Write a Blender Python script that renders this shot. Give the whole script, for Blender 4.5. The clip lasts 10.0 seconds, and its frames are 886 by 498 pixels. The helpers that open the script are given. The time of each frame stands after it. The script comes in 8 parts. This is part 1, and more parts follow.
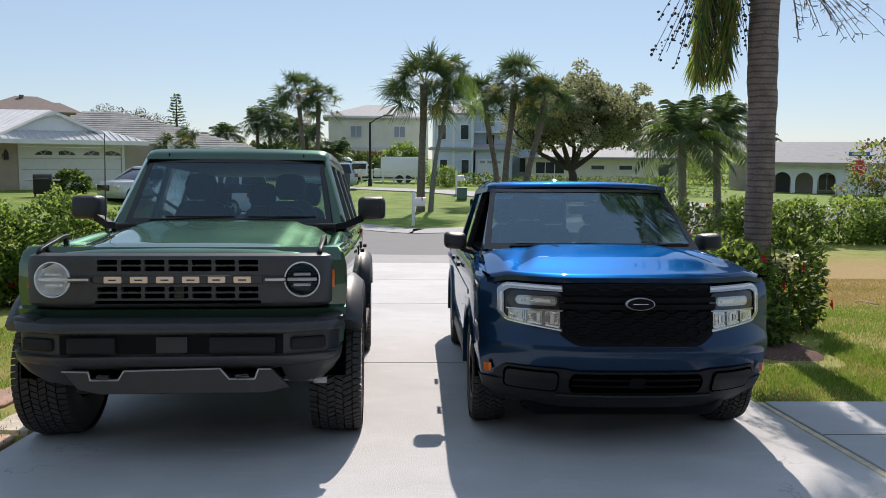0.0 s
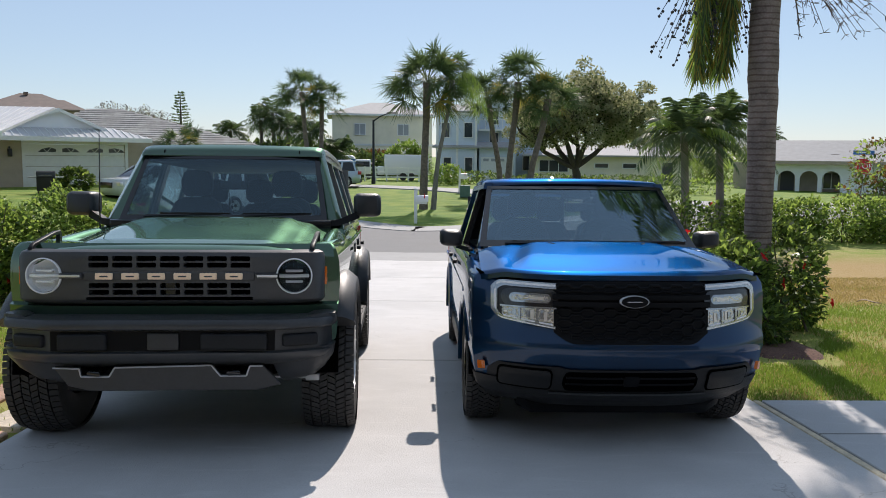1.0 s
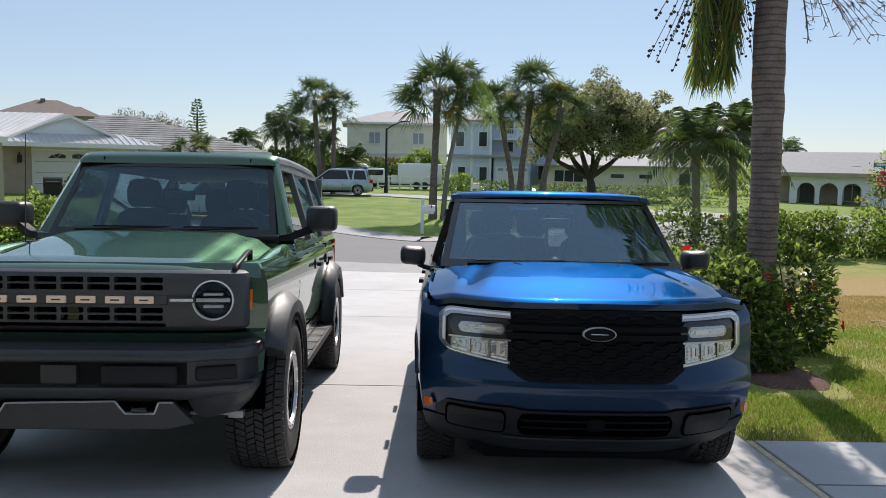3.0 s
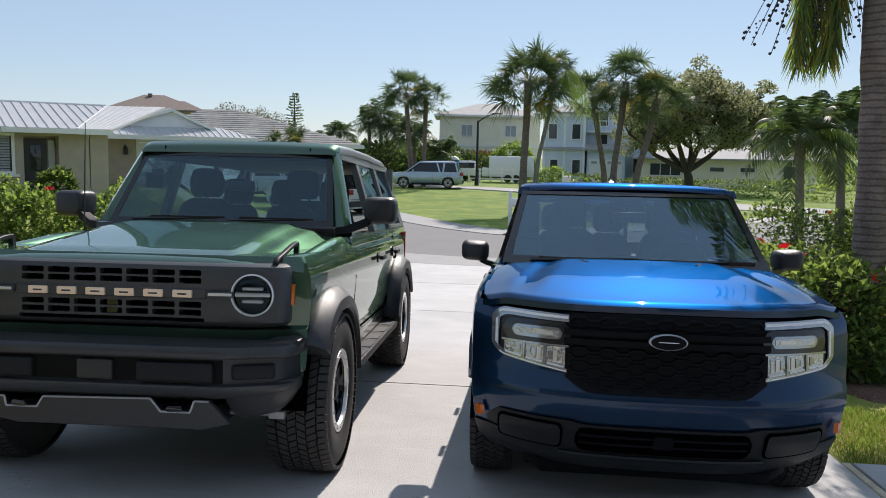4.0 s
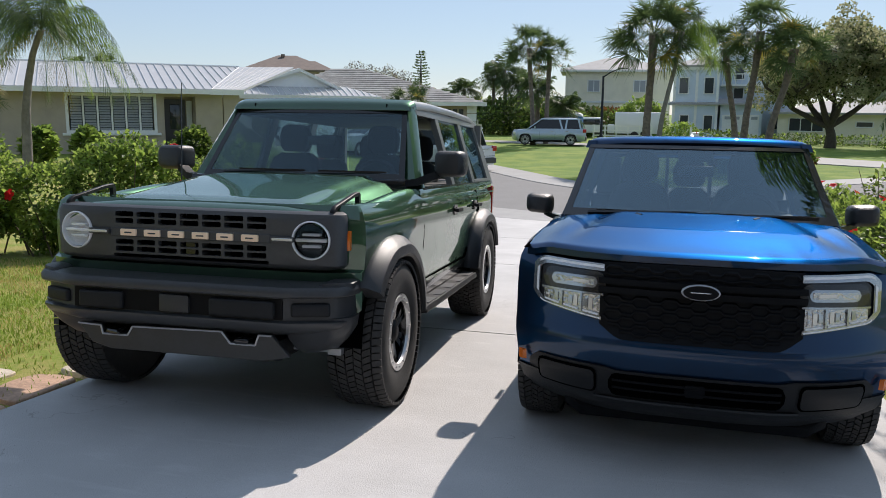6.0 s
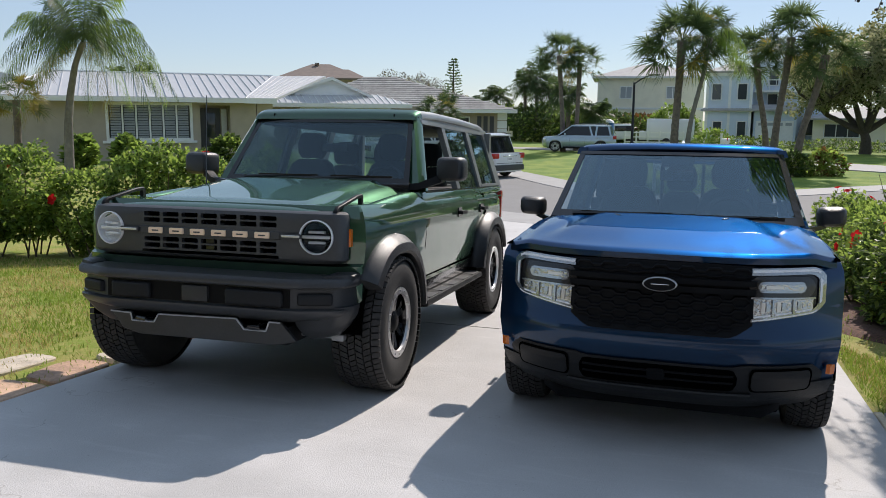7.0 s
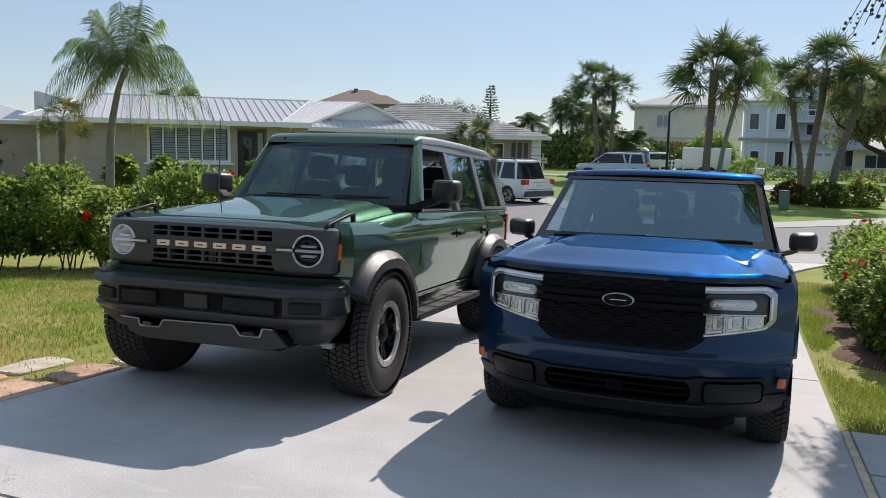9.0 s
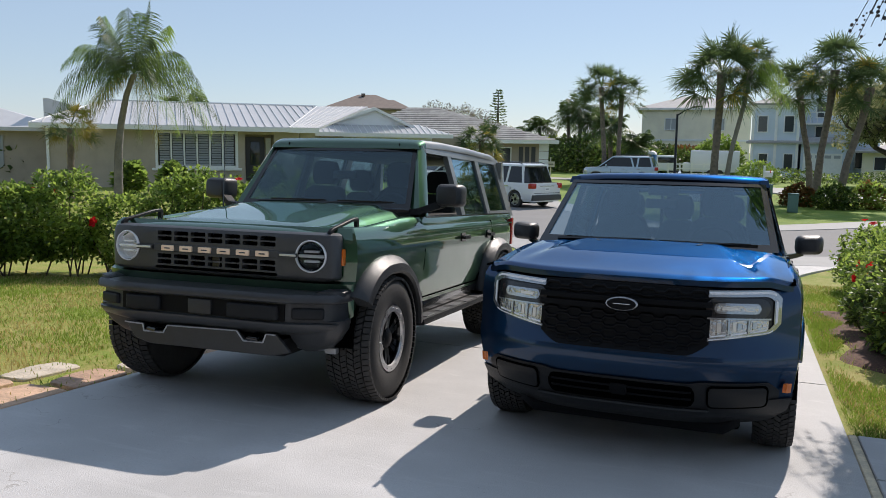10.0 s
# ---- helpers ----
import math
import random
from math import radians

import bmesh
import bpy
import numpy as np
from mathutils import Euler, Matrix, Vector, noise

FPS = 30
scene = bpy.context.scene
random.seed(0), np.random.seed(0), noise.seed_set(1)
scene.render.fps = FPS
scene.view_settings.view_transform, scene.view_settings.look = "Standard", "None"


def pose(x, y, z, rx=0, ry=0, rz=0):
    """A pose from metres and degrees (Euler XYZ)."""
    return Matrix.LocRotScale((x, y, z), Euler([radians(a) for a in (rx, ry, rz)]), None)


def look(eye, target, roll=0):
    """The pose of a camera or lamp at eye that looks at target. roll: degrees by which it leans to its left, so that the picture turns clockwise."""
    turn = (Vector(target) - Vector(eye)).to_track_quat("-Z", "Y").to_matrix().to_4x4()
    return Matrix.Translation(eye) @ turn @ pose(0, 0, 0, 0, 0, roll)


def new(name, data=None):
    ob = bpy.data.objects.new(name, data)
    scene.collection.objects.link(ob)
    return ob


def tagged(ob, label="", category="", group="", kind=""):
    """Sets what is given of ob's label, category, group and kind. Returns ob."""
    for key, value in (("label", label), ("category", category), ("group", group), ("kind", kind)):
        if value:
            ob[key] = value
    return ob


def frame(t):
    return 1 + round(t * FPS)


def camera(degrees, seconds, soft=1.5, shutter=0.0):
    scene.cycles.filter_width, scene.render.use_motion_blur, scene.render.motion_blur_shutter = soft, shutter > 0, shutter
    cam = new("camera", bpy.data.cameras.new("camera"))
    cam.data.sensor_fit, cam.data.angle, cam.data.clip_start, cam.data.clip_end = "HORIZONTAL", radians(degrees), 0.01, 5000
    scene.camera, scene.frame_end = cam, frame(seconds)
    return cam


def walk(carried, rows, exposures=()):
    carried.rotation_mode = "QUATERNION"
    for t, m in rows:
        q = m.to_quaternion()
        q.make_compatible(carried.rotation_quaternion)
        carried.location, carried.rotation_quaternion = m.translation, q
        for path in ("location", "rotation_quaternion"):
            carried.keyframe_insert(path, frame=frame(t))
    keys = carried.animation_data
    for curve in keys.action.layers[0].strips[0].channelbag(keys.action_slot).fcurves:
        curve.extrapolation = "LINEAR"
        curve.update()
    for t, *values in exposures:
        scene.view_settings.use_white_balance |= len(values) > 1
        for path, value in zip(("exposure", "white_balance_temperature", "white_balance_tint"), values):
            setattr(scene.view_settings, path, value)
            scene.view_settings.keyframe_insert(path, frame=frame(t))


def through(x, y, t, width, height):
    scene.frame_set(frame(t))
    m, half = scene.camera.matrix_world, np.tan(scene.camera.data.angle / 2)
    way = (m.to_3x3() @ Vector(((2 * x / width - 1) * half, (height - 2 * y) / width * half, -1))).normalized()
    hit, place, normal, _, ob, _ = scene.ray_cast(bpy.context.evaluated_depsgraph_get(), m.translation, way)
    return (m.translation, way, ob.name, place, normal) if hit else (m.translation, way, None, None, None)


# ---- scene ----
cam = camera(57.5, 10.0, 0.9)
PATH = [
    (0, (-0.213, 0.698, 1.714), (-0.153, 2.684, 1.49), 0.5),
    (0.5, (-0.205, 0.7, 1.71), (-0.152, 2.687, 1.485), 0.5),
    (1, (-0.149, 0.723, 1.705), (-0.099, 2.709, 1.476), 0.6),
    (1.5, (-0.076, 0.745, 1.7), (-0.02, 2.731, 1.473), 0.6),
    (2, (-0.021, 0.884, 1.698), (0.045, 2.871, 1.477), 0.7),
    (3.3, (0.343, 1.381, 1.718), (0.294, 3.37, 1.511), 1.1),
    (3.5, (0.386, 1.44, 1.707), (0.289, 3.427, 1.497), 1.1),
    (4, (0.444, 1.613, 1.695), (0.222, 3.588, 1.466), 1.1),
    (4.3, (0.47, 1.725, 1.695), (0.172, 3.687, 1.449), 1.1),
    (4.5, (0.498, 1.772, 1.696), (0.157, 3.725, 1.436), 1.1),
    (5, (0.638, 1.782, 1.689), (0.21, 3.714, 1.393), 0.9),
    (5.5, (0.773, 1.687, 1.682), (0.292, 3.602, 1.36), 0.8),
    (6, (0.875, 1.492, 1.684), (0.351, 3.392, 1.348), 0.6),
    (6.2, (0.929, 1.427, 1.694), (0.386, 3.323, 1.361), 0.2),
    (7.3, (1.357, 1.081, 1.703), (0.731, 2.954, 1.389), 0.6),
    (7.5, (1.436, 1.09, 1.69), (0.796, 2.959, 1.382), 0.6),
    (8, (1.541, 0.947, 1.687), (0.877, 2.812, 1.4), 0.9),
    (8.5, (1.622, 0.909, 1.699), (0.94, 2.77, 1.427), 1.1),
    (9, (1.653, 0.917, 1.7), (0.958, 2.774, 1.441), 1.1),
    (9.5, (1.677, 0.915, 1.7), (0.97, 2.769, 1.449), 0.9),
    (10, (1.679, 0.936, 1.701), (0.964, 2.788, 1.452), 0.8),
]
walk(cam, [(t, look(e, g, r)) for t, e, g, r in PATH], [(0, 0.33, 6700, 16), (10, 0.33, 6700, 16)])

# ---- sky and sun ----
SUN_DIR = Vector((0.218, 1.354, 1.114)).normalized()
world = bpy.data.worlds.new("world")
scene.world = world
world.use_nodes = True
wn, wl = world.node_tree.nodes, world.node_tree.links
sky = wn.new("ShaderNodeTexSky")
sky.sky_type = "NISHITA"
sky.sun_disc = False
sky.sun_elevation = math.asin(SUN_DIR.z)
sky.sun_rotation = math.atan2(SUN_DIR.x, SUN_DIR.y)
sky.altitude = 0.0
sky.air_density = 1.0
sky.dust_density = 0.1
sky.ozone_density = 3.5
haze = wn.new("ShaderNodeMix")
haze.data_type = "RGBA"
haze.inputs[0].default_value = 0.5
haze.inputs[7].default_value = (4.7, 6.3, 7.9, 1)
wl.new(sky.outputs[0], haze.inputs[6])
wl.new(haze.outputs[2], wn["Background"].inputs[0])
wn["Background"].inputs[1].default_value = 0.082
sun = new("sun", bpy.data.lights.new("sun", "SUN"))
sun.data.energy = 3.6
sun.data.angle = radians(0.55)
sun.data.color = (1.0, 0.95, 0.87)
sun.matrix_world = look(SUN_DIR * 60, (0, 0, 0))


# ---- materials ----
def material(name, base=(0.5, 0.5, 0.5), rough=0.5, metal=0.0, coat=0.0, spec=0.5, vary=0.0, scale=8.0, fine=60.0, bump=0.0,
             bump_scale=80.0, second=None, trans=0.0, sheen=0.0, rand=0.0, island=0.0, flake=0.0):
    """A surface with broad and fine variation in colour, roughness and relief."""
    m = bpy.data.materials.new(name)
    m.use_nodes = True
    nt = m.node_tree
    n, l = nt.nodes, nt.links
    b = n["Principled BSDF"]
    b.inputs["Base Color"].default_value = (*base, 1)
    b.inputs["Roughness"].default_value = rough
    b.inputs["Metallic"].default_value = metal
    b.inputs["Coat Weight"].default_value = coat
    b.inputs["Coat Roughness"].default_value = 0.02
    b.inputs["Coat IOR"].default_value = 1.5
    b.inputs["Specular IOR Level"].default_value = spec
    b.inputs["Transmission Weight"].default_value = trans
    co = n.new("ShaderNodeTexCoord").outputs["Object"]
    col = None
    if vary:
        big, small = n.new("ShaderNodeTexNoise"), n.new("ShaderNodeTexNoise")
        for k, s, d in ((big, scale, 5), (small, fine, 3)):
            k.inputs["Scale"].default_value, k.inputs["Detail"].default_value = s, d
            l.new(co, k.inputs["Vector"])
        mix = n.new("ShaderNodeMath")
        mix.operation = "MULTIPLY_ADD"
        mix.inputs[1].default_value = 0.6
        half = n.new("ShaderNodeMath")
        half.operation = "MULTIPLY"
        half.inputs[1].default_value = 0.4
        l.new(small.outputs["Fac"], half.inputs[0])
        l.new(big.outputs["Fac"], mix.inputs[0])
        l.new(half.outputs[0], mix.inputs[2])
        ramp = n.new("ShaderNodeValToRGB")
        lo = second or tuple(c * (1 - vary) for c in base)
        hi = base if second else tuple(min(1, c * (1 + vary)) for c in base)
        ramp.color_ramp.elements[0].position, ramp.color_ramp.elements[1].position = 0.38, 0.62
        ramp.color_ramp.elements[0].color, ramp.color_ramp.elements[1].color = (*lo, 1), (*hi, 1)
        l.new(mix.outputs[0], ramp.inputs[0])
        col = ramp.outputs[0]
        rr = n.new("ShaderNodeMapRange")
        rr.inputs[1].default_value, rr.inputs[2].default_value = 0.3, 0.7
        rr.inputs[3].default_value, rr.inputs[4].default_value = max(0, rough - 0.08), min(1, rough + 0.08)
        l.new(mix.outputs[0], rr.inputs[0])
        l.new(rr.outputs[0], b.inputs["Roughness"])
    if rand or island:
        hsv = n.new("ShaderNodeHueSaturation")
        src = n.new("ShaderNodeObjectInfo").outputs["Random"] if rand else n.new("ShaderNodeNewGeometry").outputs["Random Per Island"]
        k = rand or island
        mr = n.new("ShaderNodeMapRange")
        mr.inputs[3].default_value, mr.inputs[4].default_value = 1 - k, 1 + k
        l.new(src, mr.inputs[0])
        l.new(mr.outputs[0], hsv.inputs["Value"])
        mh = n.new("ShaderNodeMapRange")
        mh.inputs[3].default_value, mh.inputs[4].default_value = 0.5 - 0.04 * k, 0.5 + 0.03 * k
        l.new(src, mh.inputs[0])
        l.new(mh.outputs[0], hsv.inputs["Hue"])
        if col is None:
            hsv.inputs["Color"].default_value = (*base, 1)
        else:
            l.new(col, hsv.inputs["Color"])
        col = hsv.outputs[0]
    if col is not None:
        l.new(col, b.inputs["Base Color"])
    if bump:
        nz = n.new("ShaderNodeTexNoise")
        nz.inputs["Scale"].default_value, nz.inputs["Detail"].default_value = bump_scale, 4
        l.new(co, nz.inputs["Vector"])
        bp = n.new("ShaderNodeBump")
        bp.inputs["Strength"].default_value, bp.inputs["Distance"].default_value = bump, 0.01
        l.new(nz.outputs["Fac"], bp.inputs["Height"])
        l.new(bp.outputs[0], b.inputs["Normal"])
    return m


def leaf_material(name, base, through, island=0.35, rough=0.45, trans=0.35):
    """Leaves: glossy skin and light that shines through."""
    m = material(name, base, rough, island=island, spec=0.12)
    nt = m.node_tree
    n, l = nt.nodes, nt.links
    tr = n.new("ShaderNodeBsdfTranslucent")
    tr.inputs[0].default_value = (*through, 1)
    mx = n.new("ShaderNodeMixShader")
    mx.inputs[0].default_value = trans
    l.new(n["Principled BSDF"].outputs[0], mx.inputs[1])
    l.new(tr.outputs[0], mx.inputs[2])
    l.new(mx.outputs[0], n["Material Output"].inputs[0])
    return m


def glass_material(name, tint, rough=0.0, low=0.05, power=4.0, veil=0.0):
    """A thin pane: clear film of a tint, with a mirror-like skin."""
    m = bpy.data.materials.new(name)
    m.use_nodes = True
    n, l = m.node_tree.nodes, m.node_tree.links
    n.remove(n["Principled BSDF"])
    t = n.new("ShaderNodeBsdfTransparent")
    t.inputs[0].default_value = (*tint, 1)
    g = n.new("ShaderNodeBsdfGlossy")
    g.inputs["Roughness"].default_value = rough
    # Blue cast of a reflected sky is put into the skin's tint.
    g.inputs["Color"].default_value = (0.66, 0.88, 1.0, 1)
    lw = n.new("ShaderNodeLayerWeight")
    lw.inputs[0].default_value = 0.5
    pw = n.new("ShaderNodeMath")
    pw.operation = "POWER"
    pw.inputs[1].default_value = power
    l.new(lw.outputs["Facing"], pw.inputs[0])
    f = n.new("ShaderNodeMapRange")
    f.inputs[3].default_value, f.inputs[4].default_value = low, 1.0
    l.new(pw.outputs[0], f.inputs[0])
    mx = n.new("ShaderNodeMixShader")
    l.new(f.outputs[0], mx.inputs[0])
    l.new(t.outputs[0], mx.inputs[1])
    l.new(g.outputs[0], mx.inputs[2])
    out = mx.outputs[0]
    if veil:
        # Pale translucent film imitates the veil of sky reflected on the pane.
        film = n.new("ShaderNodeBsdfTranslucent")
        film.inputs[0].default_value = (0.75, 0.8, 0.85, 1)
        spots = n.new("ShaderNodeTexNoise")
        spots.inputs["Scale"].default_value, spots.inputs["Detail"].default_value = 4.0, 5
        l.new(n.new("ShaderNodeTexCoord").outputs["Object"], spots.inputs["Vector"])
        amount = n.new("ShaderNodeMapRange")
        amount.inputs[1].default_value, amount.inputs[2].default_value = 0.3, 0.7
        amount.inputs[3].default_value, amount.inputs[4].default_value = veil * 0.7, veil * 1.3
        l.new(spots.outputs["Fac"], amount.inputs[0])
        veiled = n.new("ShaderNodeMixShader")
        l.new(amount.outputs[0], veiled.inputs[0])
        l.new(out, veiled.inputs[1])
        l.new(film.outputs[0], veiled.inputs[2])
        out = veiled.outputs[0]
    l.new(out, n["Material Output"].inputs[0])
    return m


M = {}
M["green"] = material("green_metallic_paint", (0.036, 0.094, 0.050), 0.38, 0.85, 1.0, spec=0.0, vary=0.12, scale=3, fine=900)
M["blue"] = material("blue_metallic_paint", (0.0085, 0.034, 0.080), 0.40, 0.9, 0.75, spec=0.0, vary=0.12, scale=3, fine=900)
M["green"].node_tree.nodes["Principled BSDF"].inputs["Coat IOR"].default_value = 1.8
M["blue"].node_tree.nodes["Principled BSDF"].inputs["Specular Tint"].default_value = (0.22, 0.52, 0.85, 1)
M["green"].node_tree.nodes["Principled BSDF"].inputs["Specular Tint"].default_value = (0.8, 1.0, 0.85, 1)
M["black_plastic"] = material("black_moulded_plastic", (0.012, 0.0125, 0.0135), 0.5, spec=0.2, vary=0.15, scale=5, bump=0.12, bump_scale=500)
M["bumper_black"] = material("powder_coated_black", (0.020, 0.021, 0.023), 0.45, spec=0.15, vary=0.15, scale=5, bump=0.08, bump_scale=400)
M["steel_black"] = material("black_coated_steel", (0.042, 0.044, 0.047), 0.4, spec=0.45, vary=0.15, scale=5, bump=0.06, bump_scale=400)
M["flare_plastic"] = material("grained_black_plastic", (0.026, 0.027, 0.0285), 0.42, vary=0.12, scale=6, bump=0.15, bump_scale=600)
M["satin_black"] = material("satin_black_plastic", (0.005, 0.0052, 0.006), 0.5, spec=0.12, vary=0.15, scale=5, bump=0.08, bump_scale=400)
M["bumper_grain"] = material("grained_bumper_plastic", (0.013, 0.0135, 0.0145), 0.48, spec=0.25, vary=0.15, scale=5, bump=0.1, bump_scale=500)
M["gloss_black"] = material("gloss_black", (0.012, 0.012, 0.013), 0.18, coat=0.4)
M["grille_grey"] = material("dark_grey_grille", (0.050, 0.052, 0.055), 0.45, vary=0.1, scale=5)
# Matt near-black: the darkness of hollows and gaps is put into the colour.
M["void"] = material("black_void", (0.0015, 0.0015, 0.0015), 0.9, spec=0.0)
M["rubber"] = material("tyre_rubber", (0.034, 0.033, 0.032), 0.75, vary=0.25, scale=20, bump=0.1, bump_scale=300)
M["chrome"] = material("chrome", (0.75, 0.75, 0.76), 0.12, 1.0)
M["reflector"] = material("lamp_reflector", (0.80, 0.80, 0.80), 0.3, 0.8)
M["alloy"] = material("machined_alloy", (0.55, 0.55, 0.56), 0.32, 1.0, vary=0.1, scale=20)
M["skid"] = material("grey_skid_plate", (0.045, 0.046, 0.048), 0.42, 0.2, vary=0.1, scale=8)
M["cream_badge"] = material("cream_badge", (1.0, 0.74, 0.52), 0.45)
M["amber"] = material("amber_lens", (0.70, 0.15, 0.01), 0.2, coat=0.5)
M["red_lens"] = material("red_lens", (0.45, 0.015, 0.015), 0.15, coat=0.5)
M["windscreen"] = glass_material("windscreen_glass", (0.42, 0.52, 0.58), 0.0, 0.20, 3.0, 0.004)
M["clear_screen"] = glass_material("clear_windscreen_glass", (0.44, 0.58, 0.66), 0.0, 0.09, 3.0)
M["tinted"] = glass_material("tinted_glass", (0.60, 0.66, 0.64), 0.0, 0.07, 3.5)
M["privacy"] = glass_material("privacy_glass", (0.34, 0.38, 0.38), 0.0, 0.07, 3.5)
M["lens"] = glass_material("lamp_lens", (0.95, 0.96, 0.96), 0.0, 0.03, 6.0)
M["interior"] = material("dark_cabin_trim", (0.014, 0.0145, 0.016), 0.65, vary=0.2, scale=10)
M["seat"] = material("dark_seat_cloth", (0.014, 0.0145, 0.016), 0.8, vary=0.25, scale=30)
M["hardtop"] = material("grey_hardtop", (0.16, 0.165, 0.155), 0.38, coat=0.35, vary=0.08, scale=5)
M["silver_paint"] = material("pale_blue_silver_paint", (0.42, 0.50, 0.56), 0.3, 0.5, 1.0)
M["white_paint"] = material("white_car_paint", (0.78, 0.79, 0.80), 0.3, 0.0, 1.0)
M["grey_paint"] = material("silver_grey_paint", (0.60, 0.62, 0.65), 0.35, 0.15, 0.8)
M["dark_glass"] = material("dark_car_glass", (0.012, 0.014, 0.016), 0.06, spec=0.6)
M["white_trim"] = material("white_painted_trim", (0.80, 0.80, 0.78), 0.5, vary=0.04, scale=4)
# Dark tone of the unseen wall keeps bounced light off the cars.
M["taupe_stucco"] = material("dark_shading_wall", (0.07, 0.065, 0.06), 0.9, vary=0.1, scale=2, bump=0.4)
M["stucco"] = material("beige_stucco", (0.44, 0.375, 0.30), 0.9, vary=0.08, scale=2, bump=0.5, bump_scale=60)
M["tan_stucco"] = material("tan_stucco", (0.40, 0.33, 0.26), 0.9, vary=0.08, scale=2, bump=0.4)
M["cream_stucco"] = material("cream_stucco", (0.84, 0.78, 0.62), 0.9, vary=0.06, scale=1)
M["white_stucco"] = material("white_stucco", (0.82, 0.83, 0.84), 0.85, vary=0.05, scale=1)
M["metal_roof"] = material("white_metal_roof", (0.58, 0.575, 0.57), 0.38, 0.05, vary=0.06, scale=2)
M["tile_roof"] = material("grey_tile_roof", (0.33, 0.32, 0.30), 0.8, vary=0.25, scale=1.5, fine=12, bump=0.4, rand=0.12)
M["brown_roof"] = material("brown_shingle_roof", (0.20, 0.155, 0.13), 0.85, vary=0.15, scale=2, fine=20)
M["pale_roof"] = material("pale_tile_roof", (0.36, 0.355, 0.35), 0.8, vary=0.12, scale=2, fine=20)
M["shutter"] = material("grey_louvre", (0.36, 0.38, 0.39), 0.6)
M["window_dark"] = material("dark_window_glass", (0.04, 0.05, 0.06), 0.08, spec=0.6)
M["door_dark"] = material("dark_door", (0.05, 0.05, 0.055), 0.4)
M["lamp_black"] = material("black_lamp_metal", (0.018, 0.018, 0.02), 0.4, 0.3)
M["sign_red"] = material("red_sign", (0.55, 0.02, 0.03), 0.45)
M["edge_grey"] = material("pale_grey_edge", (0.50, 0.50, 0.51), 0.38, 0.3)
M["ring_white"] = material("white_lamp_ring", (0.84, 0.84, 0.85), 0.25, coat=0.5)
# Pale colour imitates light reflected in one headlamp.
M["pale_reflector"] = material("lit_lamp_reflector", (0.88, 0.88, 0.88), 0.35, 0.0)
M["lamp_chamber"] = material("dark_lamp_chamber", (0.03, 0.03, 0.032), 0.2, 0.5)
M["blue_stucco"] = material("pale_blue_stucco", (0.60, 0.68, 0.78), 0.85, vary=0.05, scale=1)
M["lamp_ring"] = material("pale_lamp_ring", (0.40, 0.415, 0.43), 0.14, 0.75, 0.3)
M["facet"] = material("faceted_chrome", (0.52, 0.51, 0.49), 0.12, 0.9, bump=0.6, bump_scale=45)
M["clear_cell"] = material("clear_lamp_cell", (0.76, 0.69, 0.61), 0.22, 0.35)
M["sign_white"] = material("white_sign", (0.85, 0.85, 0.85), 0.45)
M["galv"] = material("galvanised_post", (0.4, 0.41, 0.42), 0.45, 0.7)
M["teal_box"] = material("green_utility_box", (0.10, 0.18, 0.16), 0.6)
M["blue_plastic"] = material("blue_plastic", (0.03, 0.16, 0.42), 0.5)
M["brick_red"] = material("terracotta_flagstone", (0.52, 0.34, 0.23), 0.85, vary=0.25, scale=6, fine=50, bump=0.4, rand=0.22)
M["wood_strip"] = material("pale_wood_strip", (0.62, 0.52, 0.36), 0.7, vary=0.2, scale=10, bump=0.2)
M["mulch"] = material("red_brown_mulch", (0.13, 0.065, 0.045), 0.95, vary=0.5, scale=40, fine=150, bump=0.9, bump_scale=60)
M["asphalt"] = material("worn_grey_asphalt", (0.215, 0.21, 0.205), 0.88, vary=0.10, scale=0.7, fine=120, bump=0.3, bump_scale=150)
M["gutter"] = material("pale_concrete_gutter", (0.34, 0.335, 0.325), 0.8, vary=0.1, scale=2, fine=60, bump=0.2)
M["palm_trunk"] = material("grey_brown_palm_bark", (0.155, 0.125, 0.105), 0.9, vary=0.35, scale=7, fine=40, bump=0.8, bump_scale=35)
M["pale_trunk"] = material("pale_grey_palm_bark", (0.20, 0.185, 0.165), 0.9, vary=0.25, scale=6, fine=40, bump=0.6, bump_scale=40)
M["straw"] = leaf_material("dry_straw_blade", (0.50, 0.39, 0.16), (0.6, 0.48, 0.18), 0.3, 0.7, 0.25)
M["bark"] = material("dark_oak_bark", (0.07, 0.058, 0.048), 0.95, vary=0.3, scale=8, bump=0.8)
M["twig"] = material("thin_brown_branch", (0.10, 0.075, 0.05), 0.9, vary=0.2, scale=20)
M["leaf"] = leaf_material("hedge_leaf", (0.10, 0.165, 0.045), (0.42, 0.56, 0.11), 0.5, 0.38, 0.5)
M["oak_leaf"] = leaf_material("oak_leaf", (0.205, 0.212, 0.12), (0.46, 0.46, 0.24), 0.4, 0.55, 0.5)
M["frond"] = leaf_material("palm_frond", (0.050, 0.082, 0.040), (0.17, 0.25, 0.085), 0.45, 0.45, 0.35)
M["frond_bright"] = leaf_material("bright_palm_frond", (0.10, 0.165, 0.045), (0.36, 0.52, 0.10), 0.4, 0.35, 0.45)
M["frond_dry"] = leaf_material("yellowing_palm_frond", (0.20, 0.165, 0.04), (0.42, 0.36, 0.08), 0.4, 0.5, 0.4)
M["dark_leaf"] = leaf_material("dark_shrub_leaf", (0.05, 0.08, 0.028), (0.16, 0.24, 0.05), 0.4, 0.45, 0.3)
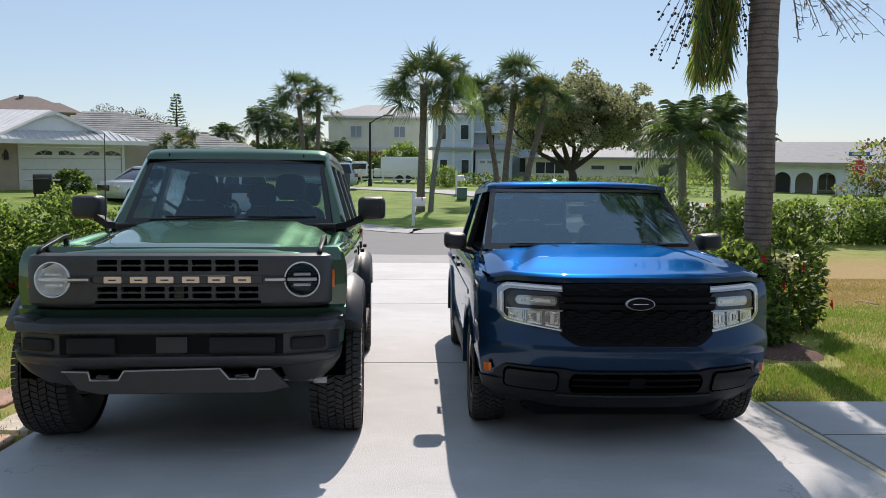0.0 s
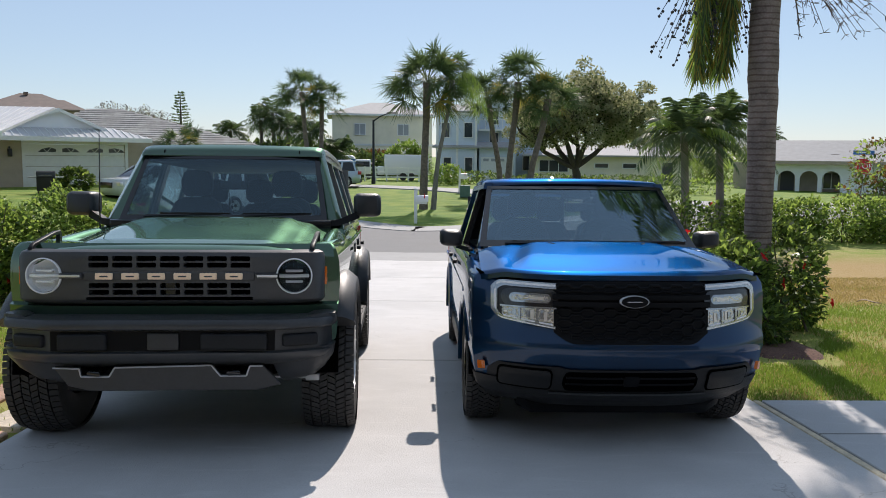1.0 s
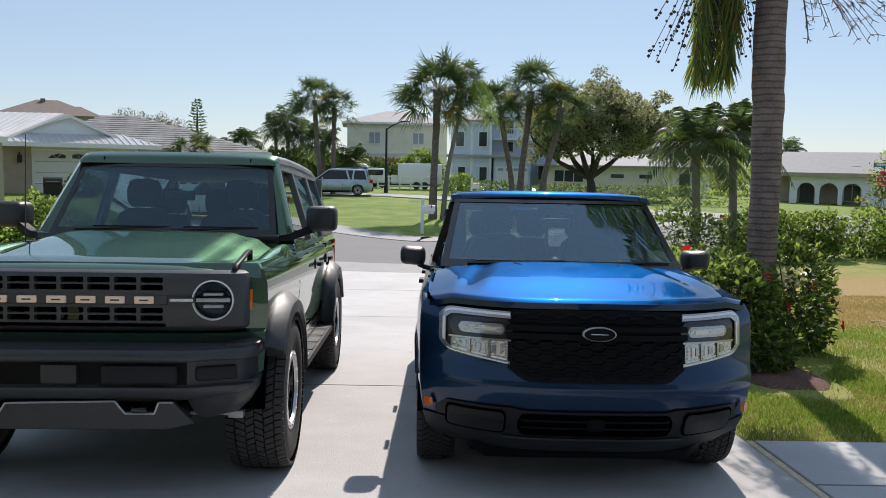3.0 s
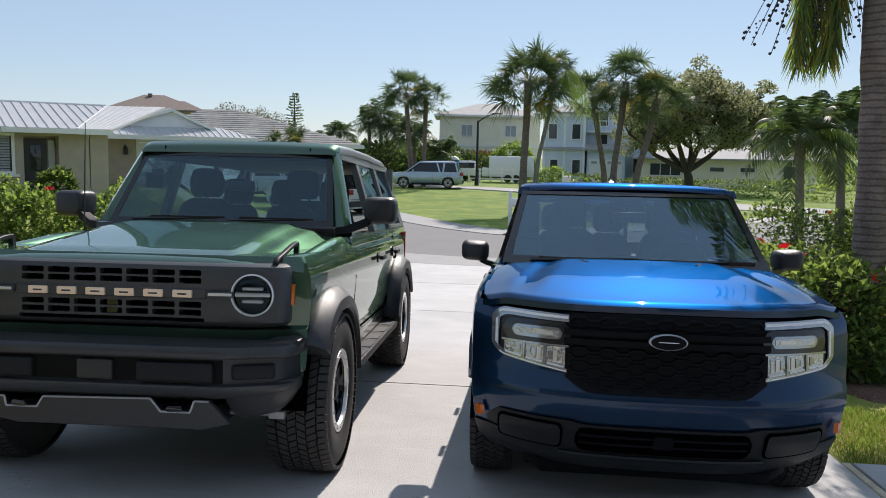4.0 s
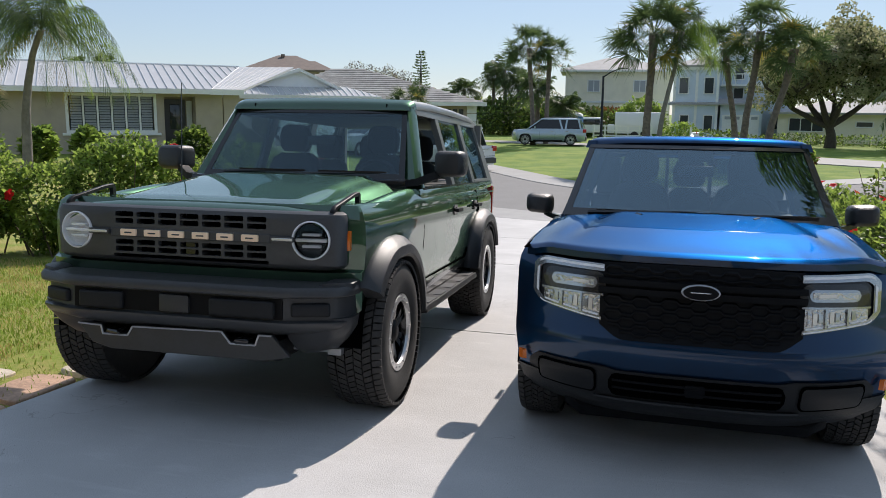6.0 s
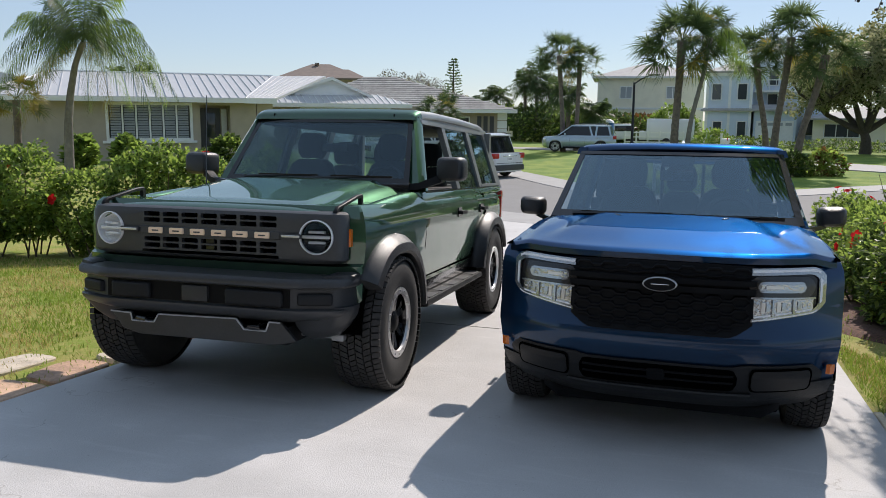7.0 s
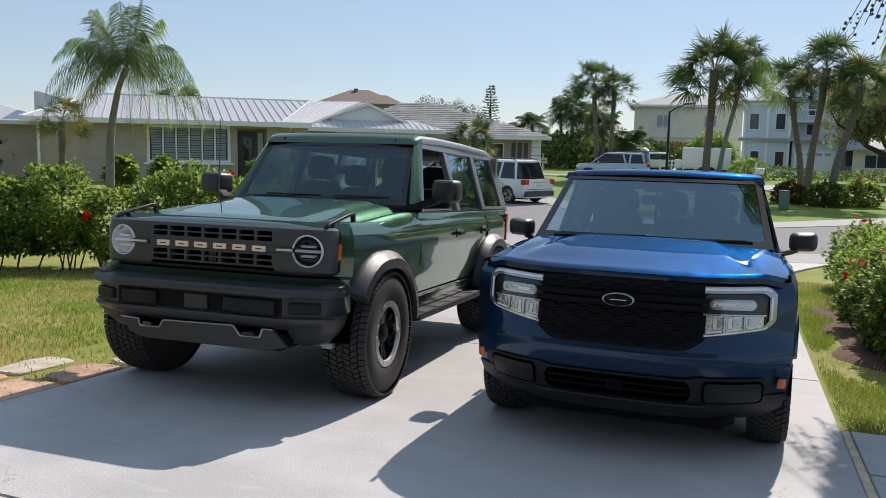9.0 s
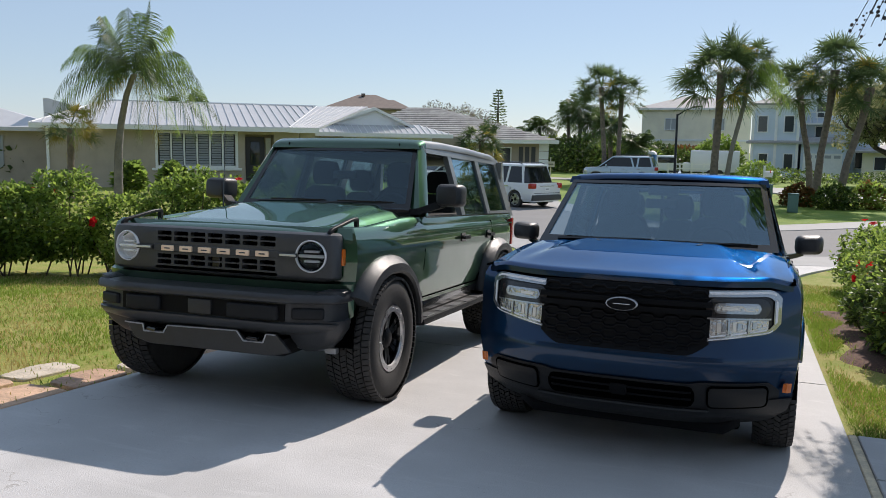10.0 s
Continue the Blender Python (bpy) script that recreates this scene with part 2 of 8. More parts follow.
M["red_leaf"] = leaf_material("red_tinged_leaf", (0.16, 0.08, 0.03), (0.3, 0.15, 0.05), 0.5, 0.5, 0.3)
M["winter_leaf"] = leaf_material("grey_brown_leaf", (0.20, 0.165, 0.135), (0.26, 0.22, 0.17), 0.3, 0.7, 0.2)
M["petal"] = leaf_material("red_hibiscus_petal", (0.62, 0.012, 0.02), (0.75, 0.03, 0.03), 0.2, 0.6, 0.35)
M["fruit"] = material("dark_palm_fruit", (0.02, 0.018, 0.022), 0.5)
M["grass_blade"] = leaf_material("grass_blade", (0.135, 0.215, 0.032), (0.42, 0.56, 0.09), 0.5, 0.6, 0.3)
M["dry_leaf"] = material("fallen_dry_leaf", (0.42, 0.32, 0.24), 0.8, vary=0.3, scale=30)


def ringed_bark():
    """Palm bark with uneven ring scars up the stem."""
    m = material("ringed_palm_bark", (0.20, 0.16, 0.145), 0.9, vary=0.3, scale=6, fine=50, bump=0.5, bump_scale=40)
    n, l = m.node_tree.nodes, m.node_tree.links
    b = n["Principled BSDF"]
    src = b.inputs["Base Color"].links[0].from_socket
    w = n.new("ShaderNodeTexWave")
    w.bands_direction = "Z"
    w.inputs["Scale"].default_value, w.inputs["Distortion"].default_value = 4.6, 1.6
    w.inputs["Detail"].default_value, w.inputs["Detail Scale"].default_value = 3.0, 1.6
    l.new(n.new("ShaderNodeTexCoord").outputs["Object"], w.inputs["Vector"])
    r = n.new("ShaderNodeValToRGB")
    r.color_ramp.elements[0].position, r.color_ramp.elements[1].position = 0.03, 0.30
    r.color_ramp.elements[0].color = (0.60, 0.51, 0.48, 1)
    l.new(w.outputs["Fac"], r.inputs[0])
    mx = n.new("ShaderNodeMix")
    mx.data_type, mx.blend_type = "RGBA", "MULTIPLY"
    mx.inputs[0].default_value = 1.0
    l.new(src, mx.inputs[6])
    l.new(r.outputs[0], mx.inputs[7])
    l.new(mx.outputs[2], b.inputs["Base Color"])
    bp = n.new("ShaderNodeBump")
    bp.inputs["Strength"].default_value, bp.inputs["Distance"].default_value = 0.5, 0.012
    l.new(r.outputs[0], bp.inputs["Height"])
    l.new(b.inputs["Normal"].links[0].from_socket, bp.inputs["Normal"])
    l.new(bp.outputs[0], b.inputs["Normal"])
    return m


M["ringed_bark"] = ringed_bark()


# ---- mesh helpers ----
def finish(bm, name, mat, smooth=40):
    bmesh.ops.recalc_face_normals(bm, faces=bm.faces)
    me = bpy.data.meshes.new(name)
    bm.to_mesh(me)
    bm.free()
    for m in (mat if isinstance(mat, (list, tuple)) else [mat]):
        me.materials.append(M[m])
    if smooth:
        me.shade_smooth()
        me.set_sharp_from_angle(angle=radians(smooth))
    return me


def part(name, bm, mat, parent, label="", smooth=40):
    ob = new(name, finish(bm, name, mat, smooth))
    ob.parent = parent
    return tagged(ob, label)


def shared(name, me, parent, m=None):
    ob = new(name, me)
    ob.parent = parent
    if m is not None:
        ob.matrix_basis = m
    return ob


def thing(name, m, label, category, group="", kind=""):
    ob = new(name)
    ob.empty_display_size = 0.2
    ob.matrix_world = m
    return tagged(ob, label, category, group, kind)


def solo(name, bm, mat, label="", category="", kind="", m=None, smooth=40, group=""):
    ob = new(name, finish(bm, name, mat, smooth))
    if m is not None:
        ob.matrix_world = m
    return tagged(ob, label, category, group, kind)


def add_box(bm, x0, x1, y0, y1, z0, z1, bevel=0.0, seg=2, m=None):
    r = bmesh.ops.create_cube(bm, size=1)
    vs = r["verts"]
    for v in vs:
        v.co = Vector(((x0 + x1) / 2 + v.co.x * (x1 - x0), (y0 + y1) / 2 + v.co.y * (y1 - y0), (z0 + z1) / 2 + v.co.z * (z1 - z0)))
    if bevel:
        es = list({e for v in vs for e in v.link_edges})
        out = bmesh.ops.bevel(bm, geom=es, offset=bevel, segments=seg, affect="EDGES", profile=0.6)
        vs = list({v for f in out["faces"] for v in f.verts} | {v for v in vs if v.is_valid})
    if m is not None:
        bmesh.ops.transform(bm, matrix=m, verts=vs)
    return vs


def box(x0, x1, y0, y1, z0, z1, bevel=0.0, seg=2, m=None):
    bm = bmesh.new()
    add_box(bm, x0, x1, y0, y1, z0, z1, bevel, seg, m)
    return bm


def add_rings(bm, rings, closed=True, cap=True):
    """Skin over rings of equal length."""
    rows = [[bm.verts.new(p) for p in r] for r in rings]
    n = len(rows[0])
    for a, b in zip(rows, rows[1:]):
        for i in range(n if closed else n - 1):
            j = (i + 1) % n
            bm.faces.new((a[i], a[j], b[j], b[i]))
    if cap and closed:
        bm.faces.new(list(reversed(rows[0])))
        bm.faces.new(rows[-1])
    return rows


def rings_bm(rings, closed=True, cap=True):
    bm = bmesh.new()
    add_rings(bm, rings, closed, cap)
    return bm


def add_prism(bm, poly, h, m=None):
    """A polygon in the xy plane, raised by h along z."""
    a = [bm.verts.new((p[0], p[1], 0)) for p in poly]
    b = [bm.verts.new((p[0], p[1], h)) for p in poly]
    bm.faces.new(list(reversed(a)))
    bm.faces.new(b)
    for i in range(len(a)):
        j = (i + 1) % len(a)
        bm.faces.new((a[i], a[j], b[j], b[i]))
    if m is not None:
        bmesh.ops.transform(bm, matrix=m, verts=a + b)
    return a + b


def add_lathe(bm, prof, seg=32, a0=0.0, a1=360.0, m=None):
    """prof: (radius, along z)."""
    full = abs(a1 - a0) >= 359.9
    k = seg if full else seg + 1
    rings = []
    for i in range(k):
        a = radians(a0 + (a1 - a0) * i / seg)
        rings.append([Vector((r * math.cos(a), r * math.sin(a), z)) for r, z in prof])
    rows = [[bm.verts.new(m @ p if m else p) for p in r] for r in rings]
    for i in range(seg):
        a, b = rows[i], rows[(i + 1) % k]
        for j in range(len(prof) - 1):
            bm.faces.new((a[j], b[j], b[j + 1], a[j + 1]))
    return rows


def tube(bm, pts, radii, seg=8):
    """A round tube through pts."""
    pts = [Vector(p) for p in pts]
    if not isinstance(radii, (list, tuple)):
        radii = [radii] * len(pts)
    rings = []
    up = Vector((0.31, 0.17, 0.93))
    for i, p in enumerate(pts):
        d = (pts[min(i + 1, len(pts) - 1)] - pts[max(i - 1, 0)]).normalized()
        u = d.cross(up)
        if u.length < 1e-3:
            u = d.cross(Vector((1, 0, 0)))
        u.normalize()
        w = d.cross(u)
        rings.append([p + (u * math.cos(2 * math.pi * k / seg) + w * math.sin(2 * math.pi * k / seg)) * radii[i] for k in range(seg)])
    add_rings(bm, rings)


def lerp(a, b, t):
    return a + (b - a) * t


def step(a, b, x):
    t = max(0.0, min(1.0, (x - a) / (b - a)))
    return t * t * (3 - 2 * t)


def curve(table, x):
    """Smooth look-up in rows of (x, y)."""
    if x <= table[0][0]:
        return table[0][1]
    for (x0, y0), (x1, y1) in zip(table, table[1:]):
        if x <= x1:
            return lerp(y0, y1, (x - x0) / (x1 - x0))
    return table[-1][1]


def cut(bm, cutter):
    """bm without the solid cutter."""
    a, c = bpy.data.meshes.new("a"), bpy.data.meshes.new("c")
    for b, me in ((bm, a), (cutter, c)):
        bmesh.ops.recalc_face_normals(b, faces=b.faces)
        b.to_mesh(me)
        b.free()
    oa, oc = new("a", a), new("c", c)
    mod = oa.modifiers.new("cut", "BOOLEAN")
    mod.operation, mod.solver, mod.object = "DIFFERENCE", "EXACT", oc
    dg = bpy.context.evaluated_depsgraph_get()
    dg.update()
    me = bpy.data.meshes.new_from_object(oa.evaluated_get(dg))
    out = bmesh.new()
    out.from_mesh(me)
    for o in (oa, oc):
        bpy.data.objects.remove(o)
    for x in (a, c, me):
        bpy.data.meshes.remove(x)
    return out


def cyl_x(bm, x0, x1, y, z, r, seg=40):
    add_lathe(bm, [(0.0001, 0), (r, 0), (r, x1 - x0), (0.0001, x1 - x0)], seg, m=Matrix.Translation((x0, y, z)) @ pose(0, 0, 0, 0, 90, 0))


def cyl_y(bm, x, z, y0, y1, r, seg=32, r1=None):
    """A round drum along y."""
    add_lathe(bm, [(0.0001, 0), (r, 0), (r1 or r, y1 - y0), (0.0001, y1 - y0)], seg, m=Matrix.Translation((x, y0, z)) @ pose(0, 0, 0, -90, 0, 0))


def front_panel(x0, x1, top, bot, surf, off, depth, nx=24, nz=8):
    """A plate that follows a vehicle's nose: surf(x, z) gives y; it stands off by off and is depth thick. top, bot: z along x."""
    bm = bmesh.new()
    rings = []
    for i in range(nx + 1):
        x = lerp(x0, x1, i / nx)
        zt, zb = top(x) if callable(top) else top, bot(x) if callable(bot) else bot
        zs = [lerp(zb, zt, k / nz) for k in range(nz + 1)]
        ring = [Vector((x, surf(x, z) - off, z)) for z in zs]
        ring += [Vector((x, surf(x, z) - off + depth, z)) for z in reversed(zs)]
        rings.append(ring)
    add_rings(bm, rings)
    return bm


def side_plate(poly, xs, thick, sign=1, outward=0.0):
    """A polygon in (y, z) on a vehicle's flank x = xs(y, z)."""
    bm = bmesh.new()
    o = [bm.verts.new((sign * (xs(y, z) + outward), y, z)) for y, z in poly]
    i = [bm.verts.new((sign * (xs(y, z) + outward - thick), y, z)) for y, z in poly]
    bm.faces.new(o)
    bm.faces.new(list(reversed(i)))
    for a in range(len(o)):
        b = (a + 1) % len(o)
        bm.faces.new((o[a], i[a], i[b], o[b]))
    return bm


def side_strip(pts, width, xs, thick, sign=1, outward=0.0):
    """A narrow band along pts in (y, z) on the flank."""
    up, lo = [], []
    for i, (y, z) in enumerate(pts):
        y0, z0 = pts[max(0, i - 1)]
        y1, z1 = pts[min(len(pts) - 1, i + 1)]
        d = math.hypot(y1 - y0, z1 - z0)
        ny, nz = -(z1 - z0) / d * width / 2, (y1 - y0) / d * width / 2
        up.append((y + ny, z + nz))
        lo.append((y - ny, z - nz))
    bm = bmesh.new()
    rings = []
    for (a, b), (c, d) in zip(up, lo):
        rings.append([Vector((sign * (xs(a, b) + outward), a, b)), Vector((sign * (xs(c, d) + outward), c, d)),
                      Vector((sign * (xs(c, d) + outward - thick), c, d)), Vector((sign * (xs(a, b) + outward - thick), a, b))])
    add_rings(bm, rings)
    return bm


def round_poly(pts, r, seg=4):
    """A polygon with rounded corners."""
    out = []
    n = len(pts)
    for i in range(n):
        p, a, b = Vector(pts[i]), Vector(pts[i - 1]), Vector(pts[(i + 1) % n])
        da, db = (a - p), (b - p)
        k = min(r, da.length * 0.45, db.length * 0.45)
        s, e = p + da.normalized() * k, p + db.normalized() * k
        for j in range(seg + 1):
            t = j / seg
            out.append(tuple(s * (1 - t) ** 2 + p * 2 * t * (1 - t) + e * t ** 2))
    return out


def grid_bm(nx, ny, f, skirt=None):
    """A sheet f(u, v), u and v from 0 to 1; skirt: how far its rim is turned down."""
    bm = bmesh.new()
    rows = [[bm.verts.new(f(i / nx, j / ny)) for i in range(nx + 1)] for j in range(ny + 1)]
    for j in range(ny):
        for i in range(nx):
            bm.faces.new((rows[j][i], rows[j][i + 1], rows[j + 1][i + 1], rows[j + 1][i]))
    if skirt:
        rim = [rows[0][i] for i in range(nx + 1)] + [rows[j][nx] for j in range(1, ny + 1)] + \
              [rows[ny][i] for i in range(nx - 1, -1, -1)] + [rows[j][0] for j in range(ny - 1, 0, -1)]
        low = [bm.verts.new(v.co - Vector((0, 0, skirt))) for v in rim]
        for i in range(len(rim)):
            j = (i + 1) % len(rim)
            bm.faces.new((rim[i], rim[j], low[j], low[i]))
        bm.faces.new(low)
    return bm


def hull(levels, yr, nfront=28, nside=30, rear_round=0.12, warp=None):
    """A vehicle's lower body from plan outlines: levels of (z, half width, nose y, sweep, power)."""
    rings = []
    for z, w, yf, c, p in levels:
        half = []
        for i in range(nfront + 1):
            s = i / nfront
            x = w * math.sin(s * math.pi / 2)
            half.append((x, yf + c * (x / w) ** p))
        y0 = yf + c
        for i in range(1, nside + 1):
            s = i / nside
            half.append((w * (1 - 0.025 * s ** 3), lerp(y0, yr - rear_round, s)))
        for i in range(1, 7):
            a = i / 6 * math.pi / 2
            half.append((w * 0.975 - rear_round * (1 - math.cos(a)), yr - rear_round + rear_round * math.sin(a)))
        half.append((0, yr))
        ring = [Vector((x, y, z)) for x, y in half] + [Vector((-x, y, z)) for x, y in reversed(half[1:-1])]
        rings.append([warp(p) for p in ring] if warp else ring)
    return rings_bm(rings)


def nose(levels):
    """The nose surface y(x, z) of such a body."""
    def f(x, z):
        lo = levels[0]
        hi = levels[-1]
        for a, b in zip(levels, levels[1:]):
            if a[0] <= z <= b[0]:
                lo, hi = a, b
                break
        t = max(0.0, min(1.0, (z - lo[0]) / max(1e-6, hi[0] - lo[0])))
        if z < levels[0][0]:
            t, hi = 0.0, levels[0]
        w, yf, c, p = (lerp(lo[k], hi[k], t) for k in (1, 2, 3, 4))
        return yf + c * min(1.15, abs(x) / w) ** p
    return f


# ---- ground, driveway, road ----
SLOPE = 0.06


def zd(y):
    """Height of the driveway: it falls towards the street and flattens out."""
    return -SLOPE * (y - 5.17) if y < 15.0 else -0.59 - 0.16 * (1 - (1 - min(1.0, (y - 15.0) / 5.3)) ** 2)


def zg(x, y):
    """Height of the lawns."""
    z = zd(y) - 0.02
    z += 0.34 * step(40, 52, y) * step(30, 5, x)
    z += 0.72 * step(-9.5, -17, x) * step(10, 18, y) * step(60, 46, y)
    z -= 0.25 * step(18, 40, x) * step(30, 60, y)
    return z


def concrete(name, base, stain, crack=True):
    m = material(name, base, 0.72, vary=0.09, scale=2.2, fine=90, bump=0.35, bump_scale=170)
    n, l = m.node_tree.nodes, m.node_tree.links
    b = n["Principled BSDF"]
    src = b.inputs["Base Color"].links[0].from_socket
    co = n.new("ShaderNodeTexCoord").outputs["Object"]
    blot = n.new("ShaderNodeTexNoise")
    blot.inputs["Scale"].default_value, blot.inputs["Detail"].default_value, blot.inputs["Distortion"].default_value = 0.55, 8, 0.8
    l.new(co, blot.inputs["Vector"])
    r = n.new("ShaderNodeValToRGB")
    r.color_ramp.elements[0].position, r.color_ramp.elements[1].position = 0.42, 0.72
    l.new(blot.outputs["Fac"], r.inputs[0])
    mx = n.new("ShaderNodeMix")
    mx.data_type = "RGBA"
    l.new(r.outputs[0], mx.inputs[0])
    l.new(src, mx.inputs[6])
    mx.inputs[7].default_value = (*stain, 1)
    out = mx.outputs[2]
    # small pits and scuffs
    v = n.new("ShaderNodeTexVoronoi")
    v.inputs["Scale"].default_value = 14
    l.new(co, v.inputs["Vector"])
    pr = n.new("ShaderNodeValToRGB")
    pr.color_ramp.elements[0].position, pr.color_ramp.elements[1].position = 0.02, 0.07
    pr.color_ramp.elements[0].color = (0.45, 0.43, 0.4, 1)
    l.new(v.outputs["Distance"], pr.inputs[0])
    m2 = n.new("ShaderNodeMix")
    m2.data_type, m2.blend_type = "RGBA", "MULTIPLY"
    m2.inputs[0].default_value = 0.7
    l.new(out, m2.inputs[6])
    l.new(pr.outputs[0], m2.inputs[7])
    out = m2.outputs[2]
    # pale scuffs drawn out along the drive
    stretch = n.new("ShaderNodeMapping")
    stretch.inputs["Scale"].default_value = (0.9, 4.5, 1.0)
    stretch.inputs["Rotation"].default_value = (0, 0, 0.5)
    l.new(co, stretch.inputs["Vector"])
    sc = n.new("ShaderNodeTexNoise")
    sc.inputs["Scale"].default_value, sc.inputs["Detail"].default_value, sc.inputs["Distortion"].default_value = 1.8, 9, 1.2
    l.new(stretch.outputs[0], sc.inputs["Vector"])
    sr = n.new("ShaderNodeMapRange")
    sr.inputs[1].default_value, sr.inputs[2].default_value = 0.58, 0.72
    sr.inputs[3].default_value, sr.inputs[4].default_value = 0.0, 0.45
    l.new(sc.outputs["Fac"], sr.inputs[0])
    ms = n.new("ShaderNodeMix")
    ms.data_type = "RGBA"
    l.new(sr.outputs[0], ms.inputs[0])
    l.new(out, ms.inputs[6])
    ms.inputs[7].default_value = tuple(min(1.0, c * 1.16) for c in base) + (1,)
    out = ms.outputs[2]
    if crack:
        w = n.new("ShaderNodeTexNoise")
        w.inputs["Scale"].default_value, w.inputs["Detail"].default_value = 1.3, 6
        l.new(co, w.inputs["Vector"])
        ab = n.new("ShaderNodeMath")
        ab.operation = "SUBTRACT"
        ab.inputs[1].default_value = 0.5
        l.new(w.outputs["Fac"], ab.inputs[0])
        aa = n.new("ShaderNodeMath")
        aa.operation = "ABSOLUTE"
        l.new(ab.outputs[0], aa.inputs[0])
        cr = n.new("ShaderNodeValToRGB")
        cr.color_ramp.elements[0].position, cr.color_ramp.elements[1].position = 0.0008, 0.0034
        cr.color_ramp.elements[0].color = (0.62, 0.60, 0.57, 1)
        few = n.new("ShaderNodeTexNoise")
        few.inputs["Scale"].default_value = 0.7
        l.new(co, few.inputs["Vector"])
        thin = n.new("ShaderNodeMapRange")
        thin.inputs[1].default_value, thin.inputs[2].default_value = 0.56, 0.60
        thin.inputs[3].default_value, thin.inputs[4].default_value = 0.05, 0.0
        l.new(few.outputs["Fac"], thin.inputs[0])
        kept = n.new("ShaderNodeMath")
        kept.operation = "ADD"
        l.new(aa.outputs[0], kept.inputs[0])
        l.new(thin.outputs[0], kept.inputs[1])
        l.new(kept.outputs[0], cr.inputs[0])
        m3 = n.new("ShaderNodeMix")
        m3.data_type, m3.blend_type = "RGBA", "MULTIPLY"
        m3.inputs[0].default_value = 0.85
        l.new(out, m3.inputs[6])
        l.new(cr.outputs[0], m3.inputs[7])
        out = m3.outputs[2]
    l.new(out, b.inputs["Base Color"])
    return m


M["concrete"] = concrete("painted_grey_concrete", (0.53, 0.52, 0.51), (0.43, 0.425, 0.415))
M["walk"] = concrete("grey_path_concrete", (0.50, 0.50, 0.50), (0.43, 0.43, 0.43), False)


def lawn_material():
    m = material("patchy_lawn", (0.195, 0.275, 0.026), 0.95, vary=0.35, scale=2.0, fine=28, second=(0.36, 0.31, 0.09), bump=1.0, bump_scale=130)
    # the green across the street is better watered
    n, l = m.node_tree.nodes, m.node_tree.links
    b = n["Principled BSDF"]
    src = b.inputs["Base Color"].links[0].from_socket
    xyz = n.new("ShaderNodeSeparateXYZ")
    l.new(n.new("ShaderNodeTexCoord").outputs["Object"], xyz.inputs[0])
    mr = n.new("ShaderNodeMapRange")
    mr.inputs[1].default_value, mr.inputs[2].default_value = 22.0, 28.0
    mr.inputs[3].default_value, mr.inputs[4].default_value = 0.0, 0.95
    l.new(xyz.outputs[1], mr.inputs[0])
    mx = n.new("ShaderNodeMix")
    mx.data_type = "RGBA"
    l.new(mr.outputs[0], mx.inputs[0])
    l.new(src, mx.inputs[6])
    patch = n.new("ShaderNodeTexNoise")
    patch.inputs["Scale"].default_value, patch.inputs["Detail"].default_value = 0.9, 8
    l.new(n.new("ShaderNodeTexCoord").outputs["Object"], patch.inputs["Vector"])
    tone = n.new("ShaderNodeValToRGB")
    tone.color_ramp.elements[0].position, tone.color_ramp.elements[1].position = 0.38, 0.64
    tone.color_ramp.elements[0].color, tone.color_ramp.elements[1].color = (0.11, 0.21, 0.015, 1), (0.22, 0.29, 0.035, 1)
    l.new(patch.outputs["Fac"], tone.inputs[0])
    l.new(tone.outputs[0], mx.inputs[7])
    # a parched band in the garden by the path
    worn = n.new("ShaderNodeMapRange")
    worn.interpolation_type = "SMOOTHSTEP"
    worn.inputs[1].default_value, worn.inputs[2].default_value = 12.1, 13.6
    side = n.new("ShaderNodeMapRange")
    side.inputs[1].default_value, side.inputs[2].default_value = 3.5, 4.5
    end = n.new("ShaderNodeMapRange")
    end.inputs[1].default_value, end.inputs[2].default_value = 22.0, 19.5
    edge = n.new("ShaderNodeMath")
    edge.operation = "MULTIPLY_ADD"
    edge.inputs[1].default_value = 1.6
    l.new(patch.outputs["Fac"], edge.inputs[0])
    shift = n.new("ShaderNodeMath")
    shift.inputs[1].default_value = -0.8
    l.new(xyz.outputs[1], shift.inputs[0])
    l.new(shift.outputs[0], edge.inputs[2])
    l.new(edge.outputs[0], worn.inputs[0])
    l.new(xyz.outputs[0], side.inputs[0])
    l.new(xyz.outputs[1], end.inputs[0])
    both = n.new("ShaderNodeMath")
    both.operation = "MULTIPLY"
    l.new(worn.outputs[0], both.inputs[0])
    l.new(side.outputs[0], both.inputs[1])
    three = n.new("ShaderNodeMath")
    three.operation = "MULTIPLY"
    l.new(both.outputs[0], three.inputs[0])
    l.new(end.outputs[0], three.inputs[1])
    dry = n.new("ShaderNodeMix")
    dry.data_type = "RGBA"
    l.new(three.outputs[0], dry.inputs[0])
    l.new(mx.outputs[2], dry.inputs[6])
    dry.inputs[7].default_value = (0.40, 0.27, 0.10, 1)
    l.new(dry.outputs[2], b.inputs["Base Color"])
    return m


M["lawn"] = lawn_material()


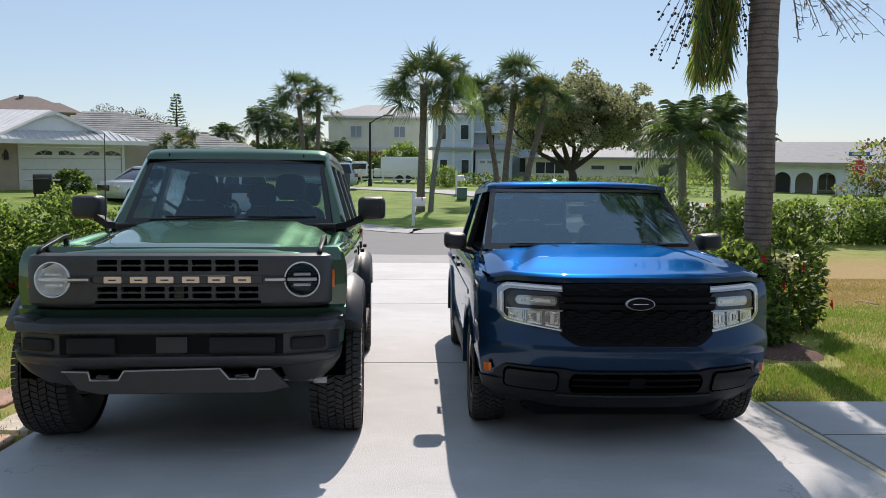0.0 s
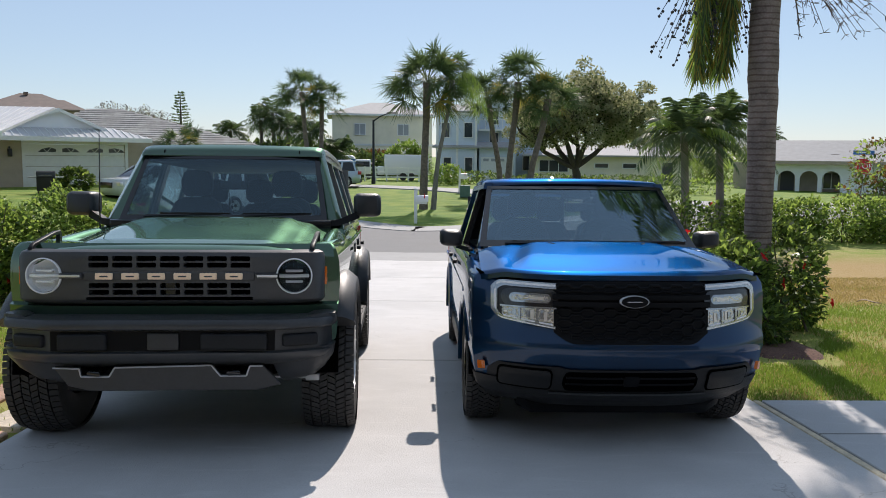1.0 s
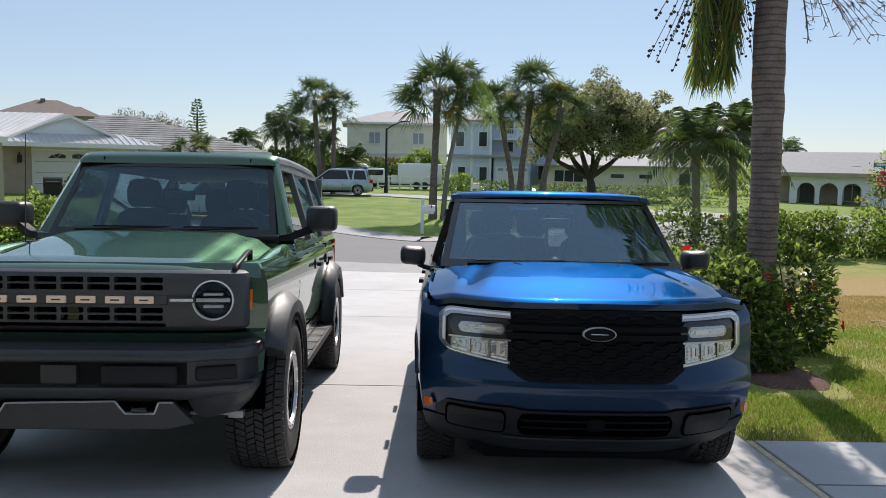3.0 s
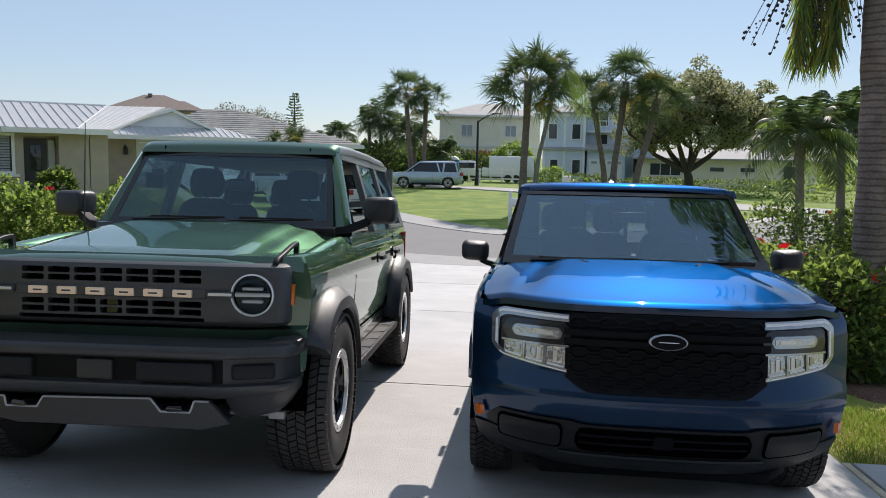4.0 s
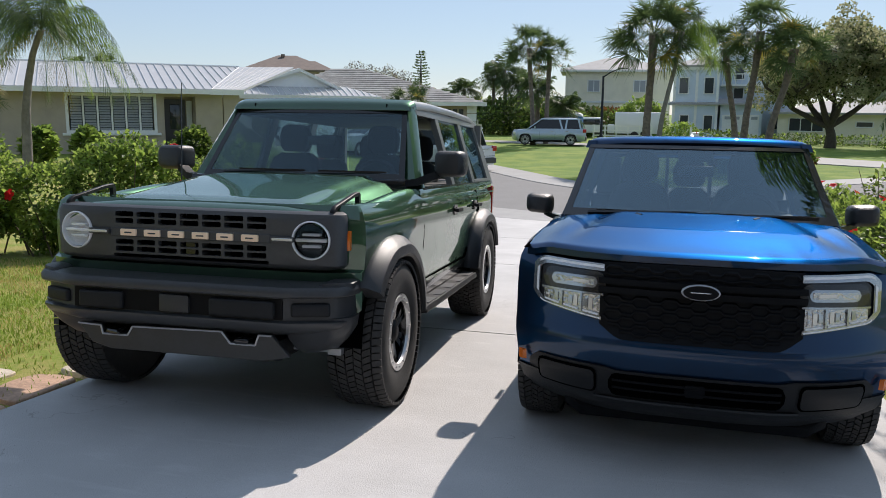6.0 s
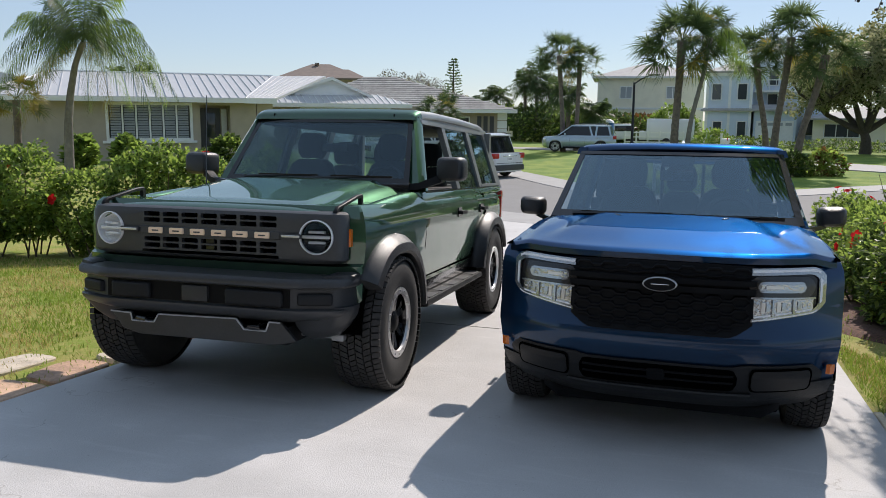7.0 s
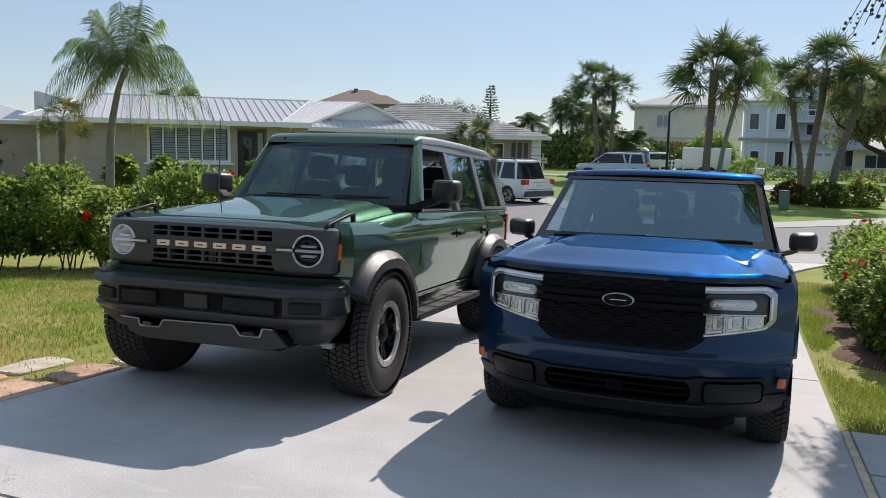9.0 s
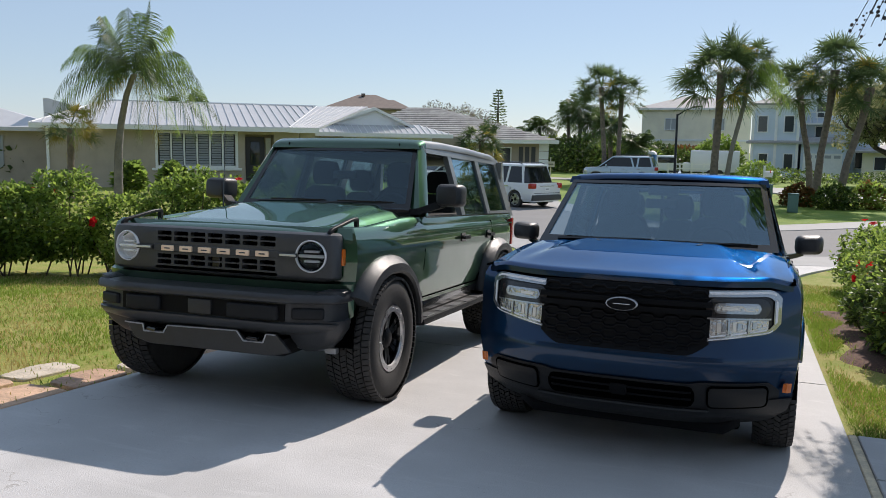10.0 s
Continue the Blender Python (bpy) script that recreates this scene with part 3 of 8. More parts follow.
def build_ground():
    bm = bmesh.new()
    xs = [-900, -400, -200, -120, -90, -70] + [-60 + 2 * i for i in range(23)] + [-14 + 0.75 * i for i in range(38)] + \
         [15 + 2 * i for i in range(24)] + [70, 90, 120, 200, 400, 900]
    ys = [-300, -80, -30, -12, -6, -3] + [-2 + 0.75 * i for i in range(50)] + [36 + 2 * i for i in range(22)] + [85, 100, 130, 200, 400, 1500]
    rows = [[bm.verts.new((x, y, zg(x, max(y, -6)) + (0.02 * noise.noise(Vector((x * 0.6, y * 0.6, 0))) - 0.01 if abs(x) > 3 else -0.03))) for x in xs] for y in ys]
    for a, b in zip(rows, rows[1:]):
        for i in range(len(xs) - 1):
            bm.faces.new((a[i], a[i + 1], b[i + 1], b[i]))
    solo("ground", bm, "lawn", "patchy green and straw-coloured lawn reaching to the houses", "lawn", "structure")


build_ground()
DRIVE_L, DRIVE_R = -2.65, 2.31


def slab(bm, x0, x1, y0, y1, top=0.0, thick=0.12, cuts=6):
    rings = []
    for i in range(cuts + 1):
        y = lerp(y0, y1, i / cuts)
        z = zd(y) + top
        rings.append([Vector((x0, y, z - thick)), Vector((x1, y, z - thick)), Vector((x1, y, z - 0.006)), Vector((x1 - 0.006, y, z)),
                      Vector((x0 + 0.006, y, z)), Vector((x0, y, z - 0.006))])
    add_rings(bm, rings)
    return bm


def build_driveway():
    d = tagged(new("driveway"), "pale grey painted concrete driveway with dark slab joints", "driveway", "", "structure")
    joints = [-9.9, -5.6, -1.1, 3.45, 8.02, 12.58, 16.4]
    for a, b in zip(joints, joints[1:]):
        part("slab", slab(bmesh.new(), DRIVE_L, DRIVE_R, a + 0.012, b - 0.012), "concrete", d, smooth=0)
    bm = bmesh.new()
    rings = []
    for i in range(9):
        t = i / 8
        y = lerp(16.412, 20.75, t)
        f = 1.6 * t ** 2.2
        z = zd(y)
        rings.append([Vector((DRIVE_L - f, y, z - 0.1)), Vector((DRIVE_R + f, y, z - 0.1)), Vector((DRIVE_R + f, y, z)), Vector((DRIVE_L - f, y, z))])
    add_rings(bm, rings)
    part("slab", bm, "concrete", d, smooth=0)
    part("joint_filler", slab(bmesh.new(), DRIVE_L + 0.01, DRIVE_R - 0.01, -9.8, 17, -0.012, 0.05, 30), "void", d, smooth=0)
    w = tagged(new("pavement"), "grey concrete garden path slabs beside the driveway", "path", "", "structure")
    for a, b in ((5.61, 6.47), (3.6, 5.585), (1.6, 3.575), (-3.0, 1.575)):
        part("slab", slab(bmesh.new(), 2.365, 9.5, a, b, 0.012, 0.1), "walk", w, smooth=0)
    part("edging_strip", slab(bmesh.new(), 2.311, 2.364, -3, 6.5, 0.003, 0.05, 12), "wood_strip", w, "pale wooden expansion strip")


build_driveway()
ROAD = [(70, 57), (40, 48), (25, 42.5), (16, 37.2), (10, 31.8), (6, 27.6), (2.5, 24.9), (-1.5, 24.3), (-5.5, 27.6), (-9.5, 33.9), (-14.5, 41.5), (-22, 50), (-34, 60), (-60, 78)]


def smooth_path(pts, n=8):
    out = []
    for i in range(len(pts) - 1):
        p0, p1, p2, p3 = (Vector(pts[max(0, min(len(pts) - 1, i + k))]) for k in (-1, 0, 1, 2))
        for k in range(n):
            t = k / n
            out.append(0.5 * ((2 * p1) + (p2 - p0) * t + (2 * p0 - 5 * p1 + 4 * p2 - p3) * t * t + (3 * p1 - p0 - 3 * p2 + p3) * t ** 3))
    return out + [Vector(pts[-1])]


def ribbon(path, a, b, top, drop, thick=0.1):
    """A band along path from offset a to b; drop(x, y) is the ground."""
    bm = bmesh.new()
    rings = []
    for i, p in enumerate(path):
        d = (path[min(i + 1, len(path) - 1)] - path[max(i - 1, 0)]).normalized()
        nrm = Vector((-d.y, d.x))
        q, r = p + nrm * a, p + nrm * b
        zq, zr = drop(q.x, q.y) + top, drop(r.x, r.y) + top
        rings.append([Vector((q.x, q.y, zq - thick)), Vector((r.x, r.y, zr - thick)), Vector((r.x, r.y, zr)), Vector((q.x, q.y, zq))])
    add_rings(bm, rings)
    return bm


def road_z(x, y):
    return -0.775


def build_road():
    p = smooth_path(ROAD)
    r = tagged(new("road"), "worn grey asphalt street curving between pale concrete gutters", "road", "", "structure")
    part("carriageway", ribbon(p, -3.0, 3.0, 0.01, road_z), "asphalt", r)
    part("gutter", ribbon(p, 3.004, 4.6, 0.03, road_z), "gutter", r)
    part("gutter", ribbon(p, -4.6, -3.004, 0.03, road_z), "gutter", r)
    q = smooth_path([(-30, 62), (-14, 59.5), (-5, 57), (1, 52.5), (6, 47.5), (14, 44), (30, 41)])
    tagged(solo("road", ribbon(q, -1.7, 1.7, 0.035, zg), "gutter", "pale concrete side road behind the green", "road", "structure"))


build_road()


def build_own_house():
    """An unseen house added behind the camera, its garage standing open, to shade the car fronts."""
    # Wall height and dark tone are set to block light from behind.
    bm = bmesh.new()
    add_box(bm, -9, -2.9, -3.2, -2.95, -0.5, 4.7)
    add_box(bm, 2.5, 9, -3.2, -2.95, -0.5, 4.7)
    add_box(bm, -2.9, 2.5, -3.2, -2.95, 2.75, 4.7)
    solo("unseen_wall_south", bm, "taupe_stucco", "unseen dark house wall that shades the car fronts", "wall", "structure")
    bm = bmesh.new()
    add_box(bm, -3.05, -2.9, -9.5, -3.2, -0.5, 3.0)
    add_box(bm, 2.5, 2.65, -9.5, -3.2, -0.5, 3.0)
    add_box(bm, -3.05, 2.65, -9.65, -9.5, -0.5, 3.0)
    solo("unseen_wall_garage", bm, "shutter", "grey inner walls of the unseen open garage", "wall", "structure")
    solo("ceiling", box(-3.05, 2.65, -9.5, -3.2, 2.85, 3.0), "shutter", "grey ceiling of the unseen garage", "ceiling", "structure")
    bm = bmesh.new()
    add_hip(bm, -9, 9, -11, -3, 4.7, 1.9, 0.7)
    solo("roof_south", bm, "tile_roof", "grey tiled roof of the unseen house", "roof", "structure", smooth=0)




# ---- wheels ----
def tyre_bm(r, w, rim, lugs, depth):
    """Axle along x; a tyre with shoulder and tread blocks."""
    bm = bmesh.new()
    h = w / 2
    prof = [(rim, -h * 0.80), (rim + 0.03, -h * 0.95), ((rim + r) / 2, -h * 1.0), (r - 0.045, -h * 0.97), (r - 0.012, -h * 0.84), (r - depth, -h * 0.6), (r - depth, 0),
            (r - depth, h * 0.6), (r - 0.012, h * 0.84), (r - 0.045, h * 0.97), ((rim + r) / 2, h * 1.0), (rim + 0.03, h * 0.95), (rim, h * 0.80)]
    add_lathe(bm, prof, 56, m=pose(0, 0, 0, 0, 90, 0))
    return bm


def tread_bm(r, w, n, depth):
    """Tread blocks round a tyre, in staggered rows, with shoulder lugs."""
    bm = bmesh.new()
    h = w / 2
    for k in range(n):
        a = 2 * math.pi * k / n
        for row, (x0, x1, off, skew) in enumerate(((-h * 0.98, -h * 0.68, 0, 0.1), (-h * 0.62, -h * 0.33, 0.45, 0.6), (-h * 0.28, -h * 0.02, 0.9, -0.5), (h * 0.02, h * 0.28, 0.3, 0.5), (h * 0.33, h * 0.62, 0.75, -0.6), (h * 0.68, h * 0.98, 0.2, -0.1))):
            c = a + off * 2 * math.pi / n
            da = 2 * math.pi / n * 0.42
            vs = []
            for rr in (r - depth - 0.004, r):
                for x, s in ((x0, -1), (x1, 1)):
                    cc = c + skew * s * da
                    rx = rr - (0.014 if abs(x) > h * 0.9 else 0)
                    for e in (-1, 1):
                        ang = cc + e * da * (0.94 if rr == r else 1.0)
                        vs.append(bm.verts.new((x, rx * math.cos(ang), rx * math.sin(ang))))
            for f in ((4, 5, 7, 6), (0, 1, 5, 4), (2, 3, 7, 6), (0, 2, 6, 4), (1, 3, 7, 5)):
                bm.faces.new([vs[i] for i in f])
    return bm


def wheel(parent, x, y, z, r, w, rim, tyre_me, tread_me, style, side):
    wh = new("wheel")
    wh.parent = parent
    wh.matrix_basis = pose(x, y, z, 0, 0, 0 if side > 0 else 180)
    shared("tyre", tyre_me, wh)
    shared("tread", tread_me, wh)
    return wh


def rim_parts(wh, rim, w, style):
    h = w / 2
    px = pose(0, 0, 0, 0, 90, 0)
    bm = bmesh.new()
    add_lathe(bm, [(rim - 0.012, -h * 0.8), (rim - 0.02, 0), (rim - 0.02, h * 0.55), (rim - 0.004, h * 0.82), (rim + 0.008, h * 0.86), (rim + 0.008, h * 0.78)], 48, m=px)
    part("barrel", bm, "gloss_black", wh)
    bm = bmesh.new()
    if style == "offroad":
        add_lathe(bm, [(rim - 0.032, h * 0.80), (rim - 0.028, h * 0.90), (rim + 0.012, h * 0.90), (rim + 0.016, h * 0.80)], 56, m=px)
        for k in range(16):
            a = 2 * math.pi * k / 16
            cyl_x(bm, h * 0.88, h * 0.93, (rim - 0.008) * math.cos(a), (rim - 0.008) * math.sin(a), 0.007, 8)
        part("bead_ring", bm, "alloy", wh, "silver bead ring with bolts")
        n, dark = 6, "gloss_black"
    else:
        add_lathe(bm, [(rim - 0.012, h * 0.84), (rim - 0.004, h * 0.9), (rim + 0.008, h * 0.86)], 48, m=px)
        part("rim_lip", bm, "alloy", wh)
        n, dark = 5, ("alloy" if style == "plain" else "grille_grey")
    bm = bmesh.new()
    for k in range(n):
        a = 2 * math.pi * k / n
        for s in (-0.16, 0.16):
            rot = Matrix.Rotation(a + s, 4, "X")
            rings = []
            for rr, wd, d in ((0.055, 0.022, 0.62), (rim * 0.55, 0.017, 0.66), (rim - 0.018, 0.02, 0.72)):
                rings.append([rot @ Vector((h * d, -wd, rr)), rot @ Vector((h * d, wd, rr)), rot @ Vector((h * d - 0.04, wd * 0.8, rr)), rot @ Vector((h * d - 0.04, -wd * 0.8, rr))])
            add_rings(bm, rings)
    part("spokes", bm, dark, wh)
    bm = bmesh.new()
    add_lathe(bm, [(0.0001, h * 0.76), (0.04, h * 0.76), (0.052, h * 0.7), (0.075, h * 0.62), (0.075, h * 0.4)], 24, m=px)
    for k in range(6):
        a = 2 * math.pi * k / 6
        cyl_x(bm, h * 0.6, h * 0.68, 0.062 * math.cos(a), 0.062 * math.sin(a), 0.009, 8)
    part("hub_cap", bm, "black_plastic", wh)
    bm = bmesh.new()
    add_lathe(bm, [(0.03, -0.02), (rim - 0.05, -0.02), (rim - 0.05, 0.0), (0.03, 0.0)], 32, m=px)
    part("brake_disc", bm, "galv", wh)


# ---- green off-road vehicle ----
GREEN_AT = (-1.565, 5.205, zd(5.205))
GREEN_POSE = pose(*GREEN_AT, -math.degrees(math.atan(SLOPE)), 0, 2.4)
G_LEVELS = [(0.50, 0.86, 0.13, 0.10, 6), (0.60, 0.91, 0.06, 0.10, 6), (0.78, 0.93, 0.015, 0.10, 6), (0.850, 0.93, 0.0, 0.10, 6), (0.864, 0.93, 0.085, 0.05, 6), (0.98, 0.94, 0.085, 0.05, 6),
            (1.10, 0.935, 0.085, 0.05, 6), (1.17, 0.915, 0.09, 0.05, 6), (1.20, 0.89, 0.10, 0.07, 6)]
G_AXLES = (0.60, 3.549)


def g_side(y, z):
    """Half width of the cabin's flank above the belt, of the body below."""
    if z > 1.22:
        return 0.895 - 0.178 * (z - 1.22) / 0.58
    return curve([(0.5, 0.86), (0.6, 0.91), (0.78, 0.93), (0.98, 0.94), (1.10, 0.935), (1.17, 0.915), (1.22, 0.895)], z)


def build_green():
    v = thing("off_road_car", GREEN_POSE, "dark metallic green boxy off-road car with black wheel flares", "car")
    lv = [l for l in G_LEVELS]
    bm = hull(lv, 4.30)
    c = bmesh.new()
    for y in G_AXLES:
        for s in (-1, 1):
            cyl_x(c, min(s * 0.50, s * 1.2), max(s * 0.50, s * 1.2), y, 0.44, 0.495, 40)
    body = part("body", cut(bm, c), "green", v, "dark metallic green painted steel body")
    # raised belt behind the bonnet
    rings = []
    for z, w in ((1.19, 0.905), (1.235, 0.898), (1.25, 0.885)):
        rings.append([Vector((x, y, z)) for x, y in round_poly([(w, 1.36), (w, 4.28), (-w, 4.28), (-w, 1.36)], 0.05)])
    part("belt", rings_bm(rings), "green", v)

    # bonnet with a raised centre and a lip over the grille
    def hood(u, w):
        x = lerp(-0.77, 0.77, u)
        y = lerp(0.0, 1.46, w)
        z = 1.175 + 0.115 * step(-0.1, 1.5, y) ** 0.8
        z += 0.022 * step(0.60, 0.50, abs(x)) * step(0.0, 0.25, y)
        z += 0.026 * step(0.76, 0.50, abs(x)) * step(-0.1, 1.2, y)
        z -= 0.05 * step(0.64, 0.78, abs(x))
        z -= 0.03 * (1 - step(0.0, 0.07, y)) ** 2 + 0.012 * (x / 0.77) ** 2
        yy = y + 0.02 * (x / 0.77) ** 4
        return Vector((x, yy - 0.01, z))
    part("bonnet", grid_bm(44, 48, hood, 0.012), "green", v)
    for s in (-1, 1):
        def fender(u, w, s=s):
            x = lerp(0.765, 0.925, u)
            y = lerp(0.13, 1.42, w)
            z = 1.135 + 0.075 * step(0.0, 1.3, y) + 0.055 * math.sin(min(1, u * 1.05) * math.pi) ** 0.8 * 0.9 - 0.05 * u ** 3
            z -= 0.05 * (1 - step(0.0, 0.12, y - 0.13))
            return Vector((s * x, y, z))
        part("front_wing", grid_bm(10, 30, fender, 0.06), "green", v)
        # trail sight loop at the wing's front corner
        bm = bmesh.new()
        poly = [(0.03, 1.12), (0.035, 1.178), (0.07, 1.200), (0.36, 1.256), (0.44, 1.262), (0.455, 1.248), (0.46, 1.17), (0.425, 1.17), (0.42, 1.236), (0.36, 1.234), (0.085, 1.180), (0.07, 1.12)]
        add_prism(bm, poly, 0.026, Matrix(((0, 0, 1, s * 0.785 - 0.013), (1, 0, 0, 0), (0, 1, 0, 0), (0, 0, 0, 1))))
        bmesh.ops.bevel(bm, geom=list(bm.edges), offset=0.004, segments=1, affect="EDGES")
        part("trail_sight", bm, "black_plastic", v, "black lashing loop")

    # grille panel with slots cut through
    rings = []
    for z, w, y in ((0.860, 0.77, 0.04), (0.872, 0.82, 0.012), (0.89, 0.838, 0.0), (1.13, 0.840, 0.0), (1.155, 0.83, 0.008), (1.168, 0.80, 0.035)):
        rings.append([Vector((x, yy, z)) for x, yy in round_poly([(-w * 0.80, y - 0.025), (w * 0.80, y - 0.025), (w, y + 0.012), (w + 0.025, y + 0.11), (-w - 0.025, y + 0.11), (-w, y + 0.012)], 0.05)])
    gp = rings_bm(rings)
    c = bmesh.new()
    for z in (1.120, 1.083):
        for k in range(7):
            x = -0.39 + k * 0.13
            add_box(c, x - 0.055, x + 0.055, -0.1, 0.06, z - 0.014, z + 0.014, 0.008, 2)
    for z in (0.968, 0.930):
        for k in range(7):
            x = -0.39 + k * 0.13
            add_box(c, x - 0.055, x + 0.055, -0.1, 0.06, z - 0.014, z + 0.014, 0.008, 2)
    add_box(c, -0.46, 0.46, -0.1, 0.06, 0.884, 0.904, 0.008, 2)
    for s in (-1, 1):
        cyl_y(c, s * 0.69, 1.022, -0.1, 0.09, 0.103, 40)
    grille = part("grille_panel", cut(gp, c), "grille_grey", v, "dark grey moulded grille panel")
    # Plate and fins are coloured black for the shade behind the slots.
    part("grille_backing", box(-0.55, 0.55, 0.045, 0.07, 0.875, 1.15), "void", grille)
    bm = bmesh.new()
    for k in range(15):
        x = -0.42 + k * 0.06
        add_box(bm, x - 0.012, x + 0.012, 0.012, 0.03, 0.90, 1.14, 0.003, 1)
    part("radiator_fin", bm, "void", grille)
    part("sensor", box(-0.03, 0.03, -0.012, 0.03, 0.905, 0.99, 0.004, 1), "gloss_black", grille)
    part("badge_backing", box(-0.47, 0.47, -0.031, -0.02, 0.998, 1.046, 0.004, 1), "grille_grey", grille)
    # raised cream bars where the nameplate stands
    for k in range(6):
        x = -0.357 + k * 0.1428
        part("badge_bar", box(x - 0.048, x + 0.048, -0.044, -0.028, 1.003, 1.040, 0.006, 2), "cream_badge", grille)
        part("badge_slot", box(x - 0.024, x + 0.024, -0.0455, -0.030, 1.0155, 1.0265, 0.003, 1), "grille_grey", grille)
    for s in (-1, 1):
        part("lamp_bridge", box(min(s * 0.475, s * 0.60), max(s * 0.475, s * 0.60), -0.046, -0.02, 1.008, 1.038, 0.006, 2), "grille_grey", grille, "grey bar between grille badge and lamp")
        part("light_bar", box(min(s * 0.485, s * 0.60), max(s * 0.485, s * 0.60), -0.050, -0.044, 1.016, 1.030, 0.002, 1), "reflector", grille)
        h = new("headlamp")
        h.parent = v
        h.matrix_basis = pose(s * 0.69, -0.012, 1.022, 0, 0, s * 6) @ Matrix.Diagonal((0.88, 1, 0.88, 1))
        tagged(h, "round headlamp with a pale light ring")
        bm = bmesh.new()
        add_lathe(bm, [(0.106, 0.03), (0.106, -0.010), (0.109, -0.016), (0.1155, -0.012), (0.118, 0.03)], 48, m=pose(0, 0, 0, -90, 0, 0))
        part("light_ring", bm, "ring_white", h, "pale translucent ring")
        # Reflector and bar at s < 0 are whitened to imitate a bright reflection.
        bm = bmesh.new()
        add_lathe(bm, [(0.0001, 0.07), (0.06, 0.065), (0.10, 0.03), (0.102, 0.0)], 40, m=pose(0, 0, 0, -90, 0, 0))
        part("reflector", bm, "pale_reflector" if s < 0 else "lamp_chamber", h, "reflector whitened to show reflected light" if s < 0 else "dark lamp chamber")
        bm = box(-0.095, 0.095, -0.004, 0.03, -0.010, 0.010, 0.004, 2)
        add_box(bm, -0.055, 0.055, 0.0, 0.03, 0.024, 0.040, 0.003, 1)
        add_box(bm, -0.055, 0.055, 0.0, 0.03, -0.045, -0.030, 0.003, 1)
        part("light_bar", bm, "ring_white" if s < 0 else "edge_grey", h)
        bm = bmesh.new()
        add_lathe(bm, [(0.0001, -0.022), (0.05, -0.019), (0.085, -0.012), (0.102, 0.0)], 40, m=pose(0, 0, 0, -90, 0, 0))
        part("lens", bm, "lens", h, "clear domed lens").visible_shadow = False
        # amber side marker
        part("side_marker", box(min(s * 0.842, s * 0.8675), max(s * 0.842, s * 0.8675), 0.080, 0.115, 0.965, 1.07, 0.006, 2), "amber", v, "amber side marker")

    # steel bumper with a recessed band
    rings = []
    for z, w, y in ((0.515, 0.70, -0.05), (0.545, 0.83, -0.13), (0.575, 0.885, -0.185), (0.605, 0.90, -0.20), (0.615, 0.90, -0.20), (0.622, 0.885, -0.166), (0.735, 0.885, -0.166),
                    (0.744, 0.91, -0.20), (0.752, 0.915, -0.205), (0.780, 0.915, -0.203), (0.796, 0.91, -0.19), (0.803, 0.89, -0.13)):
        rings.append([Vector((x, yy, z)) for x, yy in round_poly([(-w * 0.68, y), (w * 0.68, y), (w * 0.95, y + 0.10), (w + 0.005, y + 0.20), (w + 0.01, 0.16), (-w - 0.01, 0.16), (-w - 0.005, y + 0.20), (-w * 0.95, y + 0.10)], 0.05, 4)])
    bump = part("bumper", rings_bm(rings), "steel_black", v, "black powder-coated steel front bumper")
    for x0, x1 in ((-0.56, -0.30), (0.20, 0.56)):
        part("bumper_pad", box(x0, x1, -0.196, -0.15, 0.630, 0.722, 0.016, 3), "bumper_black", bump)
    part("centre_plate", box(-0.085, 0.085, -0.188, -0.15, 0.632, 0.724, 0.008, 2), "flare_plastic", bump, "dark grey centre plate")
    # Near-black plate: the slot's deep shade is put into its colour.
    part("bumper_recess", box(-0.60, 0.60, -0.1695, -0.15, 0.626, 0.732), "satin_black", bump)
    for s in (-1, 1):
        part("fog_pocket", box(-0.10, 0.10, -0.012, 0.05, 0.642, 0.712, 0.018, 3, pose(s * 0.735, -0.125, 0, 0, 0, s * 22)), "bumper_black", bump)
        # swept lower corner and grained plastic cap of the bumper's end
        rings = []
        for z, x0, x1, yf in ((0.405, 0.62, 0.70, 0.06), (0.44, 0.60, 0.80, 0.0), (0.50, 0.58, 0.86, -0.05), (0.57, 0.56, 0.905, -0.085), (0.63, 0.56, 0.915, -0.09)):
            rings.append([Vector((s * x, y, z)) for x, y in round_poly([(x0, yf), (x1 * 0.93, yf + 0.02), (x1, yf + 0.09), (x1, 0.13), (x0, 0.13)], 0.02, 2)])
        part("bumper_end", rings_bm(rings), "steel_black", bump)
        rings = []
        for x, y0, z, h in ((0.765, -0.095, 0.800, 0.006), (0.80, -0.098, 0.806, 0.014), (0.885, -0.045, 0.806, 0.016), (0.918, 0.0, 0.802, 0.010)):
            rings.append([Vector((s * x, y0, z - 0.02)), Vector((s * x, y0 + 0.006, z + h * 0.6)), Vector((s * x, y0 + 0.03, z + h)), Vector((s * x, y0 + 0.15, z + h)), Vector((s * x, y0 + 0.15, z - 0.02))])
        part("end_cap", rings_bm(rings), "flare_plastic", bump, "satin grey cap on the bumper's end")
    # skid plate
    poly = [(-0.60, 0.535), (-0.46, 0.53), (-0.45, 0.485), (-0.30, 0.485), (-0.27, 0.535), (0.25, 0.545), (0.30, 0.485), (0.44, 0.485), (0.46, 0.54), (0.53, 0.54), (0.63, 0.43), (0.50, 0.40), (-0.40, 0.40), (-0.52, 0.43)]
    bm = bmesh.new()
    add_prism(bm, poly, 0.03, pose(0, -0.115, 0, 90, 0, 0))
    bmesh.ops.bevel(bm, geom=list(bm.edges), offset=0.004, segments=1, affect="EDGES")
    sk = part("skid_plate", bm, "skid", v, "dark grey skid plate with pale top edge")
    bm = bmesh.new()
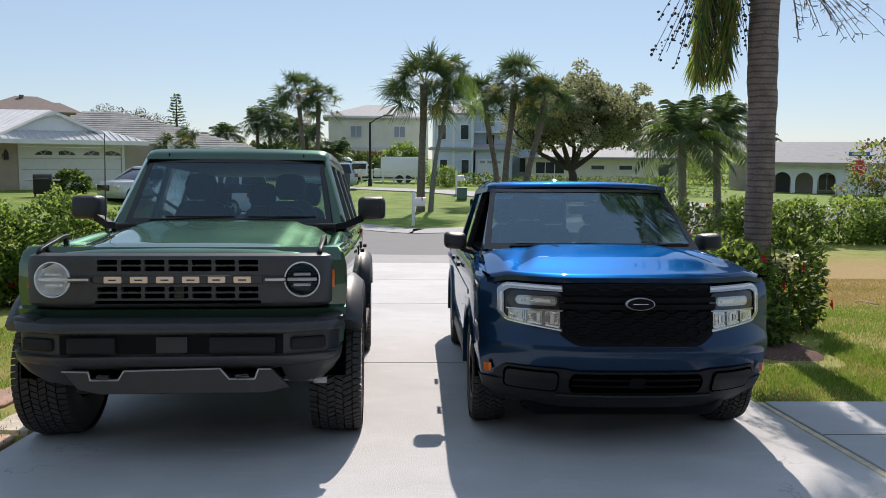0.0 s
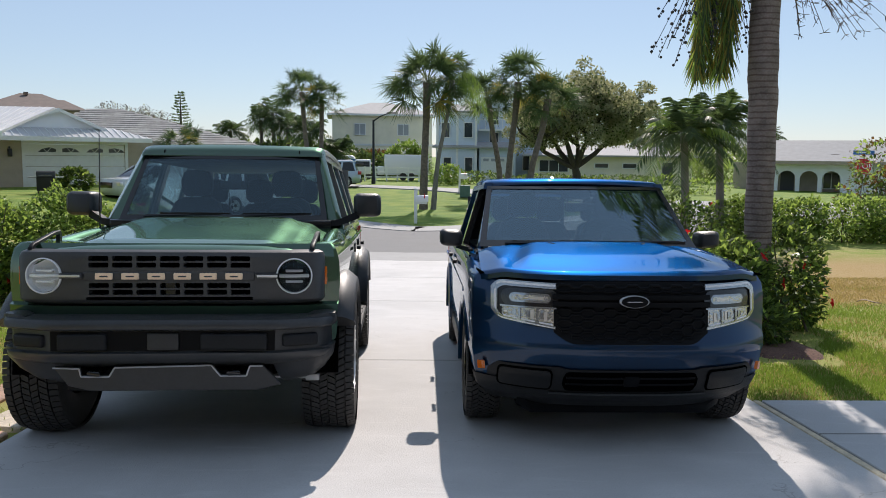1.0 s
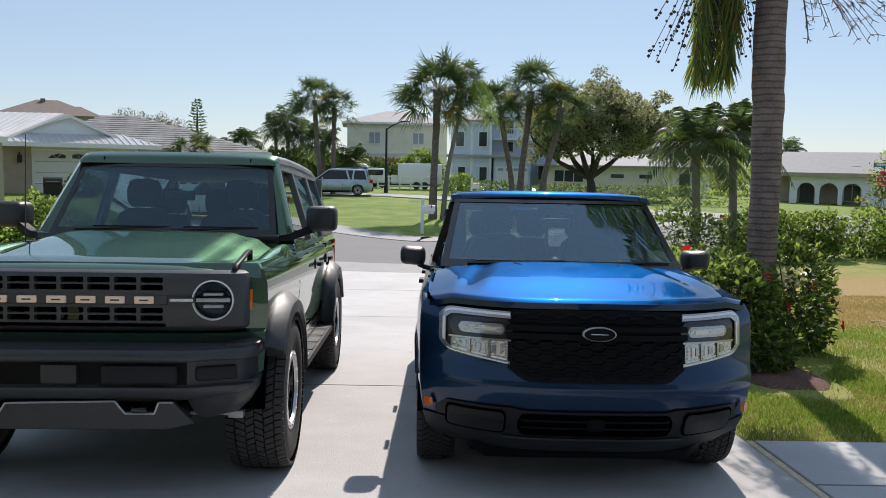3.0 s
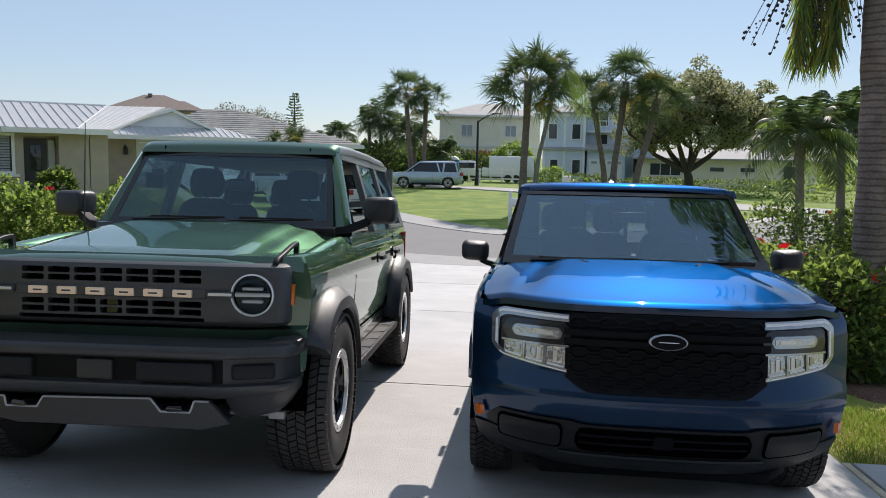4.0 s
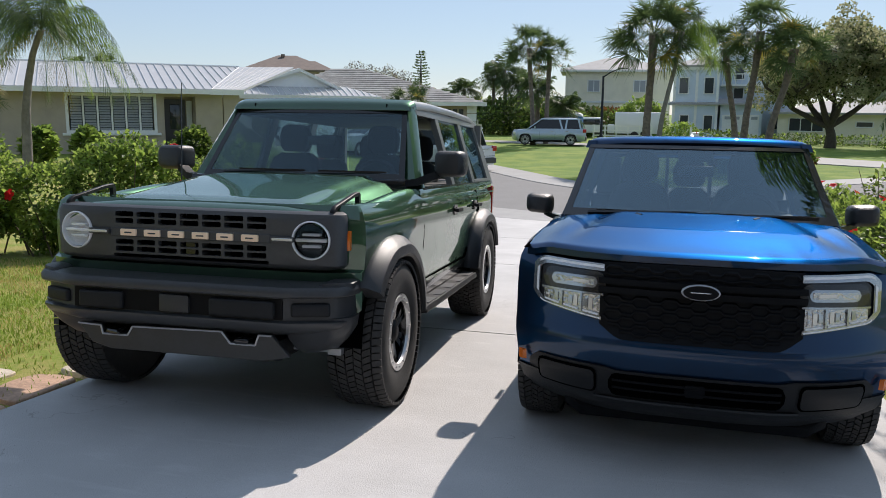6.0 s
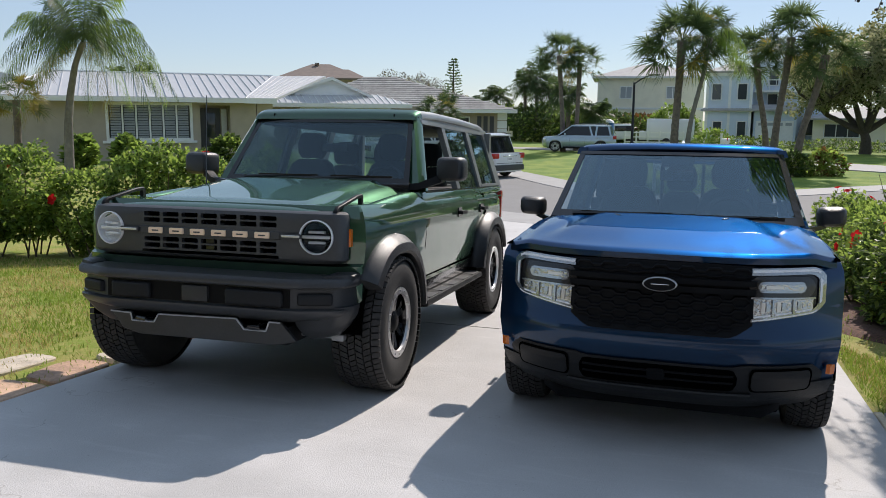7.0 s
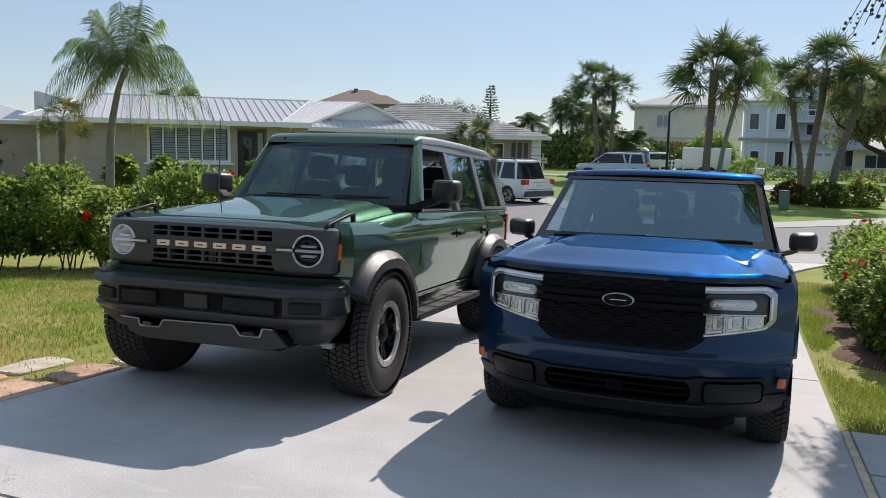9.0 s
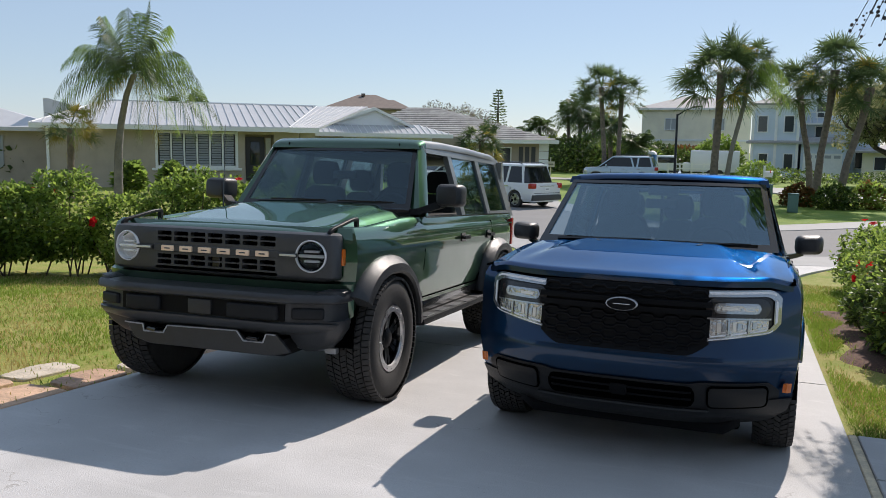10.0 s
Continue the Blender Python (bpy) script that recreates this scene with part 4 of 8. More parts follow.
    for a, b in zip(poly[:9], poly[1:10]):
        tube(bm, [(a[0], -0.147, a[1] - 0.006), (b[0], -0.147, b[1] - 0.006)], 0.005, 6)
    part("skid_edge", bm, "edge_grey", sk, "pale grey edge")
    part("under_tray", box(-0.55, 0.55, -0.08, 0.5, 0.385, 0.50, 0.02, 2, pose(0, 0, 0)), "black_plastic", v)
    for s in (-1, 1):
        bm = bmesh.new()
        tube(bm, [(s * 0.40, -0.05, 0.50), (s * 0.40, -0.165, 0.50), (s * 0.35, -0.175, 0.50), (s * 0.35, -0.05, 0.50)], 0.013, 8)
        part("tow_hook", bm, "gloss_black", v)
    bm = bmesh.new()
    cyl_x(bm, -0.75, 0.75, 0.60, 0.40, 0.05, 16)
    cyl_x(bm, -0.75, 0.75, 3.549, 0.42, 0.06, 16)
    add_box(bm, -0.16, 0.16, 3.43, 3.67, 0.30, 0.55, 0.05, 2)
    add_box(bm, -0.6, -0.5, 0.3, 4.2, 0.42, 0.55)
    add_box(bm, 0.5, 0.6, 0.3, 4.2, 0.42, 0.55)
    part("chassis", bm, "void", v)
    bm = bmesh.new()
    tube(bm, [(0.50, 0.10, 0.425), (0.80, 0.13, 0.415)], 0.012, 8)
    add_box(bm, 0.74, 0.82, 0.10, 0.15, 0.395, 0.435, 0.008, 2)
    part("sway_bar", bm, "galv", v, "dull metal sway bar end")

    # flares, arch liners, wheels
    ty = finish(tyre_bm(0.425, 0.305, 0.215, 36, 0.012), "tyre", "rubber")
    td = finish(tread_bm(0.437, 0.315, 66, 0.014), "tread", "rubber", 0)
    for y in G_AXLES:
        for s in (-1, 1):
            bm = bmesh.new()
            rings = []
            for i in range(31):
                a = radians((4 + 142 * i / 30) if y < 2 else (22 + 150 * i / 30))
                k = 1 + 0.035 * abs(math.sin(2 * a))
                flat = 0.03 * max(0, math.sin(a)) ** 2
                ring = []
                for r, x in ((0.462, 0.88), (0.462, 1.015), (0.478, 1.03), (0.53, 1.022), (0.578, 0.965), (0.586, 0.925), (0.57, 0.88)):
                    rr = r * k - flat * 0.6
                    ring.append(Vector((s * x, y + rr * math.cos(a) * 1.04, 0.44 + rr * math.sin(a))))
                rings.append(ring)
            add_rings(bm, rings)
            part("wheel_flare", bm, "flare_plastic", v, "grained black plastic wheel arch flare")
            w = wheel(v, s * 0.862, y, 0.437, 0.437, 0.315, 0.215, ty, td, "offroad", s)
            rim_parts(w, 0.215, 0.315, "offroad")
            ln = bmesh.new()
            rings = []
            for i in range(25):
                a = math.pi * i / 24
                rings.append([Vector((s * x, y + r * math.cos(a), 0.44 + r * math.sin(a))) for x, r in ((0.49, 0.488), (0.93, 0.488), (0.93, 0.484), (0.49, 0.484))])
            add_rings(ln, rings)
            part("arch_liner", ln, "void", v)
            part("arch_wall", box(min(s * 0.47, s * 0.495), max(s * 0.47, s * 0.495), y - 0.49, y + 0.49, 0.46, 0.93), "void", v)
    # rocker sills, side steps
    for s in (-1, 1):
        bm = bmesh.new()
        rings = []
        for y, w in ((1.12, 0.0), (1.20, 1.0), (2.95, 1.0), (3.03, 0.0)):
            x0, x1 = 0.82, 0.88 + 0.13 * w
            rings.append([Vector((s * x, y, z)) for x, z in ((x0, 0.44), (x1, 0.44), (x1 + 0.008, 0.455), (x1, 0.485), (x0, 0.50))])
        add_rings(bm, rings)
        st = part("side_step", bm, "black_plastic", v, "black side step with raised treads")
        for k in range(5):
            y = 1.32 + k * 0.34
            part("step_tread", box(min(s * 0.90, s * 0.995), max(s * 0.90, s * 0.995), y, y + 0.22, 0.483, 0.494, 0.003, 1), "grille_grey", st)
        part("rocker", box(min(s * 0.80, s * 0.905), max(s * 0.80, s * 0.905), 1.08, 3.06, 0.50, 0.60, 0.02, 2), "gloss_black", v)
        # swage line, door gaps, handles
        for pts in ([(1.40, 0.62), (1.385, 1.0), (1.385, 1.22)], [(2.56, 0.62), (2.56, 1.22)], [(2.93, 0.63), (3.10, 0.80), (3.40, 1.02), (3.42, 1.22)], [(1.40, 0.625), (2.93, 0.625)]):
            part("door_gap", side_strip(pts, 0.010, g_side, 0.02, s, 0.0015), "void", v)
        part("swage", side_strip([(1.02, 1.145), (4.2, 1.150)], 0.014, g_side, 0.02, s, 0.005), "green", v)
        for y in (2.40, 3.24):
            hd = part("door_handle", side_plate(round_poly([(y - 0.10, 1.045), (y + 0.07, 1.045), (y + 0.07, 1.075), (y - 0.10, 1.075)], 0.012), g_side, 0.03, s, 0.045), "black_plastic", v, "black pull handle")
            part("handle_cup", side_plate(round_poly([(y - 0.08, 1.02), (y + 0.05, 1.02), (y + 0.05, 1.10), (y - 0.08, 1.10)], 0.03), g_side, 0.02, s, 0.004), "gloss_black", v)
        # mirror
        mr = new("door_mirror")
        mr.parent = v
        tagged(mr, "large square black door mirror")
        rings = []
        for y, k in ((1.50, 0.72), (1.515, 0.88), (1.56, 0.99), (1.66, 1.0), (1.70, 0.96)):
            x0, x1, z0, z1 = 0.955, 1.165, 1.335, 1.515
            cx, cz = (x0 + x1) / 2, (z0 + z1) / 2
            rings.append([Vector((s * (cx + (x - cx) * k), y, cz + (z - cz) * k)) for x, z in round_poly([(x0, z0), (x1, z0), (x1, z1), (x0, z1)], 0.05)])
        part("mirror_shell", rings_bm(rings), "flare_plastic", mr)
        part("mirror_glass", box(min(s * 0.975, s * 1.145), max(s * 0.975, s * 1.145), 1.698, 1.704, 1.355, 1.495), "chrome", mr)
        bm = bmesh.new()
        rings = []
        for x, y, z, hh in ((0.78, 1.44, 1.285, 0.022), (0.86, 1.46, 1.295, 0.025), (0.93, 1.52, 1.325, 0.028), (1.0, 1.58, 1.355, 0.03)):
            rings.append([Vector((s * x, y - 0.05, z - hh)), Vector((s * x, y + 0.06, z - hh)), Vector((s * x, y + 0.06, z + hh)), Vector((s * x, y - 0.05, z + hh))])
        add_rings(bm, rings)
        part("mirror_arm", bm, "black_plastic", mr)

    # windscreen, pillars, roof
    def ws(u, w):
        z = lerp(1.30, 1.80, w)
        return Vector((lerp(-1, 1, u) * lerp(0.765, 0.672, w), 1.475 + 0.38 * w - 0.035 * (1 - (2 * u - 1) ** 2), z))
    part("windscreen", grid_bm(16, 8, ws), "clear_screen", v, "clear windscreen").visible_shadow = False
    part("windscreen_band", grid_bm(16, 1, lambda u, w: ws(u, 0.955 + 0.045 * w) + Vector((0, -0.004, 0))), "gloss_black", v, "black printed glass edge")
    part("windscreen_band", grid_bm(16, 1, lambda u, w: ws(u, 0.09 * w) + Vector((0, -0.004, 0))), "gloss_black", v)
    for u0 in (0.0, 0.972):
        part("windscreen_band", grid_bm(1, 8, lambda u, w: ws(u0 + 0.028 * u, w) + Vector((0, -0.003, 0))), "gloss_black", v)
    for s in (-1, 1):
        rings = []
        for w in [i / 10 for i in range(11)]:
            z = lerp(1.22, 1.83, w)
            xo = g_side(0, max(z, 1.225))
            xi = lerp(0.77, 0.668, w)
            y = 1.45 + 0.40 * w
            rings.append([Vector((s * xi, y + 0.01, z)), Vector((s * (xo - 0.035), y - 0.005, z)), Vector((s * xo, y + 0.04, z)), Vector((s * xo, y + 0.11, z)), Vector((s * (xo - 0.05), y + 0.11, z)), Vector((s * xi, y + 0.06, z))])
        part("front_pillar", rings_bm(rings), "green", v)
        for y0, y1, w0, mat in ((2.50, 2.50, 0.10, "hardtop"), (3.36, 3.36, 0.12, "hardtop"), (4.16, 4.10, 0.22, "hardtop")):
            poly = [(y0, 1.22), (y0 + w0, 1.22), (y1 + w0, 1.82), (y1, 1.82)]
            part("pillar", side_plate(poly, g_side, 0.05, s, -0.004), mat, v)
        poly = [(1.90, 1.775), (4.30, 1.775), (4.28, 1.83), (1.88, 1.83)]
        part("roof_rail", side_plate(poly, g_side, 0.06, s, 0.0), "hardtop", v)
        part("rear_quarter_frame", side_plate([(3.44, 1.22), (4.2, 1.22), (4.2, 1.28), (3.44, 1.28)], g_side, 0.05, s, 0.0), "hardtop", v)
        for k, poly in enumerate(([(1.62, 1.25), (2.50, 1.25), (2.50, 1.775), (1.90, 1.775)], [(2.60, 1.25), (3.36, 1.25), (3.36, 1.775), (2.60, 1.775)], [(3.48, 1.28), (4.16, 1.28), (4.10, 1.775), (3.48, 1.775)])):
            if k == 0 and s > 0:
                continue
            part("side_window", side_plate(round_poly(poly, 0.03), g_side, 0.006, s, -0.022), "tinted", v, "dark tinted side glass").visible_shadow = False
        part("window_seal", side_strip([(1.52, 1.243), (4.25, 1.243)], 0.025, g_side, 0.03, s, 0.004), "gloss_black", v)
        part("tail_lamp", box(min(s * 0.80, s * 0.915), max(s * 0.80, s * 0.915), 4.25, 4.34, 0.90, 1.20, 0.015, 2), "red_lens", v, "red upright tail lamp")
    rings = []
    for y, dz, k, f in ((1.822, 0.0, 0.955, 0.2), (1.826, 0.0, 0.965, 0.42), (1.838, 0.0, 0.975, 0.66), (1.87, 0.004, 0.985, 0.86), (1.94, 0.015, 1.0, 1.0)):
        rings.append([Vector((x, y, 1.80 + (z - 1.80) * f)) for x, z in roof_section(k, dz)])
    hd = part("header", rings_bm(rings), "green", v, "green windscreen header")
    rings = []
    for y, dz, k in ((1.945, 0.016, 1.0), (2.4, 0.03, 1.005), (3.2, 0.032, 1.005), (4.0, 0.018, 1.0), (4.22, 0.0, 0.99), (4.30, -0.05, 0.97)):
        rings.append([Vector((x, y, z)) for x, z in roof_section(k, dz)])
    rf = part("hard_top", rings_bm(rings), "hardtop", v, "dark grey removable hard top")
    for s in (-1, 1):
        part("roof_seam", box(s * 0.52 - 0.004, s * 0.52 + 0.004, 1.824, 1.96, 1.80, 1.846), "void", hd)
    part("rear_screen", side_to_rear(), "tinted", v, "tinted tailgate glass").visible_shadow = False
    part("tailgate_frame", frame_rear(), "hardtop", v)
    # cowl, wipers, aerial
    part("cowl", box(-0.80, 0.80, 1.37, 1.53, 1.24, 1.312, 0.015, 2), "gloss_black", v)
    for x in (-0.55, 0.05):
        bm = bmesh.new()
        tube(bm, [(x - 0.02, 1.425, 1.335), (x + 0.25, 1.43, 1.345), (x + 0.55, 1.435, 1.352)], [0.012, 0.009, 0.006], 6)
        add_box(bm, x + 0.1, x + 0.60, 1.425, 1.44, 1.350, 1.362)
        part("wiper", bm, "gloss_black", v)
    bm = bmesh.new()
    tube(bm, [(-0.845, 1.32, 1.19), (-0.845, 1.32, 1.26), (-0.845, 1.33, 1.95)], [0.016, 0.006, 0.003], 6)
    part("aerial", bm, "gloss_black", v, "thin black whip aerial")
    part("headliner", box(-0.68, 0.68, 1.90, 4.18, 1.76, 1.79), "interior", v)
    # cabin
    cabin(v, 1.46, 0.80, 1.18, (2.15, 3.05), 4.2, 0.37)


def roof_section(k, dz):
    pts = [(0.716, 1.80), (0.712, 1.832), (0.692, 1.858), (0.645, 1.870), (0.33, 1.878), (0, 1.880)]
    right = [(x * k, z + dz) for x, z in pts]
    return right + [(-x, z) for x, z in reversed(right[:-1])] + [(-0.66 * k, 1.80 + dz), (0.66 * k, 1.80 + dz)]


def side_to_rear():
    return grid_bm(8, 2, lambda u, w: Vector((lerp(-0.64, 0.64, u), 4.28 - 0.05 * w, lerp(1.27, 1.77, w))))


def frame_rear():
    bm = box(-0.70, 0.70, 4.20, 4.26, 1.76, 1.82)
    for s in (-1, 1):
        add_box(bm, min(s * 0.66, s * 0.78), max(s * 0.66, s * 0.78), 4.20, 4.27, 1.22, 1.80)
    add_box(bm, -0.80, 0.80, 4.20, 4.27, 1.22, 1.28)
    return bm


def seat_parts(v, x, y, z, w, head=True):
    s = new("front_seat")
    s.parent = v
    s.matrix_basis = pose(x, y, z)
    rings = []
    for zz, ww, yy in ((0.0, 0.9, 0.0), (0.15, 1.0, 0.02), (0.35, 0.96, 0.07), (0.48, 0.75, 0.10), (0.52, 0.5, 0.115)):
        rings.append([Vector((px * ww, py + yy, zz)) for px, py in round_poly([(-w, -0.07), (w, -0.07), (w, 0.06), (-w, 0.06)], 0.05)])
    part("backrest", rings_bm(rings), "seat", s)
    if head:
        rings = []
        for zz, ww in ((0.53, 0.7), (0.57, 0.95), (0.66, 1.0), (0.73, 0.8), (0.745, 0.5)):
            rings.append([Vector((px * ww, py + 0.10, zz)) for px, py in round_poly([(-0.13, -0.05), (0.13, -0.05), (0.13, 0.05), (-0.13, 0.05)], 0.04)])
        part("headrest", rings_bm(rings), "seat", s)
        bm = bmesh.new()
        for px in (-0.05, 0.05):
            tube(bm, [(px, 0.11, 0.46), (px, 0.10, 0.58)], 0.007, 6)
        part("headrest_posts", bm, "chrome", s)


def cabin(v, y0, w, z, rows, y1, seat_x):
    """Dashboard, seats and wheel inside the glass."""
    part("cabin_floor", box(-w, w, y0 + 0.08, y1 - 0.06, z + 0.062, z + 0.075), "interior", v)
    rings = []
    for x in [lerp(-w * 0.95, w * 0.95, i / 12) for i in range(13)]:
        b = 0.02 * math.exp(-((x - 0.38) / 0.22) ** 2)
        rings.append([Vector((x, y0 + 0.05, z + 0.07)), Vector((x, y0 + 0.04, z + 0.09)), Vector((x, y0 + 0.25, z + 0.13 + b)), Vector((x, y0 + 0.44, z + 0.12 + b)), Vector((x, y0 + 0.47, z + 0.07))])
    part("dashboard", rings_bm(rings), "interior", v)
    bm = bmesh.new()
    add_lathe(bm, [(0.165 + 0.016 * math.cos(a), 0.016 * math.sin(a)) for a in [2 * math.pi * i / 8 for i in range(9)]], 28, m=pose(seat_x, y0 + 0.55, z + 0.10, 65, 0, 0))
    part("steering_wheel", bm, "interior", v)
    seat_parts(v, -seat_x, rows[0], z + 0.06 - 0.28, 0.24)
    seat_parts(v, seat_x, rows[0], z + 0.06 - 0.28, 0.24)
    for x in (-0.42, 0.0, 0.42):
        seat_parts(v, x, rows[1], z + 0.06 - 0.33, 0.20)
    part("rear_view_mirror", box(-0.11, 0.11, y0 + 0.40, y0 + 0.44, z + 0.36, z + 0.43, 0.015, 2), "gloss_black", v)


build_green()


# ---- blue pickup ----
BLUE_POSE = pose(1.05, 5.15, zd(5.15), -math.degrees(math.atan(SLOPE)), 0, 0.0)
B_LEVELS = [(0.25, 0.78, 0.22, 0.30, 3.2), (0.33, 0.87, 0.10, 0.34, 3.2), (0.45, 0.905, 0.03, 0.35, 3.2), (0.56, 0.918, 0.002, 0.35, 3.2), (0.60, 0.921, -0.010, 0.34, 3.2), (0.655, 0.922, -0.006, 0.34, 3.2), (0.69, 0.922, 0.022, 0.34, 3.2),
            (0.80, 0.922, 0.030, 0.33, 3.1), (0.92, 0.920, 0.044, 0.32, 3.0), (1.00, 0.912, 0.065, 0.31, 3.0), (1.045, 0.895, 0.10, 0.30, 3.0), (1.075, 0.862, 0.14, 0.28, 3.0)]
B_AXLES = (0.92, 3.996)


def b_warp(p):
    """The wings fall towards the nose."""
    if p.z > 0.9:
        p.z -= (p.z - 0.9) / 0.175 * 0.05 * (1 - step(0.1, 1.15, p.y))
    p.x *= 1 - 0.055 * (1 - step(0.05, 0.8, p.y))
    return p


b_nose = nose([(z, w * 0.95, y, c, p) for z, w, y, c, p in B_LEVELS])


def b_side(y, z):
    return b_flank(z) * (1 - 0.055 * (1 - step(0.05, 0.8, y)))


def b_flank(z):
    if z > 1.08:
        return 0.862 - 0.150 * (z - 1.08) / 0.52
    return curve([(0.25, 0.76), (0.33, 0.87), (0.45, 0.905), (0.56, 0.918), (0.8, 0.922), (0.92, 0.918), (1.0, 0.905), (1.045, 0.88), (1.08, 0.866)], z)


def b_corner(y, z):
    """Half width of the nose where it curves into the flank."""
    w, yf, c, p = b_flank(z), -0.01, 0.34, 3.2
    return w * min(1.0, max(0.01, (y - yf) / c)) ** (1 / p) * (1 - 0.055 * (1 - step(0.05, 0.8, y)))


def build_blue():
    v = thing("pickup_truck", BLUE_POSE, "metallic blue crew-cab pickup truck with black mesh grille", "pickup truck")
    bm = hull(B_LEVELS, 4.95, 34, 60, warp=b_warp)
    c = bmesh.new()
    for y in B_AXLES:
        for s in (-1, 1):
            cyl_x(c, min(s * 0.52, s * 1.2), max(s * 0.52, s * 1.2), y, 0.37, 0.405, 40)
    add_box(c, -0.74, 0.74, 3.52, 4.90, 0.62, 1.3)
    part("body", cut(bm, c), "blue", v, "metallic blue painted body")
    rings = []
    for z, w in ((1.035, 0.876), (1.07, 0.868), (1.095, 0.855)):
        rings.append([Vector((x, y, z)) for x, y in round_poly([(w * 0.97, 1.02), (w, 1.3), (w, 3.48), (-w, 3.48), (-w, 1.3), (-w * 0.97, 1.02)], 0.05)])
    part("belt", rings_bm(rings), "blue", v)

    # bonnet with two creases
    def hood(u, w):
        s = lerp(-1, 1, u)
        half = lerp(0.845, 0.815, w)
        x = s * half
        y = lerp(0.085 + 0.27 * abs(s) ** 3.0, 1.07 + 0.06 * (1 - s * s), w)
        z = 1.046 + 0.132 * step(-0.35, 1.25, y) ** 1.15 - 0.012
        cr = lerp(0.64, 0.46, w)
        z += 0.022 * step(cr + 0.07, cr - 0.05, abs(x)) * step(0.02, 0.5, w)
        z -= 0.016 * (abs(x) / 0.84) ** 2 + 0.035 * step(0.70, 0.86, abs(x))
        z += 0.006 * math.exp(-((abs(x) - cr - 0.12) / 0.05) ** 2) * step(0.15, 0.6, w)
        z -= 0.016 * (1 - step(0, 0.05, w)) ** 2
        return Vector((x, y, z))
    part("bonnet", grid_bm(60, 40, hood, 0.03), "blue", v)

    # grille: black mesh panel with two bars and scalloped rows
    def gt(x):
        return 1.004 - 0.008 * (abs(x) / 0.46) ** 3
    def gb(x):
        return 0.652 + (0.055 * max(0, (abs(x) - 0.33) / 0.11) ** 1.6)
    gr = part("grille", front_panel(-0.445, 0.445, gt, gb, b_nose, 0.006, 0.05, 36, 10), "satin_black", v, "black grille with scalloped mesh and two bars")
    for z0, z1 in ((0.903, 0.930), (0.862, 0.890)):
        part("grille_bar", front_panel(-0.455, 0.455, z1, z0, b_nose, 0.030, 0.04, 36, 3), "satin_black", gr)

    def scallop(zc, h, phase):
        """A rib that steps up and down across the grille."""
        end = 0.428
        while gb(end) + 0.014 > zc - 0.5 * h and end > 0.2:
            end -= 0.004
        rings = []
        for i in range(141):
            x = lerp(-end, end, i / 140)
            k = abs(((x / 0.128 + phase) % 1.0) - 0.5) * 2
            z = min(zc + h * 0.62 * (step(0.30, 0.62, k) - 0.5), gt(x) - 0.013)
            y = b_nose(x, z)
            rings.append([Vector((x, y - 0.015, z - 0.007)), Vector((x, y - 0.018, z + 0.003)), Vector((x, y - 0.013, z + 0.008)), Vector((x, y, z + 0.010)), Vector((x, y, z - 0.009))])
        return rings_bm(rings)
    for zc, h, phase in ((0.974, 0.026, 0.0), (0.946, 0.012, 0.5), (0.838, 0.026, 0.0), (0.806, 0.026, 0.5), (0.774, 0.026, 0.0), (0.742, 0.026, 0.5), (0.710, 0.026, 0.0), (0.680, 0.020, 0.5)):
        part("grille_rib", scallop(zc, h, phase), "satin_black", gr)
    # plain oval badge
    bm = bmesh.new()
    add_lathe(bm, [(0.0001, 0.018), (0.8, 0.02), (0.92, 0.024), (1.0, 0.018), (1.0, 0.0)], 40, m=pose(0, 0.0, 0.896, 90, 0, 0) @ Matrix.Diagonal((0.084, 0.036, 1, 1)))
    part("badge_rim", bm, "edge_grey", gr, "bright oval rim").location = (0, 0.005, 0)
    bm = bmesh.new()
    add_lathe(bm, [(0.0001, 0.025), (0.90, 0.025), (0.90, 0.0)], 40, m=pose(0, 0.0, 0.896, 90, 0, 0) @ Matrix.Diagonal((0.084, 0.034, 1, 1)))
    part("badge_field", bm, "satin_black", gr, "dark oval field").location = (0, 0.004, 0)
    bm = bmesh.new()
    add_box(bm, -0.045, 0.045, -0.024, -0.018, 0.8935, 0.899, 0.002, 1)
    part("badge_bar", bm, "chrome", gr)

    # headlamps: C-shaped light guide, upper unit, lower reflectors
    for s in (-1, 1):
        h = new("headlamp")
        h.parent = v
        tagged(h, "large square headlamp with bright C-shaped light guide")
        xa, xb = 0.432, 0.792

        def ht(x):
            k = (abs(x) - xa) / (xb - xa)
            return 0.990 + 0.012 * k - 0.045 * max(0.0, (k - 0.80) / 0.20) ** 2.2

        def hb(x):
            k = (abs(x) - xa) / (xb - xa)
            return 0.728 + 0.052 * k + 0.045 * max(0.0, (k - 0.80) / 0.20) ** 2.2
        def fp(x0, x1, t, b, off, d, nx=12, nz=6):
            return front_panel(s * x0, s * x1, t, b, b_nose, off, d, nx, nz)
        def pill(x0, x1, zc, hh, up):
            def edge(x):
                k = (abs(x) - x0) / (x1 - x0)
                e = min(1.0, k * (x1 - x0) / hh, (1 - k) * (x1 - x0) / hh)
                return zc + up * hh * math.sqrt(max(0.02, 1 - (1 - e) ** 2))
            return edge

        def ring_bottom(x):
            k = max(0.0, (abs(x) - xb + 0.10) / 0.10)
            return ht(x) - 0.034 - 0.05 * k ** 2.5

        def foot_top(x):
            k = max(0.0, (abs(x) - xb + 0.10) / 0.10)
            return hb(x) + 0.016 + 0.06 * k ** 2.5
        part("housing", fp(xa, xb, ht, hb, 0.004, 0.05, 24), "lamp_chamber", h)
